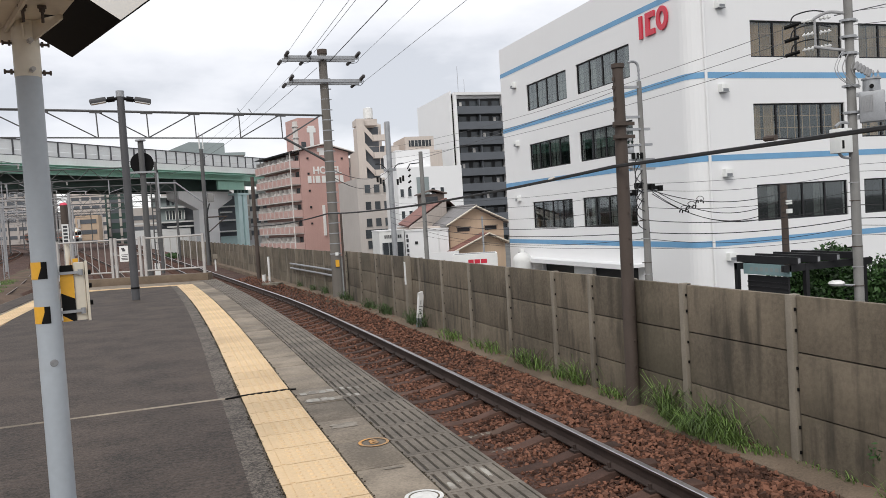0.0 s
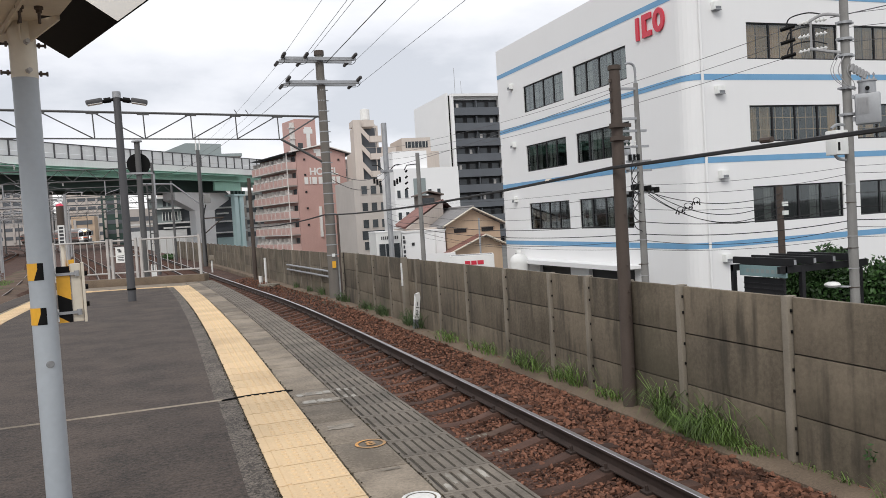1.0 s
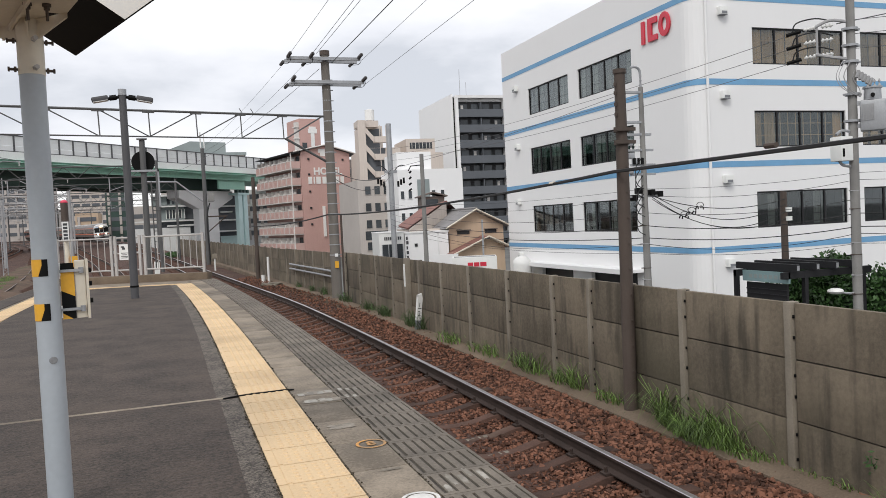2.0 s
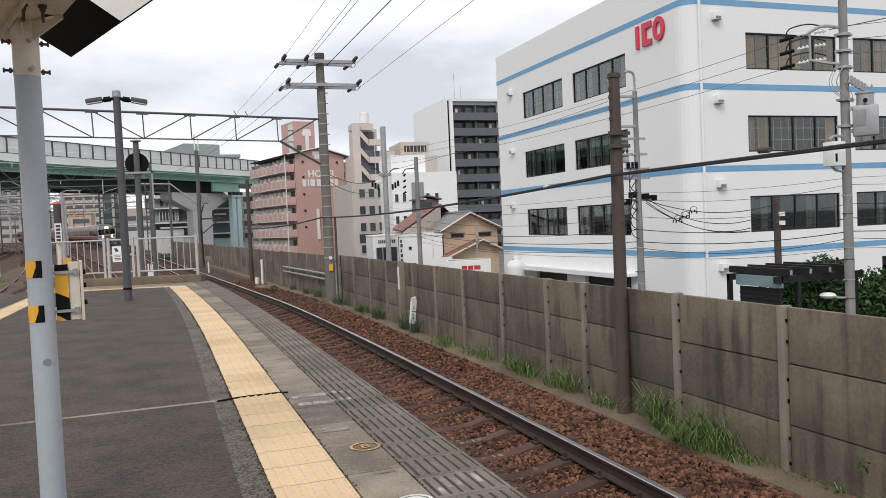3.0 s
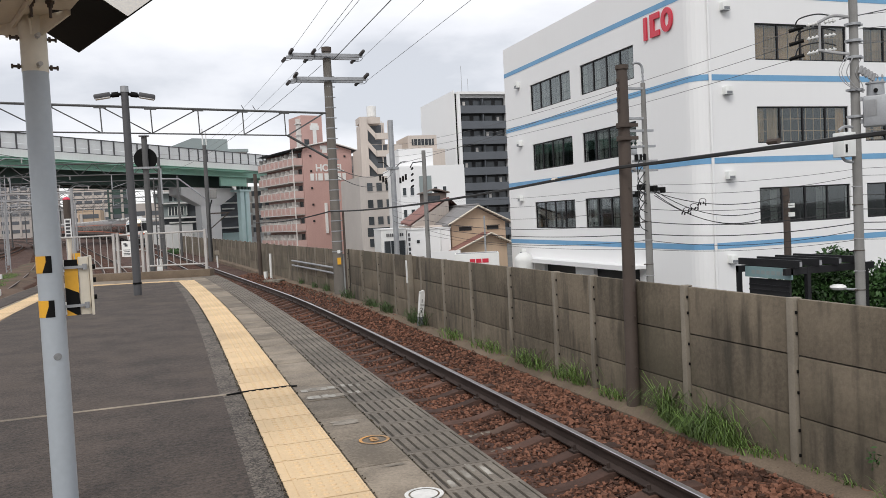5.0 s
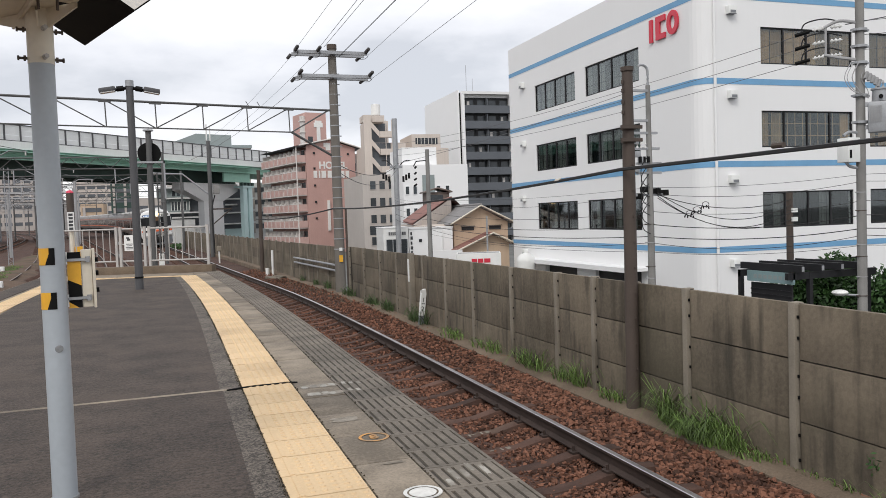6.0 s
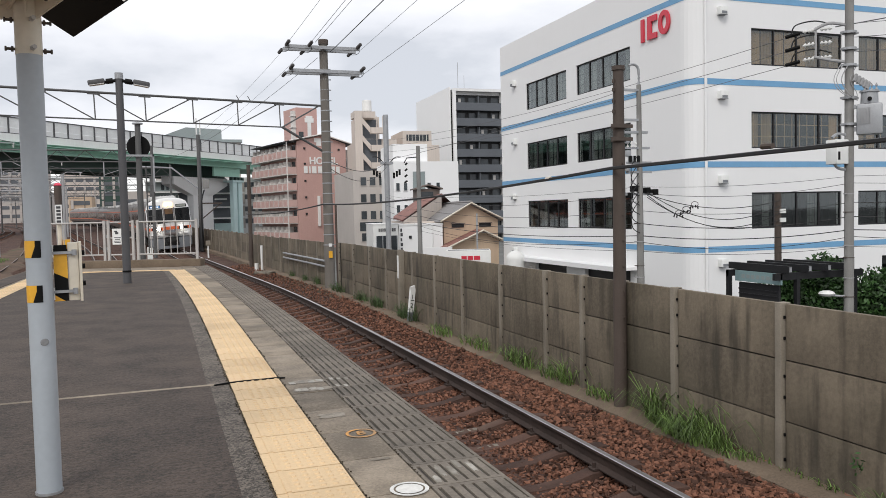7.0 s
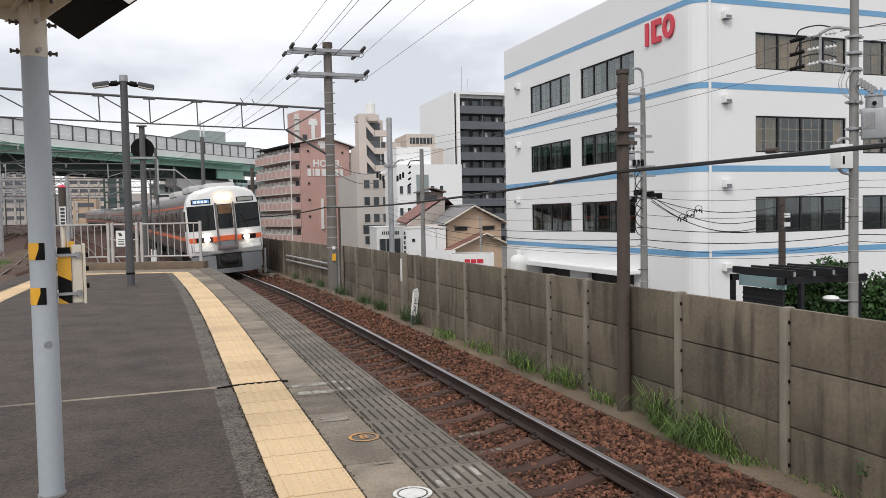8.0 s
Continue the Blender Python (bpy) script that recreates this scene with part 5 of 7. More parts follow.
for z in (2.253, 2.395):
    for a in (-68, 12, 115, 192):
        d = Vector((math.cos(radians(a)), math.sin(radians(a)), 0))
        b = part("bolt", Mesh().cyl(Vector((0, 0, z)) + d * 0.06, Vector((0, 0, z)) + d * 0.105, 0.007, n=8).cyl(Vector((0, 0, z)) + d * 0.068, Vector((0, 0, z)) + d * 0.079, 0.014, n=6).cyl(Vector((0, 0, z)) + d * 0.098, Vector((0, 0, z)) + d * 0.107, 0.012, n=6), FENCE if a == -68 else RUST_STEEL, pole, "rusty clamp bolt")
for z in (1.03, 1.255):
    for a0, a1, m in ((-175, -102, HAZARD), (-102, -72, BLACK)):
        q = Mesh()
        for k in range(6):
            c, d = a0 + (a1 - a0) * k / 6, a0 + (a1 - a0) * (k + 1) / 6
            p = []
            for ang, zz in ((c, -1), (d, -1), (d, 1), (c, 1)):
                w = ang + (14 * zz if (ang == -102) else 0)
                p.append((0.0625 * math.cos(radians(w)), 0.0625 * math.sin(radians(w)), z + 0.043 * zz))
            q.quad(*p)
        part("hazard_band", q, m, pole)
turn = pose(0, 0, 0, rz=17)
# The plate's unseen far part is added to shade the upper pole.
part("head_plate", Mesh().box(-0.9, -0.066, -1.0, 0.36, 2.5, 2.53, turn).box(-0.066, 0.136, -1.0, -0.2, 2.5, 2.53, turn).box(-0.066, 0.06, -0.2, 0.1, 2.5, 2.53, turn), CREAM, pole, "cream head plate, lengthened out of view")
part("head_rib", Mesh().box(-0.075, -0.062, -0.6, 0.36, 2.47, 2.499, turn), CREAM, pole, "cream stiffening rib")
for a, far in ((-44, 0.27), (135, 0.34), (-88, 0.1)):
    m, g = pose(0, 0, 0, rz=a), Mesh()
    for yy in (-0.005, 0.005):
        g.quad(*[m @ Vector(q) for q in ((0.06, yy, 2.4), (far, yy, 2.475), (far, yy, 2.499), (0.06, yy, 2.499))])
    g.quad(*[m @ Vector(q) for q in ((0.06, -0.005, 2.4), (far, -0.005, 2.475), (far, 0.005, 2.475), (0.06, 0.005, 2.4))])
    part("gusset", g, CREAM, pole, "cream gusset")
for x, y in ((0.045, -0.34), (0.125, -0.33), (-0.3, -0.2)):
    part("bolt", Mesh().cyl((x, y, 2.42), (x, y, 2.5), 0.007, n=8).cyl((x, y, 2.47), (x, y, 2.487), 0.014, n=6).cyl((x, y, 2.487), (x, y, 2.499), 0.02, n=12), RUST_STEEL, pole, "brown hanging bolt")
for k in range(5):
    part("vent_slot", Mesh().box(-0.3 + 0.03 * k, -0.288 + 0.03 * k, -0.3, -0.16, 2.498, 2.4995, turn), DARK_POLE, pole)
sa, sx, sy = Vector((-0.4256, 4.894, 2.426)), Vector((0.27, -0.49, 0.07)).normalized(), Vector((-0.105, -0.04, 0.06))
sn = sx.cross(sy).normalized()
sy = sn.cross(sx).normalized()
sign_box = thing("overhead_sign_box", "black and white sign box on the pole head", "sign box", Matrix(((sx.x, sy.x, sn.x, sa.x), (sx.y, sy.y, sn.y, sa.y), (sx.z, sy.z, sn.z, sa.z), (0, 0, 0, 1))))
part("case", Mesh().box(0, 1.8, 0, 0.5, -0.14, 0), BLACK, sign_box, bevel=0.006)
# Glow added to keep this downward-facing white face bright.
part("white_face", Mesh().box(0.63, 1.78, 0.012, 0.49, 0.001, 0.008), SIGN_GLOW, sign_box, "white sign face", bevel=0.003)
alarm = thing("alarm_box", "cream box with yellow and black hazard stripes on the pole", "alarm box", pose(-0.455, 4.5, 1.125, rz=6))
part("box_body", Mesh().box(-0.012, 0.04, -0.04, 0.05, -0.145, 0.155), CREAM, alarm, bevel=0.006)
part("lid", Mesh().box(0.041, 0.055, -0.05, 0.06, -0.15, 0.16), CREAM, alarm, bevel=0.003)
for z in (-0.11, 0.09):
    part("hinge", Mesh().cyl((0.02, -0.052, z), (0.02, -0.052, z + 0.03), 0.012, n=8).box(-0.1, 0.02, -0.06, -0.044, z + 0.008, z + 0.022), GREY_METAL, alarm)
    part("bracket", Mesh().box(-0.11, -0.012, 0.0, 0.03, z, z + 0.03), BLACK, alarm)
face = Mesh().box(-0.078, -0.014, -0.046, -0.041, -0.145, 0.145)
for z in (-0.12, 0.1):
    part("clamp", Mesh().box(-0.115, -0.082, -0.05, 0.0, z, z + 0.035), BLACK, alarm, "black clamp block")
    part("clamp_hook", Mesh().tube([(-0.095, -0.052, z - 0.015), (-0.08, -0.055, z - 0.015), (-0.08, -0.055, z + 0.045), (-0.095, -0.052, z + 0.045)], 0.005, 5), SIGN_WHITE, alarm, "white clamp hook")
part("stripe_board", face, BLACK, alarm, "black backing of hazard board")
part("yellow_stripe", Mesh().quad((-0.078, -0.047, 0.003), (-0.014, -0.047, -0.03), (-0.014, -0.047, 0.096), (-0.078, -0.047, 0.112)), HAZARD, alarm, "yellow hazard stripe")
part("yellow_stripe", Mesh().quad((-0.078, -0.047, -0.145), (-0.03, -0.047, -0.145), (-0.078, -0.047, -0.112)), HAZARD, alarm, "yellow hazard stripe")
for z in (-0.06, 0.03, 0.1):
    part("knob", Mesh().cyl((0.055, 0.0, z), (0.07, 0.0, z), 0.013, n=10), BLACK, alarm)

# ---- double-headed lamp post ----
lamp = thing("platform_lamp", "dark grey double-headed platform lamp post", "lamp post", pose(-0.74, 18.3, 0))
part("post", Mesh().cyl((0, 0, 0), (0, 0, 4.5), 0.086, 0.076, n=16), DARK_POLE, lamp)
part("collar", Mesh().cyl((0, 0, 0.24), (0, 0, 0.28), 0.094, n=16), BLACK, lamp)
part("cap", Mesh().cyl((0, 0, 4.4), (0, 0, 4.53), 0.086, n=16), GREY_METAL, lamp)
for s in (-1, 1):
    a = part("arm", Mesh().cyl((0, 0, 4.38), (s * 0.3, 0, 4.32), 0.035, n=8).cyl((s * 0.12, 0, 4.36), (s * 0.26, 0, 4.34), 0.06, n=10), BLACK, lamp)
    h = part("lamp_head", Mesh().box(-0.17, 0.17, -0.1, 0.1, -0.05, 0.05), DARK_POLE, a, bevel=0.03, at=pose(s * 0.45, 0, 4.32, 0, s * 10, 0))
    part("lens", Mesh().box(-0.15, 0.15, -0.085, 0.085, -0.062, -0.045), SIGN_WHITE, h)

# ---- end of platform fence ----
FX, FY, FA = 0.95, 23.7, 158.5
fence = thing("metal_fence", "grey steel fence with gate across the platform end", "fence", pose(FX, FY, 0, rz=FA))
part("kerb", Mesh().box(-0.15, 4.6, -0.2, 0.2, -0.02, 0.2), KERB, fence, "concrete kerb beam", bevel=0.01)
for x in (0.0, 1.72, 1.86, 2.58, 2.7, 4.3):
    part("post", Mesh().box(x - 0.035, x + 0.035, -0.035, 0.035, 0.2, 1.36), FENCE, fence)
for x0, x1 in ((0.0, 1.72), (1.86, 2.53), (2.7, 4.3)):
    for z in (0.36, 1.3):
        part("rail", Mesh().cyl((x0, 0, z), (x1, 0, z), 0.024, n=8), FENCE, fence)
    n = round((x1 - x0) / 0.19)
    for k in range(1, n):
        if x0 != 1.86 or k in (2,):
            part("baluster", Mesh().cyl((x0 + (x1 - x0) * k / n, 0, 0.36), (x0 + (x1 - x0) * k / n, 0, 1.3), 0.014, n=6), FENCE, fence)
part("gate_rail", Mesh().cyl((1.86, 0, 0.85), (2.58, 0, 0.85), 0.02, n=8), FENCE, fence)
for z in (0.5, 0.85):
    part("latch", Mesh().box(2.56, 2.74, -0.06, 0.0, z, z + 0.08), GREY_METAL, fence)
notice = thing("notice_board", "white notice with dark unreadable lines on the gate", "notice", pose(FX, FY, 0, rz=FA) @ pose(2.3, 0.04, 0.66))
part("board", Mesh().box(-0.15, 0.15, 0, 0.015, 0, 0.46), SIGN_WHITE, notice)
for z, w in ((0.2, 0.1), (0.15, 0.08), (0.1, 0.1), (0.06, 0.09)):
    part("text_bar", Mesh().box(-w, w, 0.0155, 0.018, z - 0.01, z + 0.01), SIGN_INK, notice)
part("emblem", Mesh().box(-0.03, 0.06, 0.0155, 0.018, 0.3, 0.36).box(0.0, 0.09, 0.0155, 0.018, 0.36, 0.4), SIGN_INK, notice)

# ---- floor marks on the platform ----
def ring_mark(x, y, r, material, label, z=0.0035):
    t = thing("floor_mark", label, "floor mark", pose(x, y, 0.001))
    def ann(a, b, h):
        m = Mesh()
        for k in range(32):
            c, d = 2 * math.pi * k / 32, 2 * math.pi * (k + 1) / 32
            m.quad((a * math.cos(c), a * math.sin(c), h), (b * math.cos(c), b * math.sin(c), h), (b * math.cos(d), b * math.sin(d), h), (a * math.cos(d), a * math.sin(d), h))
        return m
    part("ring", ann(r * 0.8, r, z), material, t)
    if material is WHITE_MARK:
        part("disc", ann(0.0, r * 0.7, z), material, t)
    else:
        part("numeral", letters("8", r * 1.25, 0.0012, 0.002, True, material), material, t, at=pose(0, 0, z))


def smear(rg, x, y, w, h, n=22):
    """A worn patch of paint with a ragged edge."""
    m = Mesh()
    p = []
    for k in range(n):
        a = 2 * math.pi * k / n
        s = rg.uniform(0.72, 1.1)
        c, d = math.cos(a), math.sin(a)
        p.append((x + w * s * abs(c) ** 0.6 * (1 if c > 0 else -1), y + h * s * abs(d) ** 0.6 * (1 if d > 0 else -1), 0.0025))
    m.quad(*p)
    return m


ring_mark(1.145, 4.8, 0.098, ORANGE_MARK, "worn orange round floor mark on the platform edge")
ring_mark(1.13, 3.72, 0.1, WHITE_MARK, "white round floor mark on the platform edge")
rg = random.Random(21)
for y, cells in ((6.5, (-0.13, -0.05, 0.03, 0.1)), (6.2, (-0.12, -0.07, 0.0, 0.05))):
    t = thing("floor_stencil", "faded white stencilled marking on platform slabs", "floor mark", pose(1.1, y, 0))
    part("stencil_ground", smear(rg, 0, 0, 0.17, 0.075), WORN_MARK, t)
    for x in cells:
        part("stencil_bar", smear(rg, x, rg.uniform(-0.015, 0.015), 0.03, 0.055).lift(0.001), FADED_MARK, t)
for x, y, h in ((1.308, 3.8, 0.06), (1.368, 3.92, 0.1), (1.428, 3.9, 0.09), (1.488, 4.0, 0.07), (1.548, 3.92, 0.09), (1.368, 6.5, 0.05), (1.308, 6.52, 0.06), (1.428, 6.48, 0.05), (1.308, 6.25, 0.06), (1.368, 6.22, 0.05)):
    single("paint_splash", smear(rg, x, y, 0.017, h), FADED_MARK, "worn splash of white paint on ribbed slab", "paint mark")
for x, y, w, h in ((1.07, 5.32, 0.1, 0.07), (1.12, 4.25, 0.07, 0.02)):
    single("paint_trace", smear(rg, x, y, w, h), WORN_MARK, "pale worn paint trace on paving slab", "paint mark")

# ---- main line pole and gantry ----
def mast(name, label, x, y, z0, z1, r0, r1, material, category="pole"):
    t = thing(name, label, category, pose(x, y, 0))
    part("shaft", Mesh().cyl((0, 0, z0), (0, 0, z1), r0, r1, n=18), material, t)
    return t


def insulator(parent, p, d, material=PORCELAIN, r=0.05, n=3, name="insulator"):
    p, d = Vector(p), Vector(d).normalized()
    m = Mesh().cyl(p, p + d * (n * 0.09), r * 0.35, n=8)
    for k in range(n):
        m.cyl(p + d * (0.02 + 0.09 * k), p + d * (0.06 + 0.09 * k), r, r * 0.7, n=10)
    return part(name, m, material, parent)


line_pole = mast("line_pole", "tall concrete line pole with crossarms and insulators", 5.07, 25.0, -1.3, 6.85, 0.17, 0.13, DARK_CONCRETE)
part("cap", Mesh().cyl((0, 0, 6.8), (0, 0, 6.95), 0.16, n=16), RUST_STEEL, line_pole)
for z, a, b in ((6.66, -1.25, 1.1), (5.92, -1.15, 1.2)):
    part("crossarm", Mesh().box(a, b, -0.26, -0.17, z - 0.05, z + 0.05).box(a, b, 0.17, 0.26, z - 0.05, z + 0.05), GREY_METAL, line_pole, "grey double crossarm")
    part("clamp", Mesh().cyl((0, 0, z - 0.07), (0, 0, z + 0.07), 0.15, n=14), GREY_METAL, line_pole)
for x, z in ((-1.2, 6.7), (-0.5, 6.7), (1.05, 6.7), (-1.1, 5.97), (1.15, 5.97)):
    insulator(line_pole, (x, -0.25, z), (0.1, -1, 0.15), r=0.06, n=4)
    insulator(line_pole, (x - 0.08, 0.25, z - 0.06), (-0.15, 1, -0.15), r=0.055, n=4)
    part("jumper", Mesh().tube(bent([(x, -0.5, z), (x + 0.06, -0.3, z - 0.12), (x + 0.03, 0, z - 0.16), (x - 0.05, 0.4, z - 0.1)]), 0.009, 5), CABLE, line_pole)
for k in range(18):
    z = 0.4 + 0.33 * k
    part("band", Mesh().cyl((0, 0, z), (0, 0, z + 0.03), 0.176 - 0.0025 * k, n=14).box(0.12, 0.21, -0.02, 0.02, z, z + 0.03), GREY_METAL, line_pole)
part("orange_tag", Mesh().box(-0.06, 0.06, -0.212, -0.2, 0.0, 0.22), HAZARD, line_pole, "orange reflective tag")
part("white_tag", Mesh().box(-0.05, 0.05, -0.212, -0.2, 0.36, 0.46), SIGN_WHITE, line_pole)
part("riser_pipe", Mesh().cyl((0.24, -0.05, -1.0), (0.24, -0.05, 1.7), 0.035, n=8), RUST_STEEL, line_pole)
part("junction_box", Mesh().box(0.32, 0.48, -0.1, 0.05, -0.75, -0.5), SIGN_WHITE, line_pole, "white junction box", bevel=0.01)

GA, GB = Vector((4.93, 24.98, 0)), Vector((-11.0, 21.15, 0))
gan = thing("overhead_gantry", "grey steel truss gantry spanning the tracks", "gantry")
gd = (GB - GA).normalized()
zt, zb = 4.86, 4.13
at = lambda s, z: tuple(GA + gd * s + Vector((0, 0, z)))
part("top_chord", Mesh().tube([at(0, zt), at(16.2, zt)], 0.036, 6), POLE_STEEL, gan)
part("bottom_chord", Mesh().tube([at(1.32, zb), at(16.2, zb)], 0.022, 6), POLE_STEEL, gan)
nodes = [1.4 + 1.33 * k for k in range(11)]
for k, s in enumerate(nodes):
    part("vertical", Mesh().tube([at(s, zt), at(s - 0.02, zb)], 0.019, 5), POLE_STEEL, gan)
    part("gusset", Mesh().box(-0.16, 0.16, -0.025, 0.025, -0.06, 0.02, Matrix.Translation(at(s, zt)) @ pose(0, 0, 0, rz=13.5)), POLE_STEEL, gan)
    if k < 10:
        a, b = (s, nodes[k + 1]) if k < 3 else (nodes[k + 1], s)
        part("diagonal", Mesh().tube([at(a, zt), at(b, zb)], 0.018, 5), POLE_STEEL, gan)
part("diagonal", Mesh().tube([at(0.05, zt), at(1.32, zb)], 0.024, 5), POLE_STEEL, gan)
part("brace", Mesh().tube([at(1.32, zb), at(-0.02, 3.42)], 0.04, 6), POLE_STEEL, gan)
part("far_leg", Mesh().cyl((GB.x, GB.y, -1.2), (GB.x, GB.y, 5.2), 0.16, n=12), POLE_C, gan)
for s in (2.3, 2.65):
    part("hanger", Mesh().tube([at(s, zt), at(s + 0.1, zt + 0.16)], 0.012, 5), POLE_STEEL, gan)


def wire(name, label, a, b, sag, r, material=WIRE, n=14, parent=None):
    a, b = Vector(a), Vector(b)
    pts = [a.lerp(b, k / n) - Vector((0, 0, 4 * sag * (k / n) * (1 - k / n))) for k in range(n + 1)]
    m = Mesh().tube(pts, r, 5)
    return part(name, m, material, parent) if parent else single(name, m, material, label, "cable")


for x, z, xn, zn, r in ((3.82, 6.64, 4.21, 6.85, 0.0055), (4.58, 6.74, 4.38, 6.96, 0.007), (4.76, 6.8, 4.78, 7.02, 0.007), (6.21, 6.62, 5.85, 6.82, 0.0055), (6.22, 5.81, 6.0, 5.95, 0.0055)):
    wire("feeder_wire", "thin grey feeder wire along the railway", (x, 24.7, z), (xn, -18, zn), 0.02, r)
    if x < 4.6:
        wire("feeder_wire", "thin grey feeder wire along the railway", (x - 0.07, 25.6, z - 0.1), (x * 0.8 - 1.4, 60, 6.9), 0.4, 0.005)
wire("messenger_wire", "dark heavy feeder wire along the railway", (5.23, 24.7, 6.52), (5.4, -18, 6.71), 0.02, 0.012, CABLE)
wire("messenger_wire", "dark catenary wire over the main track", (4.9, 25.1, 6.4), (0.3, 60, 5.6), 0.5, 0.008)

# brown steel pole in front of the wall
brown = thing("steel_pole", "brown rusted steel pole standing against the wall", "pole", pose(5.08, 7.985, 0, 0, 0.3, 0))
part("shaft", Mesh().cyl((0, 0, -1.25), (0, 0, 2.15), 0.08, 0.072, n=18).cyl((0, 0, 2.15), (0, 0, 3.03), 0.068, 0.062, n=18), RUST_STEEL, brown)
part("cap", Mesh().cyl((0, 0, 3.0), (0, 0, 3.05), 0.076, n=18), RUST_STEEL, brown)
for z in (2.17, 2.32):
    part("clamp", Mesh().cyl((0, 0, z), (0, 0, z + 0.05), 0.09, n=16).box(-0.15, 0.13, -0.1, -0.075, z + 0.005, z + 0.045), RUST_STEEL, brown, "rusty clamp band")
for z in (2.5, 2.62, 2.75, 2.85):
    part("spool", Mesh().cyl((-0.08, -0.02, z), (-0.08, -0.02, z + 0.04), 0.016, n=8), RUST_STEEL, brown)
for k in range(9):
    part("band", Mesh().box(-0.005, 0.012, -0.095, -0.08, -0.5 + 0.3 * k, -0.48 + 0.3 * k), RUST_STEEL, brown)

wire("trunk_cable", "thick black cable slung along the wall", (4.98, -6, 1.9), (4.98, 8.0, 1.86), 0.03, 0.021, CABLE, 16)
wire("trunk_cable", "thick black cable slung along the wall", (4.98, 8.0, 1.86), (4.9, 25.0, 1.72), 0.13, 0.021, CABLE, 20)
wire("trunk_cable", "thick black cable slung along the wall", (4.9, 25.0, 1.72), (3.75, 37.7, 1.5), 0.12, 0.024, CABLE)
single("cable_joint", Mesh().tube([(4.98, 5.4, 1.9), (4.98, 5.53, 1.903)], 0.026, 8), RUST_STEEL, "orange-brown joint sleeve on the black cable", "cable joint")
single("cable_joint", Mesh().tube([(4.98, 9.5, 1.815), (4.98, 9.62, 1.813)], 0.026, 8), CREAM, "tan joint sleeve on the black cable", "cable joint")

# ---- street poles beyond the wall ----
pw = mast("utility_pole", "grey concrete utility pole with brackets and cable clutter", 12.27, 18.25, GROUND_Z, 4.7, 0.13, 0.062, POLE_C)
part("top_hook", Mesh().tube(bent([(0, 0, 4.6), (0, 0, 5.05), (-0.06, 0, 5.2), (-0.2, 0, 5.24), (-0.3, 0, 5.2)]), 0.035, 8), GREY_METAL, pw, "bent steel top bracket")
for z, a, b in ((4.55, -0.55, 0.0), (3.75, -0.5, 0.05), (3.42, -0.5, 0.25), (3.0, -0.55, 0.3), (2.6, -0.4, 0.35), (2.35, -0.4, 0.35), (1.75, -0.55, 0.5)):
    part("bracket", Mesh().box(a, b, -0.05, 0.05, z - 0.03, z + 0.03), GREY_METAL, pw)
for x, z in ((-0.45, 3.2), (-0.4, 2.85), (-0.25, 2.7), (-0.45, 2.45), (-0.2, 1.9), (0.2, 1.85), (0.45, 1.8), (-0.35, 1.72)):
    part("fitting", Mesh().box(x - 0.07, x + 0.07, -0.12, 0.08, z - 0.08, z + 0.08), GREY_METAL if z > 2.3 else BLACK, pw, bevel=0.015)
for x in (-0.4, -0.28, -0.15):
    insulator(pw, (x, -0.05, 3.0), (0, 0, 1), WHITE_INS, 0.035, 2)
    part("cutout", Mesh().cyl((x + 0.05, -0.1, 2.62), (x + 0.05, -0.1, 2.78), 0.045, n=8), BLACK, pw)
for k in range(6):
    z0 = 2.3 - 0.25 * k
    part("drop_cable", Mesh().tube(bent([(-0.1, -0.1, z0 + 0.5), (-0.35, -0.15, z0 + 0.2), (-0.3, -0.1, z0 - 0.2), (-0.08, -0.1, z0 - 0.35)]), 0.012, 5), CABLE, pw)

pe = mast("utility_pole", "concrete utility pole with transformer and insulators", 16.14, 14.95, GROUND_Z, 7.0, 0.125, 0.1, POLE_C)
tank = part("transformer", Mesh().box(-0.28, 0.28, -0.2, 0.2, 3.05, 3.8), GREY_METAL, pe, "pale grey pole transformer", bevel=0.05, at=pose(0.3, -0.32, 0, rz=-47))
part("neck", Mesh().cyl((0, 0, 3.8), (0, 0, 4.08), 0.2, 0.19, n=20).cyl((0, 0, 4.08), (0, 0, 4.12), 0.22, n=20), GREY_METAL, tank)
part("bushing", Mesh().cyl((0.0, -0.2, 3.9), (0.0, -0.26, 3.9), 0.05, n=12), BLACK, tank)
for k in range(9):
    part("cooling_fin", Mesh().box(-0.25 + 0.032 * k, -0.238 + 0.032 * k, -0.225, -0.2, 3.3, 3.7), LATTICE, tank)
for z in (3.15, 3.7):
    part("hanger", Mesh().box(-0.5, -0.28, -0.05, 0.05, z, z + 0.1), GREY_METAL, tank)
for x in (-0.1, 0.05, 0.15):
    insulator(pe, (0.3 + x * 0.68, -0.32 - x * 0.73, 4.12), (0, 0, 1), LATTICE, 0.035, 2)
part("switch_box", Mesh().box(-0.5, -0.12, -0.1, 0.25, 2.35, 2.95), PARAPET, pe, "grey switch box", bevel=0.02)
part("box_label", Mesh().box(-0.46, -0.4, -0.112, -0.1, 2.45, 2.65), BLACK, pe)
for a in ([(0, 0, 3.05), (-0.3, 0.05, 3.1), (-0.5, 0.05, 3.0)], [(0, 0, 2.2), (-0.3, 0.05, 2.25), (-0.45, 0.05, 2.4)]):
    part("box_bracket", Mesh().tube(bent(a), 0.035, 6), GREY_METAL, pe)
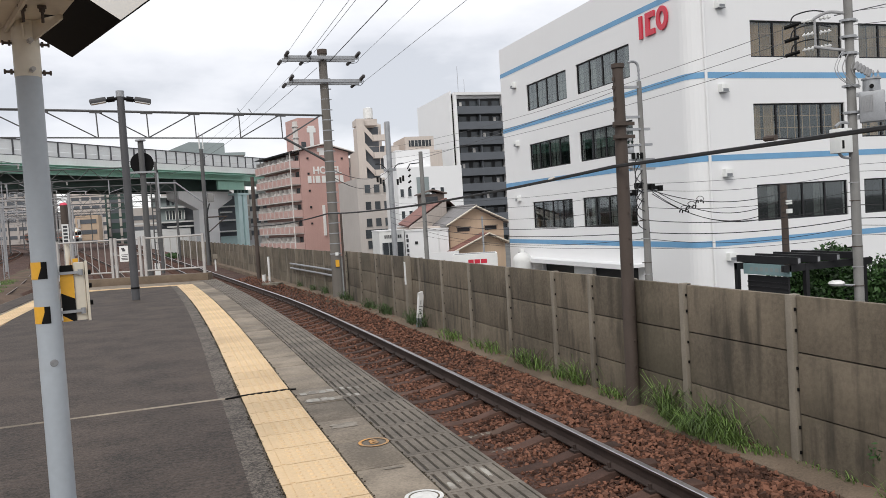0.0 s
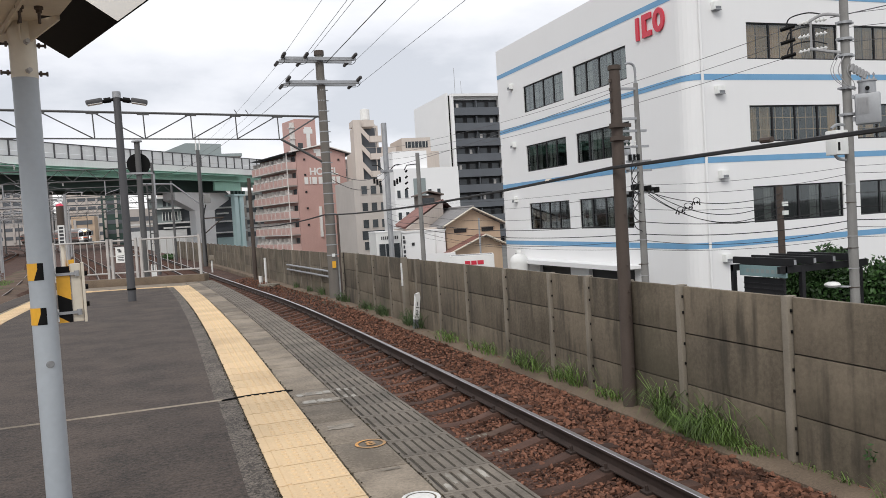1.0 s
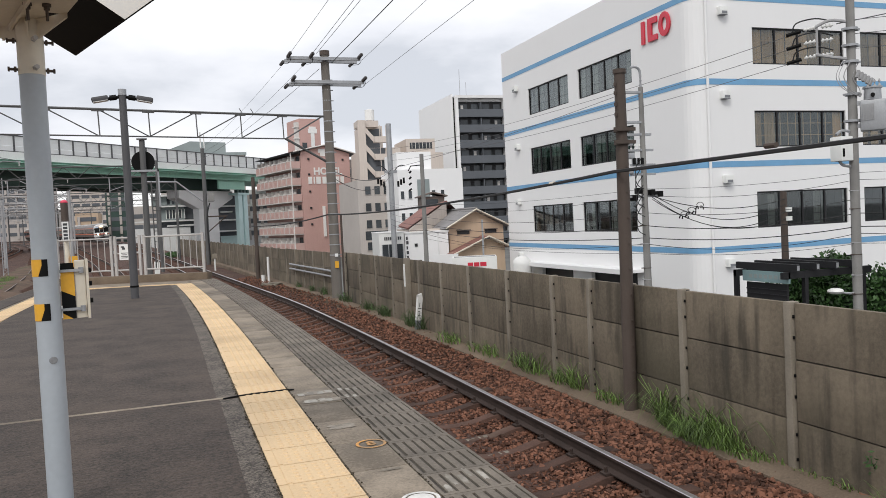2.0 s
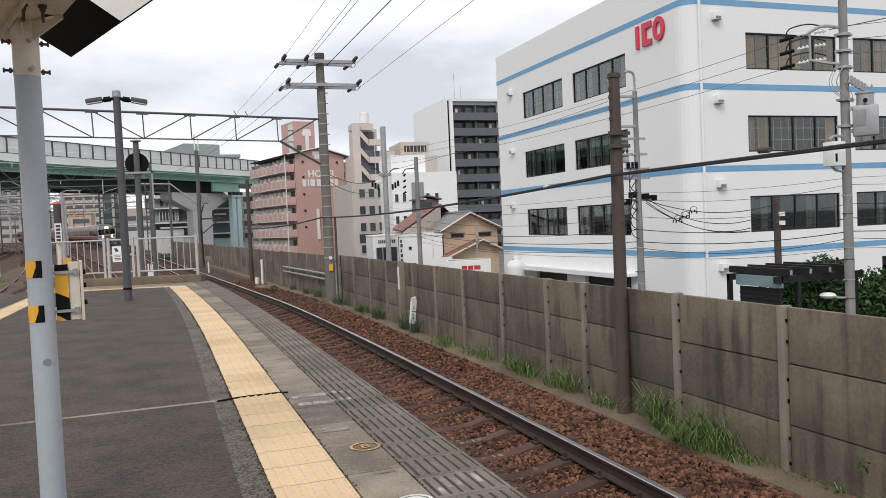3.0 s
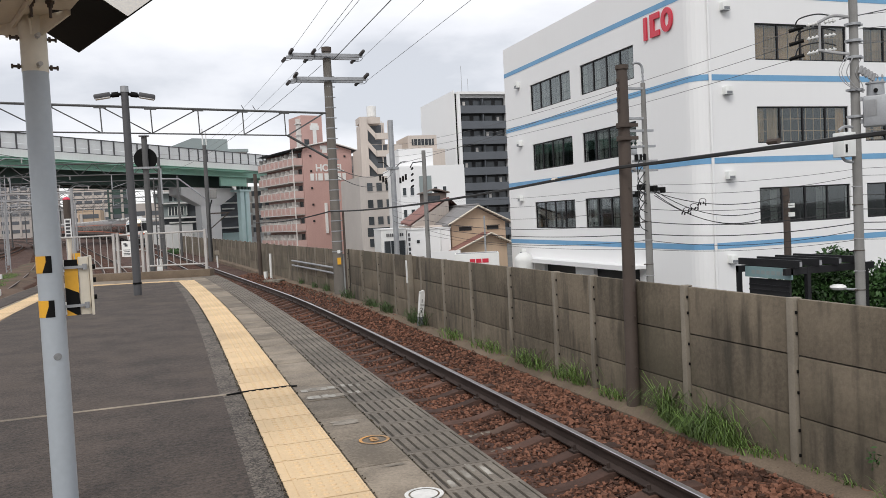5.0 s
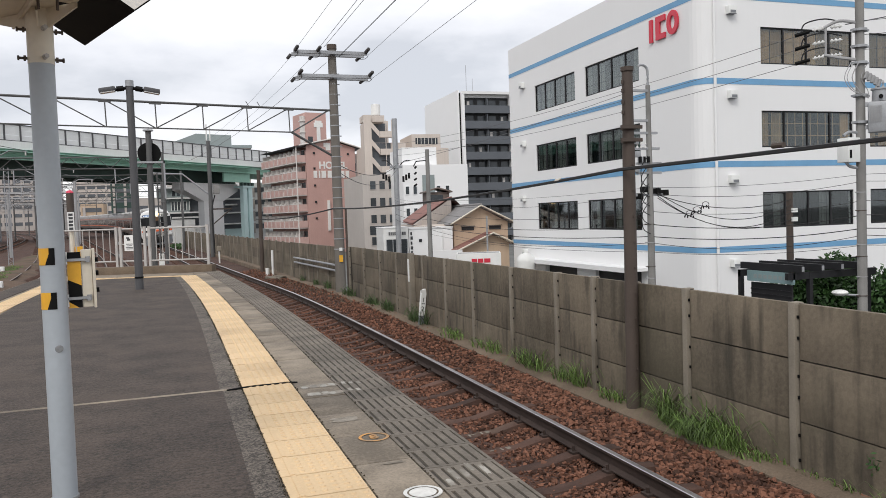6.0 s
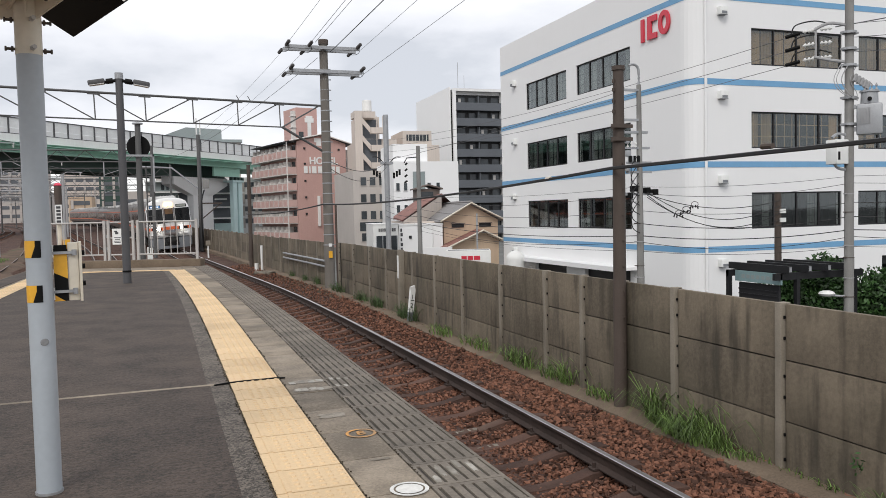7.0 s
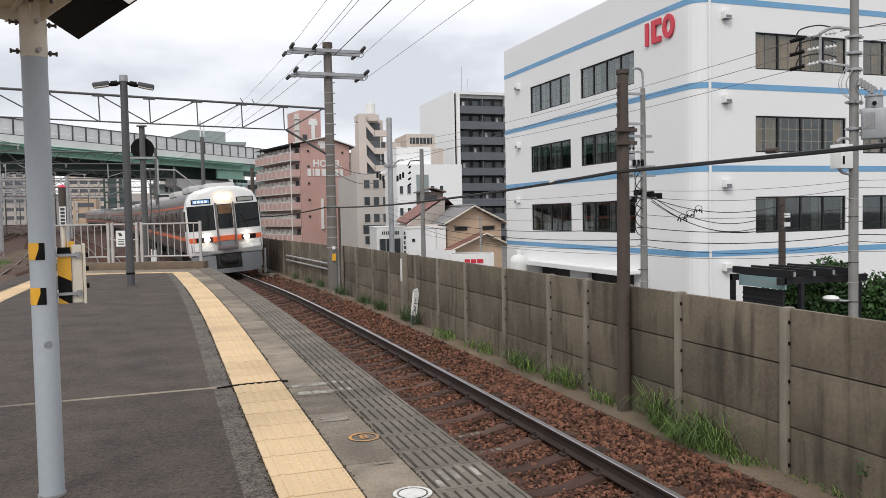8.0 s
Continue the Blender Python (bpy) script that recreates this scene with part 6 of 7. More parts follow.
for z in (4.75, 5.15, 5.55, 3.3, 3.95):
    part("band", Mesh().cyl((0, 0, z), (0, 0, z + 0.06), 0.17, n=14).box(-0.24, 0.24, -0.06, 0.06, z, z + 0.05), GREY_METAL, pe)
part("arm", Mesh().tube(bent([(0, 0, 4.85), (-0.35, 0.28, 4.95), (-0.62, 0.5, 5.05)]), 0.04, 7).tube(bent([(0, 0, 5.75), (-0.35, 0.28, 5.85), (-0.62, 0.5, 5.72)]), 0.04, 7).tube(bent([(-0.58, 0.48, 5.0), (-0.58, 0.48, 5.75)]), 0.03, 6), LATTICE, pe, "pale insulated arm")
for z in (5.02, 5.38, 5.72):
    insulator(pe, (-0.6, 0.5, z), (-0.75, 0.62, -0.12), WHITE_INS, 0.06, 3)
    insulator(pe, (-0.5, 0.42, z), (0.75, -0.55, 0.05), WHITE_INS, 0.055, 3)
    part("sleeve", Mesh().tube([(-0.85, 0.72, z - 0.05), (-1.1, 0.95, z - 0.12)], 0.05, 6), BLACK, pe, "black wire sleeve")
    part("jumper", Mesh().tube(bent([(-1.0, 0.85, z - 0.05), (-0.95, 0.75, z + 0.15), (-0.6, 0.5, z + 0.22), (-0.3, 0.25, z + 0.1)]), 0.018, 5), CABLE, pe)
for k in range(5):
    a = random.uniform(-0.3, 0.3)
    part("drop_lead", Mesh().tube(bent([(-0.1 + a, -0.1, 4.75), (-0.3 + a, -0.1, 4.4), (-0.15 + a, -0.15, 4.1), (0.1, -0.15, 3.9)]), 0.009, 5), LATTICE, pe)
    part("fuse_holder", Mesh().box(-0.03, 0.03, -0.03, 0.03, -0.1, 0.1, pose(0.02 + 0.07 * k, -0.16 - 0.03 * k, 4.45 - 0.05 * k, 0, 30, 10)), LATTICE, pe)
wire("power_wire", "overhead power wire between street poles", (15.9, 15.15, 5.75), (22.0, 10.5, 6.9), 0.1, 0.013)
for z in (5.0, 5.36, 5.7):
    wire("power_wire", "overhead power wire between street poles", (15.05, 15.9, z - 0.12), (13.1, 46.1, z + 0.1), 0.35, 0.0075)
    wire("power_wire", "overhead power wire between street poles", (16.2, 14.9, z + 0.1), (26.0, 7.0, z + 0.7), 0.2, 0.0075)

rg = random.Random(17)
for k in range(7):
    for p, r in ((pe, 0.132), (pw, 0.126)):
        z = -1.7 + 0.55 * k + rg.uniform(-0.2, 0.2)
        part("strap", Mesh().cyl((0, 0, z), (0, 0, z + 0.02), r - 0.003 * k - (0.004 * k if p is pw else 0), n=14).box(-0.17, -0.1, -0.03, 0.03, z, z + 0.025), RUST_STEEL if k % 2 else LATTICE, p)
ps = mast("utility_pole", "short brown utility pole with wound cables", 16.34, 17.56, GROUND_Z, 1.72, 0.11, 0.09, RUST_STEEL)
for z in (0.95, 1.2):
    part("clamp", Mesh().box(-0.02, 0.16, -0.14, -0.06, z - 0.06, z + 0.06), PARAPET, ps)
p690 = mast("utility_pole", "tall grey steel utility pole by the houses", 13.05, 46.2, GROUND_Z, 7.35, 0.165, 0.16, GREY_METAL)
for s in (-1, 1):
    part("arm", Mesh().tube(bent([(0, 0, 4.2), (s * 0.5, 0, 4.75), (s * 0.9, 0, 4.8)]), 0.03, 6), CABLE, p690)
    for k in range(3):
        part("cutout", Mesh().cyl((s * (0.45 + 0.18 * k), 0, 3.5 + 0.1 * k), (s * (0.45 + 0.18 * k), 0, 3.85 + 0.1 * k), 0.07, n=8), BLACK, p690)
part("equipment", Mesh().box(-0.35, 0.35, -0.2, 0.2, 4.35, 4.5), GREY_METAL, p690)
p745 = mast("utility_pole", "thin grey utility pole beside the old house", 12.4, 38.0, GROUND_Z, 4.75, 0.13, 0.1, POLE_C)
part("side_arm", Mesh().tube([(0, 0, 4.2), (-0.6, 0, 4.15), (-0.75, 0, 3.9)], 0.03, 6), CABLE, p745)
for k in range(4):
    part("cutout", Mesh().cyl((-0.75 + 0.02 * k, 0, 2.9 + 0.3 * k), (-0.6, 0, 3.0 + 0.3 * k), 0.05, n=8), BLACK, p745)
p850 = mast("utility_pole", "slim pale service pole before the house", 17.6, 43.0, GROUND_Z, 1.25, 0.06, 0.05, GREY_METAL)
wire("power_wire", "overhead power wire between street poles", (13.05, 46.2, 4.6), (19.5, 30, 6.6), 0.2, 0.012)
for k, (z, s) in enumerate(((1.95, 0.1), (1.78, 0.2), (1.3, 0.18), (0.95, 0.2), (0.62, 0.16), (0.45, 0.25), (0.2, 0.14))):
    r = (0.005, 0.006, 0.007, 0.011, 0.012, 0.008, 0.006)[k]
    wire("street_cable", "black street cable between utility poles", (12.27, 18.2, z), (16.14, 14.9, z + 0.1), s, r, CABLE)
    wire("street_cable", "black street cable between utility poles", (12.27, 18.3, z), (12.4, 38.0, z + 0.25), s * 1.6, r, CABLE)
    wire("street_cable", "black street cable between utility poles", (16.14, 14.9, z + 0.1), (24, 8.0, z + 0.4), s, r, CABLE)
    if k < 5:
        wire("street_cable", "black street cable between utility poles", (12.4, 38.0, z + 0.25), (12.9, 46.1, z + 0.6), 0.15, r, CABLE)
for k, (z0, z1, s) in enumerate(((1.8, 1.35, 0.55), (1.72, 1.15, 0.62), (1.66, 0.95, 0.5), (1.75, 1.5, 0.3))):
    wire("service_drop", "drooping black service cable", (12.4, 18.1, z0), (16.3, 17.45, z1), s, 0.011, CABLE)
rg = random.Random(33)
for x, y, z in ((13.3, 17.95, 1.22), (13.75, 17.85, 1.45), (13.5, 17.9, 1.32)):
    coil = thing("cable_coil", "coiled black cable slack on the street wires", "cable coil", pose(x, y, z, rz=rg.uniform(-40, 40)))
    part("coil", Mesh().tube([(0.13 * math.cos(k * 0.6) + 0.004 * k, 0.003 * k, 0.07 * math.sin(k * 0.6)) for k in range(22)], 0.007, 5), CABLE, coil)
    for k in range(4):
        p = Vector((-0.17 + 0.1 * k, 0, -0.12 + rg.uniform(-0.03, 0.03)))
        part("splice", Mesh().cyl(p, p + Vector((rg.uniform(-0.05, 0.05), 0, 0.07)), 0.018, n=7), BLACK, coil)
wire("service_drop", "drooping black service cable", (5.0, 25.0, 3.0), (13.0, 46.0, 4.2), 0.7, 0.012, CABLE)
wire("service_drop", "drooping black service cable", (5.0, 25.0, 3.2), (13.0, 46.0, 4.5), 0.5, 0.014, CABLE)

# pergola with shrubs beside the office
perg = thing("pergola", "dark steel pergola with a faded teal sign", "pergola", pose(14.5, 15.3, 0))
for k in range(4):
    r = part("rafter", Mesh().box(0.62 * k, 0.62 * k + 0.09, -0.08, 2.1, -0.32, -0.14), FRAME, perg, "dark deep rafter")
    part("end_plate", Mesh().box(0.62 * k + 0.01, 0.62 * k + 0.08, -0.095, -0.082, -0.29, -0.17), GREY_METAL, r)
for y in (0.1, 1.8):
    part("beam", Mesh().box(-0.25, 2.6, y, y + 0.1, -0.5, -0.33), FRAME, perg, "dark cross beam")
for x, y in ((0.42, 0.1), (2.3, 0.1), (-0.25, 1.8), (2.3, 1.8)):
    part("post", Mesh().box(x, x + 0.11, y - 0.005, y + 0.105, GROUND_Z, -0.34), FRAME, perg)
sgn = part("sign_board", Mesh().box(-0.08, -0.03, 0.1, 1.75, -0.62, -0.34), TEAL, perg, "faded teal sign board")
for k in range(7):
    part("text_bar", Mesh().box(-0.083, -0.08, 0.3 + 0.18 * k, 0.42 + 0.18 * k, -0.53, -0.43), GREEN_ROOF, sgn)
part("back_panel", Mesh().box(0.05, 0.1, 0.3, 1.75, GROUND_Z, -0.66), DARK_RECESS, perg, "dark lattice panel")
for k in range(6):
    part("panel_slat", Mesh().box(0.03, 0.05, 0.3, 1.75, -1.5 + 0.13 * k, -1.46 + 0.13 * k), FRAME, perg)
awn = single("awning", Mesh().box(17.6, 19.5, 13.2, 15.0, 0.2, 0.42), BLACK, "black flat awning beyond the pole", "awning")
lampw = thing("street_light", "white street lamp head on a short arm", "street lamp", pose(15.85, 15.05, -0.95))
part("head", Mesh().ball((-0.22, 0.1, 0.08), 0.2, 12, 6, 0.4), SIGN_WHITE, lampw)
part("arm", Mesh().tube(bent([(0.28, -0.1, 0.0), (0.0, 0, 0.02), (-0.2, 0.1, 0.06)]), 0.03, 6), GREY_METAL, lampw)


def foliage(name, label, boxes, count, size, material, seed, category="shrub"):
    rg = np.random.default_rng(seed)
    m = Mesh()
    tot = sum(b[6] for b in boxes)
    for cx, cy, cz, rx, ry, rz, wgt in boxes:
        for _ in range(int(count * wgt / tot)):
            d = rg.normal(size=3)
            d /= np.linalg.norm(d)
            p = np.array((cx, cy, cz)) + d * np.array((rx, ry, rz)) * rg.uniform(0.55, 1.08)
            u = rg.normal(size=3)
            u /= np.linalg.norm(u)
            w = np.cross(u, rg.normal(size=3))
            w /= np.linalg.norm(w)
            s = size * rg.uniform(0.6, 1.4)
            m.quad(p - u * s, p + w * s * 0.45, p + u * s, p - w * s * 0.45)
    me = bpy.data.meshes.new(name)
    me.from_pydata([tuple(map(float, q)) for q in m.v], [], m.f)
    me.materials.append(material)
    return tagged(new(name, me), label, category, kind="stuff")


clumps = [(16.6 + 0.55 * k, 16.9 - 0.5 * k + 0.4 * math.sin(k * 2.1), -0.95 + 0.25 * math.sin(k * 1.7), 0.6, 0.6, 0.7, 1) for k in range(10)] + [(15.9 + 0.62 * k, 17.4 - 0.6 * k, -1.6, 0.7, 0.7, 0.9, 2.0) for k in range(9)] + [(18.2, 14.5, -0.6, 0.8, 0.7, 0.7, 1), (19.2, 13.6, -0.4, 0.8, 0.7, 0.8, 1)]
foliage("shrubs", "dark green leafy shrubs behind the pergola", clumps, 34000, 0.075, LEAF, 4)


def grass(name, label, tufts, seed, material=GRASS):
    """Tufts of bent blades: (x, y, z, radius, height, blades)."""
    rg = np.random.default_rng(seed)
    m = Mesh()
    for x, y, z, r, h, n in tufts:
        for _ in range(n):
            a, q = rg.uniform(0, 6.28), r * rg.uniform(0, 1) ** 0.6
            bx, by = x + 0.45 * q * math.cos(a), y + q * math.sin(a)
            if bx > 5.16 and by < 24:
                bx = 5.16 - rg.uniform(0, 0.1)
            lean, ang, hh = rg.uniform(0.15, 1.5), rg.uniform(1.2, 5.1), h * rg.uniform(0.3, 1.0)
            dx, dy = math.cos(ang) * lean * hh, math.sin(ang) * lean * hh
            w = rg.uniform(0.003, 0.0085)
            sx, sy = -math.sin(ang) * w, math.cos(ang) * w
            p = [(bx, by, z), (bx + dx * 0.3, by + dy * 0.3, z + hh * 0.55), (bx + dx * 0.7, by + dy * 0.7, z + hh * 0.85), (bx + dx * 1.15, by + dy * 1.15, z + hh * max(0.12, 0.98 - 0.5 * lean))]
            for i, (c, d) in enumerate(zip(p, p[1:])):
                u, v = 1 - 0.25 * i, 1 - 0.25 * (i + 1) - (0.2 if i == 2 else 0)
                m.quad((c[0] - sx * u, c[1] - sy * u, c[2]), (c[0] + sx * u, c[1] + sy * u, c[2]), (d[0] + sx * v, d[1] + sy * v, d[2]), (d[0] - sx * v, d[1] - sy * v, d[2]))
    me = bpy.data.meshes.new(name)
    me.from_pydata(m.v, [], m.f)
    me.materials.append(material)
    return tagged(new(name, me), label, "grass", kind="stuff")


tufts = [(5.08, 7.3, -0.97, 0.16, 0.55, 110), (5.05, 7.12, -0.97, 0.2, 0.3, 90), (5.0, 6.8, -0.97, 0.32, 0.22, 260), (4.98, 6.5, -0.97, 0.32, 0.26, 300), (5.08, 6.55, -0.97, 0.14, 0.5, 80), (5.05, 6.2, -0.97, 0.18, 0.46, 70), (5.03, 6.0, -0.97, 0.28, 0.14, 120), (5.1, 5.7, -0.97, 0.15, 0.1, 24), (5.08, 8.45, -0.97, 0.28, 0.2, 90), (5.08, 9.3, -0.97, 0.16, 0.45, 60), (5.08, 9.75, -0.97, 0.26, 0.3, 80), (5.08, 10.6, -0.97, 0.3, 0.4, 80), (5.08, 11.1, -0.97, 0.2, 0.34, 50), (5.08, 12.3, -0.97, 0.34, 0.3, 60), (5.08, 12.9, -0.97, 0.3, 0.2, 40), (5.05, 14.2, -0.97, 0.5, 0.22, 120), (5.12, 4.9, -0.97, 0.14, 0.1, 30), (5.12, 5.3, -0.97, 0.16, 0.08, 16), (5.08, 4.3, -0.97, 0.25, 0.22, 90)]
grass("grass_tufts", "green grass tufts at the foot of the wall", tufts, 8)
rg = random.Random(41)
patches = [(y, h) for y, h in ((16.2, 0.45), (16.7, 0.5), (17.0, 0.3), (18.9, 0.4), (19.3, 0.3), (20.6, 0.35), (21.1, 0.22), (23.4, 0.4), (23.9, 0.3), (26.5, 0.35), (28.2, 0.25), (30.5, 0.3))]
grass("weeds", "dark weeds along the foot of the concrete wall", [(wall_x(y) - 0.12, y + rg.uniform(-0.1, 0.1), -0.97, 0.3, h, 60) for y, h in patches], 9, MOSS)
grass("bank_grass", "green grass beside the left-hand track", [(-7.5 - 0.06 * k - 0.35 * (k % 4), 38 + 0.62 * k, -0.95, 0.6, 0.22, 110) for k in range(26)], 10)
foliage("wall_weed", "small leafy weed rooted in the wall foot", [(5.08, 4.62, -0.66, 0.03, 0.06, 0.1, 1), (5.08, 4.5, -1.0, 0.05, 0.14, 0.05, 2)], 90, 0.022, LEAF, 12, "weed")
foliage("trackside_bush", "green bushes beside the curved track", [(0.3, 80, -0.75, 0.7, 3.0, 0.25, 1)], 700, 0.1, LEAF, 13)

# half-kilometre post
km = thing("kilometre_post", "leaning white track distance post with dark foot", "track post", pose(5.03, 16.25, -0.95, 0, 7, 8))
part("foot", Mesh().box(-0.056, 0.056, -0.04, 0.04, -0.1, 0.17), TRAIN_GREY, km, "dark painted foot")
top = Mesh().box(-0.056, 0.056, -0.04, 0.04, 0.172, 0.66)
top.quad((-0.056, -0.04, 0.66), (0.056, -0.04, 0.66), (0.03, -0.04, 0.76), (-0.056, -0.04, 0.72)).quad((-0.056, 0.04, 0.66), (0.056, 0.04, 0.66), (0.03, 0.04, 0.76), (-0.056, 0.04, 0.72)).quad((-0.056, -0.04, 0.72), (0.03, -0.04, 0.76), (0.03, 0.04, 0.76), (-0.056, 0.04, 0.72)).quad((0.03, -0.04, 0.76), (0.056, -0.04, 0.66), (0.056, 0.04, 0.66), (0.03, 0.04, 0.76))
part("post_body", top, SIGN_WHITE, km)
for txt, z, s in (("1", 0.47, 0.13), ("2", 0.27, 0.15)):
    me = letters(txt, s, 0.002, 0.0, False, SIGN_INK)
    part("numeral", me, SIGN_INK, km, "dark painted numeral", at=pose(-0.3 * s, -0.043, z, 90, 0, 0))
part("fraction_bar", Mesh().box(-0.04, 0.04, -0.045, -0.041, 0.425, 0.44), SIGN_INK, km)

# white gate posts in the wall gap, small trackside posts
gp = thing("wall_gate_post", "pale concrete gate post in the panel wall", "post", pose(5.12, 17.15, 0))
part("post", Mesh().box(-0.06, 0.06, -0.09, 0.09, -1.2, 0.55), POST_C, gp, bevel=0.012)
part("white_plate", Mesh().box(-0.075, -0.062, -0.05, 0.05, -0.1, 0.42), SIGN_WHITE, gp)
m450 = mast("steel_pole", "dark grey steel pole beside the far wall", 3.95, 37.9, -1.3, 3.8, 0.1, 0.085, RUST_STEEL)
for x, y, z1 in ((4.12, 35.2, 0.1),):
    t = thing("marker_post", "slim white marker post by the wall", "post", pose(x, y, 0))
    part("post", Mesh().cyl((0, 0, -1.2), (0, 0, z1), 0.055, n=10), SIGN_WHITE, t)
stump = thing("marker_stump", "short white marker stump in the ballast", "post", pose(3.95, 35.8, 0))
part("post", Mesh().cyl((0, 0, -1.2), (0, 0, -0.72), 0.09, n=12), SIGN_WHITE, stump)
trough = thing("concrete_trough", "broken concrete cable trough by the wall", "trough", pose(4.05, 33.4, -1.06, rz=20))
part("trough_block", Mesh().box(-0.2, 0.25, -0.6, 0.7, 0, 0.1).box(-0.12, 0.1, -0.7, 0.1, 0.1, 0.15), POST_C, trough, bevel=0.02)
boxw = thing("relay_box", "white trackside relay box on a stem", "relay box", pose(2.65, 50.0, -1.1))
part("box", Mesh().box(-0.14, 0.14, -0.1, 0.1, 0.75, 1.05), POST_C, boxw, bevel=0.02)
part("stem", Mesh().cyl((0, 0, 0), (0, 0, 0.75), 0.05, n=8), SIGN_WHITE, boxw)

# ---- masts and gantries of the yard ----
def yard_gantry(y, x0, x1, z, depth=0.7, steel=POLE_STEEL):
    t = thing("overhead_gantry", "grey lattice gantry over the yard tracks", "gantry", group="yard gantries")
    b = rail_z(y) - 0.2
    for x in (x0, x1):
        if x == x1:
            part("leg", Mesh().cyl((x, y, b), (x, y, z + depth + 0.3), 0.11, 0.09, n=10), steel, t)
            continue
        part("leg", Mesh().tube([(x - 0.2, y, b), (x - 0.2, y, z + depth)], 0.05, 5).tube([(x + 0.2, y, b), (x + 0.2, y, z + depth)], 0.05, 5), steel, t)
        lat = Mesh()
        q = b
        while q < z:
            lat.tube([(x - 0.2, y, q), (x + 0.2, y, q + 0.45)], 0.025, 4)
            q += 0.45
        part("lacing", lat, steel, t)
    for q in (z, z + depth):
        part("chord", Mesh().tube([(x0, y, q), (x1, y, q)], 0.04, 5), steel, t)
    n = max(4, round((x1 - x0) / 1.5))
    for k in range(n):
        a, c = x0 + (x1 - x0) * k / n, x0 + (x1 - x0) * (k + 1) / n
        part("lacing", Mesh().tube([(a, y, z), ((a + c) / 2, y, z + depth), (c, y, z)], 0.022, 4), steel, t)
    for k in range(3):
        x = x0 + (x1 - x0) * (k + 0.5) / 3
        part("drop_arm", Mesh().tube([(x, y, z), (x, y, z - 0.9)], 0.035, 5).tube([(x, y, z - 0.8), (x + 0.9, y, z - 0.5)], 0.02, 4), GREY_METAL, t)


for y, x0, x1, z in ((52, -17, -0.4, 4.9), (72, -24, 0.9, 5.0), (96, -30, -1.0, 5.2), (122, -40, -3.0, 5.6), (150, -52, -6.6, 5.9), (178, -62, -11, 6.2), (205, -70, -17, 6.5)):
    yard_gantry(y, x0, x1, z)
for y, x0, x1, z, d in ((62, -22, -6.5, 3.9, 0.5), (84, -27, -9.0, 4.3, 0.6), (108, -36, -11, 4.4, 0.8), (135, -48, -15, 4.6, 0.9), (160, -58, -19, 5.0, 1.0), (190, -66, -24, 5.4, 1.0)):
    yard_gantry(y, x0, x1, z, d, LATTICE)
for k in range(5):
    x = 0.3 - 4.3 * k
    wire("catenary_wire", "thin catenary wire over the yard tracks", (x - 4 - 1.5 * k, 72, 5.2), (x - 13 - 3 * k, 150, 6.2), 0.5, 0.012)
for k in range(8):
    x = -8 - 3.1 * k
    wire("catenary_wire", "thin catenary wire over the yard tracks", (x, 52, 5.0 + 0.15 * (k % 3)), (x - 14 - 1.2 * k, 135, 5.6 + 0.2 * (k % 2)), 0.4, 0.014, CABLE)
m360 = mast("catenary_mast", "steel catenary mast with transformer and bracket", 2.75, 60.0, -1.2, 7.4, 0.17, 0.13, POLE_STEEL)
part("bracket_arm", Mesh().tube([(0, 0, 3.4), (-1.9, 0, 5.0), (-4.2, 0, 5.1)], 0.06, 6), GREY_METAL, m360)
part("transformer", Mesh().box(0.2, 0.65, -0.25, 0.25, 3.5, 4.15), POLE_C, m360, bevel=0.05)
part("shelf", Mesh().box(0, 1.5, -0.1, 0.1, 2.35, 2.45).tube([(0, 0, 1.2), (1.4, 0, 2.35)], 0.04, 5), RUST_STEEL, m360)
part("riser", Mesh().tube(bent([(0.3, 0, 3.4), (0.05, -0.2, 2.2), (0.1, -0.2, -0.8)]), 0.05, 6), CABLE, m360)
part("antenna", Mesh().cyl((-0.1, 0, 7.4), (-0.1, 0, 8.6), 0.05, n=6).cyl((0.15, 0, 7.4), (0.15, 0, 8.4), 0.04, n=6), SIGN_WHITE, m360)
disc = thing("disc_signal", "round dark signal board seen from behind on a pole", "signal", pose(-0.58, 26.0, 0))
part("post", Mesh().cyl((0, 0, -1.2), (0, 0, 4.35), 0.1, 0.085, n=14), POLE_STEEL, disc)
part("finial", Mesh().cyl((0, 0, 4.3), (0, 0, 4.34), 0.16, n=12), GREY_METAL, disc)
part("board", Mesh().cyl((0, 0.11, 3.62), (0, 0.16, 3.62), 0.345, n=28), BLACK, disc, "dark round board")
part("bracket", Mesh().box(-0.45, 0.45, -0.15, -0.11, 3.3, 3.36).box(-0.45, -0.4, -0.15, -0.11, 2.2, 3.36).box(0.4, 0.45, -0.15, -0.11, 2.2, 3.36), GREY_METAL, disc)
part("cabinet", Mesh().box(0.14, 0.3, -0.1, 0.1, -0.1, 0.5), PARAPET, disc)
part("ladder", Mesh().tube([(0.2, -0.1, 0.3), (0.2, -0.1, 3.0)], 0.02, 4).tube([(0.42, -0.1, 0.3), (0.42, -0.1, 3.0)], 0.016, 4), POLE_STEEL, disc)
for k in range(8):
    part("rung", Mesh().tube([(0.2, -0.1, 0.5 + 0.32 * k), (0.42, -0.1, 0.5 + 0.32 * k)], 0.012, 4), POLE_STEEL, disc)
warn = thing("warning_lamp", "dark lamp pole with red cap and white sign strip", "signal", pose(-4.95, 44.7, 0))
part("post", Mesh().cyl((0, 0, -1.2), (0, 0, 1.4), 0.12, n=12), CREAM, warn)
part("lamp_body", Mesh().cyl((0, 0, 1.3), (0, 0, 3.2), 0.18, n=16), RUST_STEEL, warn)
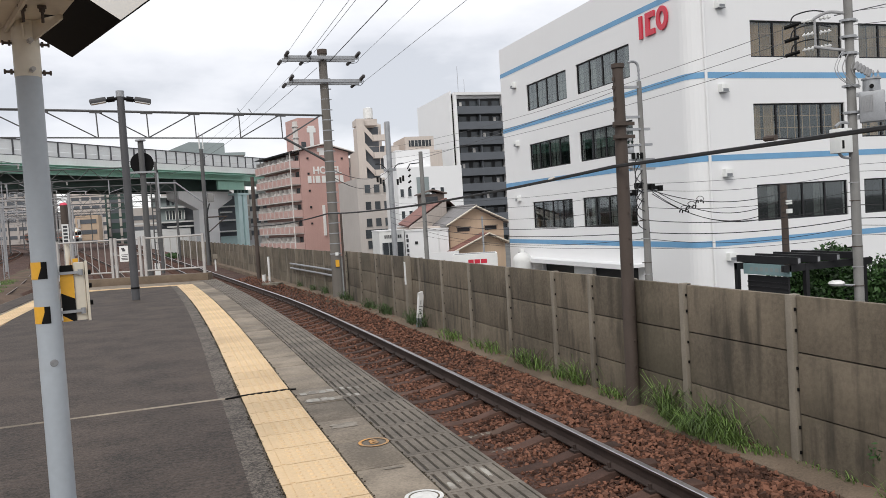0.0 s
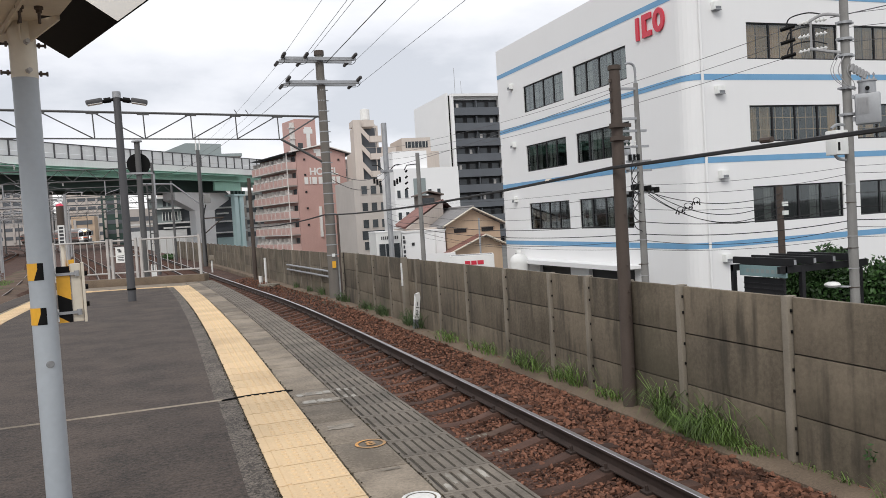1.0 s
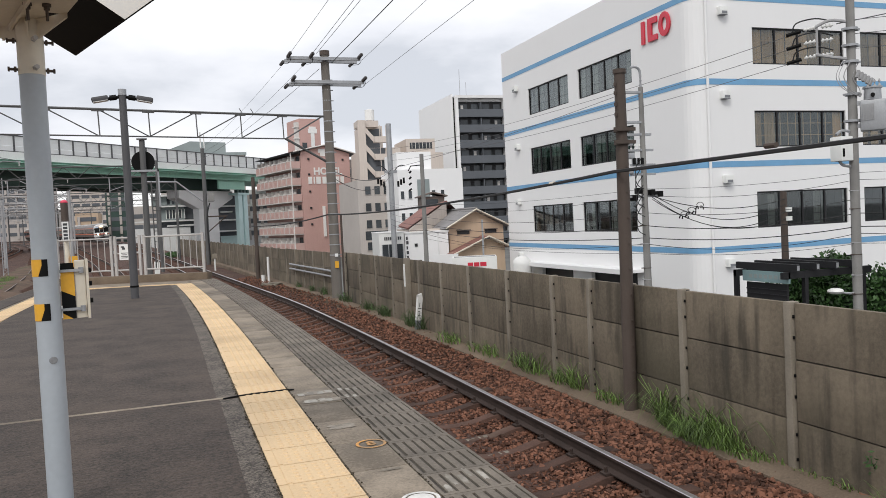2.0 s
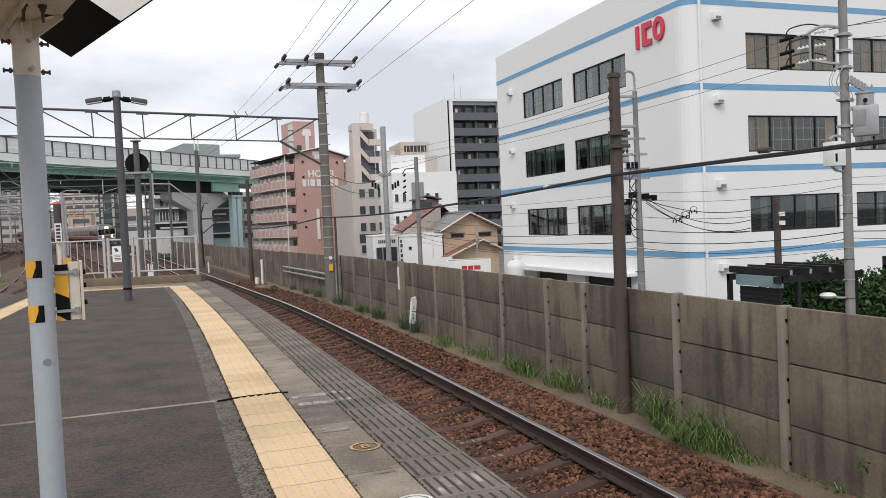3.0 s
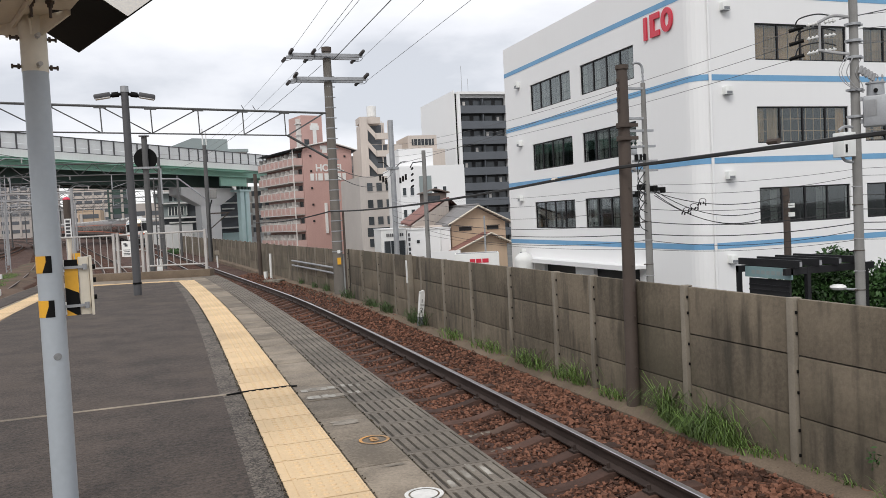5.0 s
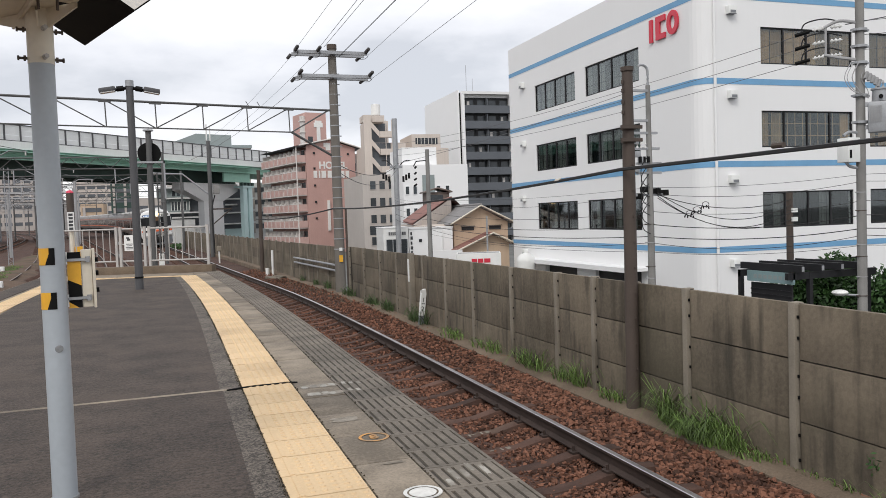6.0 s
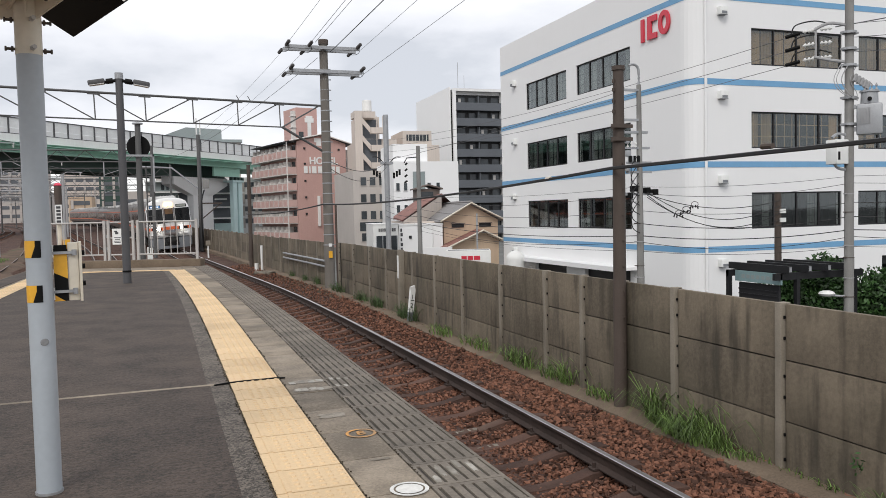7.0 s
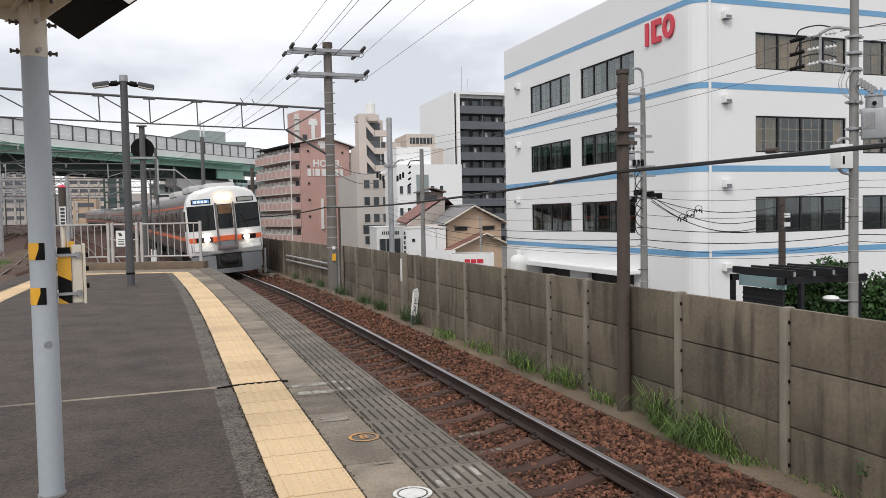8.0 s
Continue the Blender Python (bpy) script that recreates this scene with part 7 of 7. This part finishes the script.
part("cap", Mesh().ball((0, 0, 3.2), 0.19, 14, 6, 0.7), RED_CAP, warn, "red lamp cap")
part("sign_strip", Mesh().box(-0.14, 0.18, -0.3, -0.26, 1.2, 2.2), SIGN_WHITE, warn, "white sign strip with dark characters")
for k in range(5):
    part("text_bar", Mesh().box(-0.08, 0.12, -0.305, -0.301, 1.28 + 0.18 * k, 1.4 + 0.18 * k), SIGN_INK, warn)
part("yellow_box", Mesh().box(0.15, 0.5, -0.2, 0.1, -0.3, 0.4), HAZARD, warn)
for x, y, z1 in ((-3.2, 40, -0.55), (-6.9, 36, -0.7), (-9.0, 48, -0.6)):
    t = thing("signal_box", "small white trackside equipment box", "equipment box", pose(x, y, -1.1), group="trackside boxes")
    part("box", Mesh().box(-0.25, 0.25, -0.15, 0.15, 0, z1 + 1.1), SIGN_WHITE, t, bevel=0.03)
# lattice pole near the fence
for x, y, z1 in ((-8.8, 40, 5.2), (-10.5, 60, 5.6)):
    t = thing("lattice_mast", "slim grey lattice mast in the yard", "mast", pose(x, y, 0), group="yard masts")
    for a in (-0.14, 0.14):
        part("leg", Mesh().tube([(a, 0, -1.2), (a, 0, z1)], 0.03, 5), GREY_METAL, t)
    lat = Mesh()
    for k in range(int((z1 + 1.2) / 0.3)):
        lat.tube([(-0.14, 0, -1.2 + 0.3 * k), (0.14, 0, -1.05 + 0.3 * k), (-0.14, 0, -0.9 + 0.3 * k)], 0.012, 4)
    part("lacing", lat, GREY_METAL, t)

rg = random.Random(21)
for k in range(26):
    y = 48 + 6 * k + rg.uniform(-3, 3)
    x = main_x(y) - rg.uniform(6, 24) - y * 0.03
    z1 = rail_z(y) + rg.uniform(5.5, 8.5)
    t = mast("catenary_mast", "grey catenary mast with cantilever arm in the yard", x, y, rail_z(y) - 0.3, z1, 0.13, 0.1, POLE_STEEL if k % 3 == 0 else LATTICE, "mast")
    t["group"] = "yard masts"
    for s in (-1, 1):
        part("cantilever", Mesh().tube([(0, 0, z1 - 1.6), (s * 1.4, 0, z1 - 0.8), (s * 2.4, 0, z1 - 0.85)], 0.03, 4), GREY_METAL, t)
        part("stay", Mesh().tube([(0, 0, z1 - 0.3), (s * 2.3, 0, z1 - 0.8)], 0.018, 4), WIRE, t)
    insulator(t, (2.3, 0, z1 - 0.85), (0, 0, -1), WHITE_INS, 0.06, 3)
    insulator(t, (-2.3, 0, z1 - 0.85), (0, 0, -1), WHITE_INS, 0.06, 3)
# ---- train ----
def section(y, hw, top, low=1.0):
    pts = [(-hw * 0.96, low), (-hw, low + 0.25), (-hw, 2.2), (-hw * 0.985, 2.75), (-hw * 0.93, 3.1)]
    for k in range(1, 8):
        a = math.pi * k / 8
        pts.append((-hw * 0.9 * math.cos(a), 3.12 + (top - 3.12) * math.sin(a) ** 0.75))
    pts += [(hw * 0.93, 3.1), (hw * 0.985, 2.75), (hw, 2.2), (hw, low + 0.25), (hw * 0.96, low)]
    return [(x, y, z) for x, z in pts]


def loft(sections, cap0=True, cap1=True):
    m = Mesh()
    n = len(sections[0])
    for s in sections:
        m.v += s
    for i in range(len(sections) - 1):
        m.f += [(i * n + j, i * n + (j + 1) % n, (i + 1) * n + (j + 1) % n, (i + 1) * n + j) for j in range(n)]
    if cap0:
        m.f.append(tuple(range(n)))
    if cap1:
        m.f.append(tuple((len(sections) - 1) * n + n - 1 - j for j in range(n)))
    return m


def nose(x, z):
    """How the front bulges in plan and leans back towards the roof."""
    return -10.0 + 0.42 * (x / 1.45) ** 2 + 0.12 * max(0.0, (z - 2.0) / 1.6) ** 2


def nose_patch(x0, x1, z0, z1, out=0.015, depth=0.08, n=6):
    """A panel lying on the curved front."""
    m = Mesh()
    for i in range(n):
        a, b = x0 + (x1 - x0) * i / n, x0 + (x1 - x0) * (i + 1) / n
        k = len(m.v)
        m.v += [(x, nose(x, z) - out + d, z) for d in (0, depth) for x, z in ((a, z0), (b, z0), (b, z1), (a, z1))]
        m.f += [(k, k + 1, k + 2, k + 3), (k + 3, k + 2, k + 6, k + 7), (k, k + 4, k + 5, k + 1)]
        if i == 0:
            m.f.append((k, k + 3, k + 7, k + 4))
        if i == n - 1:
            m.f.append((k + 1, k + 5, k + 6, k + 2))
    m.weld = True
    return m


def nose_shell():
    rim = section(0, 1.475, 3.66, 0.9)
    rings = [[(x, -8.74, z) for x, _, z in rim], [(x, nose(x, z) + 0.12, z) for x, _, z in rim]]
    for s in (0.985, 0.95, 0.85, 0.7, 0.5, 0.3, 0.1):
        rings.append([(x * s, nose(x * s, 2.2 + (z - 2.2) * s) + (0.05 if s > 0.98 else 0.0), 2.2 + (z - 2.2) * s) for x, _, z in rim])
    return loft(rings[::-1])


def build_car(cab):
    name = "lead_train_car" if cab else "train_car"
    label = "leading train car, white front, orange stripe, lit headlights" if cab else "stainless steel train car with orange stripe"
    car = thing(name, label, "train", pose(0, 0, 0), "cars of the train")
    start = -8.74 if cab else -9.8
    part("body", loft([section(y, 1.46, 3.62) for y in (start, 0, 9.8)]), STEEL, car, "brushed steel body")
    if cab:
        part("front_mask", nose_shell(), TRAIN_WHITE, car, "white moulded front mask")
        for x0, x1, z0, z1 in ((-1.4, -0.41, 1.93, 2.92), (-0.29, 0.29, 1.97, 2.93), (0.41, 1.4, 1.93, 2.92)):
            part("windscreen", nose_patch(x0, x1, z0, z1), TRAIN_GLASS, car, "black windscreen")
        for x in (-1, 1):
            part("side_window", Mesh().box(x * 1.478 - 0.006, x * 1.478 + 0.006, -9.45, -8.9, 1.95, 2.75), TRAIN_GLASS, car)
            part("door_rail", nose_patch(x * 0.345 - 0.03, x * 0.345 + 0.03, 1.14, 3.0, 0.07, 0.12, 1), STEEL, car, "grey gangway frame")
            part("front_stripe", nose_patch(*sorted((x * 0.38, x * 1.42)), 1.46, 1.66, 0.008), ORANGE, car, "orange stripe")
            h = part("headlight_case", nose_patch(x * 0.87 - 0.3, x * 0.87 + 0.3, 1.47, 1.65, 0.02), BLACK, car, "black headlight surround")
            part("headlight", Mesh().ball((x * 0.77, nose(0.77, 1.56) - 0.02, 1.56), 0.125, 18, 10, 0.8), LAMP_WHITE, h, "lit white headlight")
            part("roof_headlight", Mesh().cyl((x * 0.15, nose(0.1, 3.2) - 0.06, 3.2), (x * 0.15, -9.7, 3.2), 0.13, n=18), LAMP_WARM, car, "lit warm roof headlight")
            d = part("display_case", nose_patch(x * 0.86 - 0.36, x * 0.86 + 0.36, 2.98, 3.18, 0.01), TRAIN_GLASS, car, "dark display surround")
            part("destination_display", nose_patch(x * 0.86 - 0.31, x * 0.86 + 0.31, 3.01, 3.15, 0.018), DISPLAY if x < 0 else DULL_DISPLAY, d, "destination display")
            for k in range(4):
                part("display_text", nose_patch(x * 0.86 - 0.26 + 0.13 * k, x * 0.86 - 0.17 + 0.13 * k, 3.035, 3.12, 0.024, 0.02, 1), SIGN_GLOW if x < 0 else DULL_DISPLAY, d)
            part("skirt", nose_patch(*sorted((x * 0.5, x * 1.38)), 0.3, 0.9, -0.05, 0.5), TRAIN_GREY, car, "grey front skirt")
            part("step", nose_patch(*sorted((x * 0.55, x * 1.35)), 1.12, 1.2, 0.03), TRAIN_WHITE, car)
        part("front_stripe", nose_patch(-0.31, 0.31, 1.48, 1.68, 0.01), ORANGE, car, "orange stripe")
        part("door_sill", Mesh().box(-0.4, 0.4, -10.07, -9.95, 1.1, 1.28), STEEL, car, bevel=0.03)
        part("coupler", Mesh().box(-0.14, 0.14, -10.3, -9.9, 0.62, 0.92).box(-0.26, 0.26, -10.32, -10.15, 0.68, 0.88).cyl((-0.32, -10.05, 0.75), (0.32, -10.05, 0.75), 0.07, n=8), UNDER, car, "dark coupler")
        for x in (-1, 1):
            part("wiper", Mesh().tube([(x * 0.9, nose(0.9, 1.95) - 0.03, 1.95), (x * 0.62, nose(0.6, 2.5) - 0.03, 2.5)], 0.012, 5), UNDER, car)
            part("handrail", Mesh().tube([(x * 1.36, nose(1.36, 1.2) - 0.05, 1.1), (x * 1.36, nose(1.36, 1.2) - 0.05, 1.42)], 0.015, 5), STEEL, car)
            part("air_hose", Mesh().tube(bent([(x * 0.36, -9.95, 0.85), (x * 0.4, -10.1, 0.6), (x * 0.3, -10.15, 0.45)]), 0.025, 6), UNDER, car)
        part("gangway_plate", nose_patch(-0.3, 0.3, 1.2, 1.46, 0.02), TRAIN_GREY, car, "grey gangway foot plate")
        part("coupler_recess", Mesh().box(-0.55, 0.55, -9.85, -9.6, 0.3, 0.95), UNDER, car)
        part("plough", nose_patch(-1.25, 1.25, 0.18, 0.36, -0.02, 0.15, 8), TRAIN_GREY, car)
        # Warm reflection painted over the top of the centre glass.
        part("gangway_blind", nose_patch(-0.26, 0.26, 2.55, 2.9, 0.018, 0.02), CAB_WARM, car, "brown patch painted as a warm window reflection")
    for x in (-1, 1):
        a, b = sorted((x * 1.462, x * 1.472))
        part("side_stripe", Mesh().box(a, b, start, 9.8, 1.54, 1.69), ORANGE, car, "orange stripe")
        part("upper_stripe", Mesh().box(*sorted((x * 1.39, x * 1.43)), start, 9.8, 2.9, 2.98), ORANGE, car, "orange upper stripe")
        for k in range(3):
            y = -6.6 + 6.5 * k
            d = part("side_door", Mesh().box(*sorted((x * 1.458, x * 1.468)), y - 0.65, y + 0.65, 1.08, 2.84), STEEL, car, "steel sliding door")
            for s in (-0.33, 0.33):
                part("door_window", Mesh().box(*sorted((x * 1.46, x * 1.474)), y + s - 0.24, y + s + 0.24, 1.8, 2.65), TRAIN_GLASS, d)
        for y in (-4.6, -2.1, 1.9, 4.4, 8.4):
            part("side_window", Mesh().box(*sorted((x * 1.45, x * 1.476)), y - 1.12, y + 1.12, 1.78, 2.74), TRAIN_GLASS, car)
        part("side_skirt", Mesh().box(*sorted((x * 1.3, x * 1.2)), -4, 4, 0.45, 1.0), UNDER, car)
    part("underframe", Mesh().box(-1.15, 1.15, -9.3, 9.5, 0.75, 1.05), UNDER, car)
    for y in (-6.9, 6.9):
        bg = part("bogie", Mesh().box(-1.1, 1.1, y - 1.5, y + 1.5, 0.4, 0.68), UNDER, car, bevel=0.04)
        for dy in (-1.05, 1.05):
            for x in (-0.57, 0.57):
                part("wheel", Mesh().cyl((x - 0.06, y + dy, 0.43), (x + 0.06, y + dy, 0.43), 0.43, n=20), RAIL, bg)
    for y in (-4.2, 3.4):
        part("roof_unit", Mesh().box(-0.85, 0.85, y - 1.7, y + 1.7, 3.55, 3.86), ROOF_TRAIN, car, "white roof cooling unit", bevel=0.1)
    part("roof_cover", Mesh().box(-0.45, 0.45, 6.2, 9.2, 3.58, 3.76), ROOF_TRAIN, car, bevel=0.05)
    if cab:
        part("front_roof_unit", Mesh().box(-0.6, 0.6, -9.3, -7.4, 3.55, 3.8), ROOF_TRAIN, car, bevel=0.1)
    return car


lead = build_car(True)
middle = build_car(False)
cars = [lead, middle] + [copy_thing(middle, pose(0, 0, 0)) for _ in range(6)]

YS = np.arange(0, 480, 0.5)
PX = np.array([[main_x(y), y, rail_z(y)] for y in YS])
ARC = np.concatenate([[0], np.cumsum(np.linalg.norm(np.diff(PX, axis=0), axis=1))])
HEAD_END = float(np.interp(32.3, YS, ARC))


def on_line(s):
    return Vector([float(np.interp(s, ARC, PX[:, k])) for k in range(3)])


def motions():
    for k, car in enumerate(cars):
        rows = []
        for i in range(17):
            t = 0.5 * i
            s = HEAD_END + 24.9 * (8.0 - t) + 10.0 + 20.2 * k
            a, b = on_line(s - 6.9), on_line(s + 6.9)
            c, d = (a + b) / 2, b - a
            rows.append((t, pose(c.x, c.y, c.z, math.degrees(math.atan2(d.z, d.y)), -4.0, math.degrees(math.atan2(-d.x, d.y)))))
        walk(car, rows)


motions()
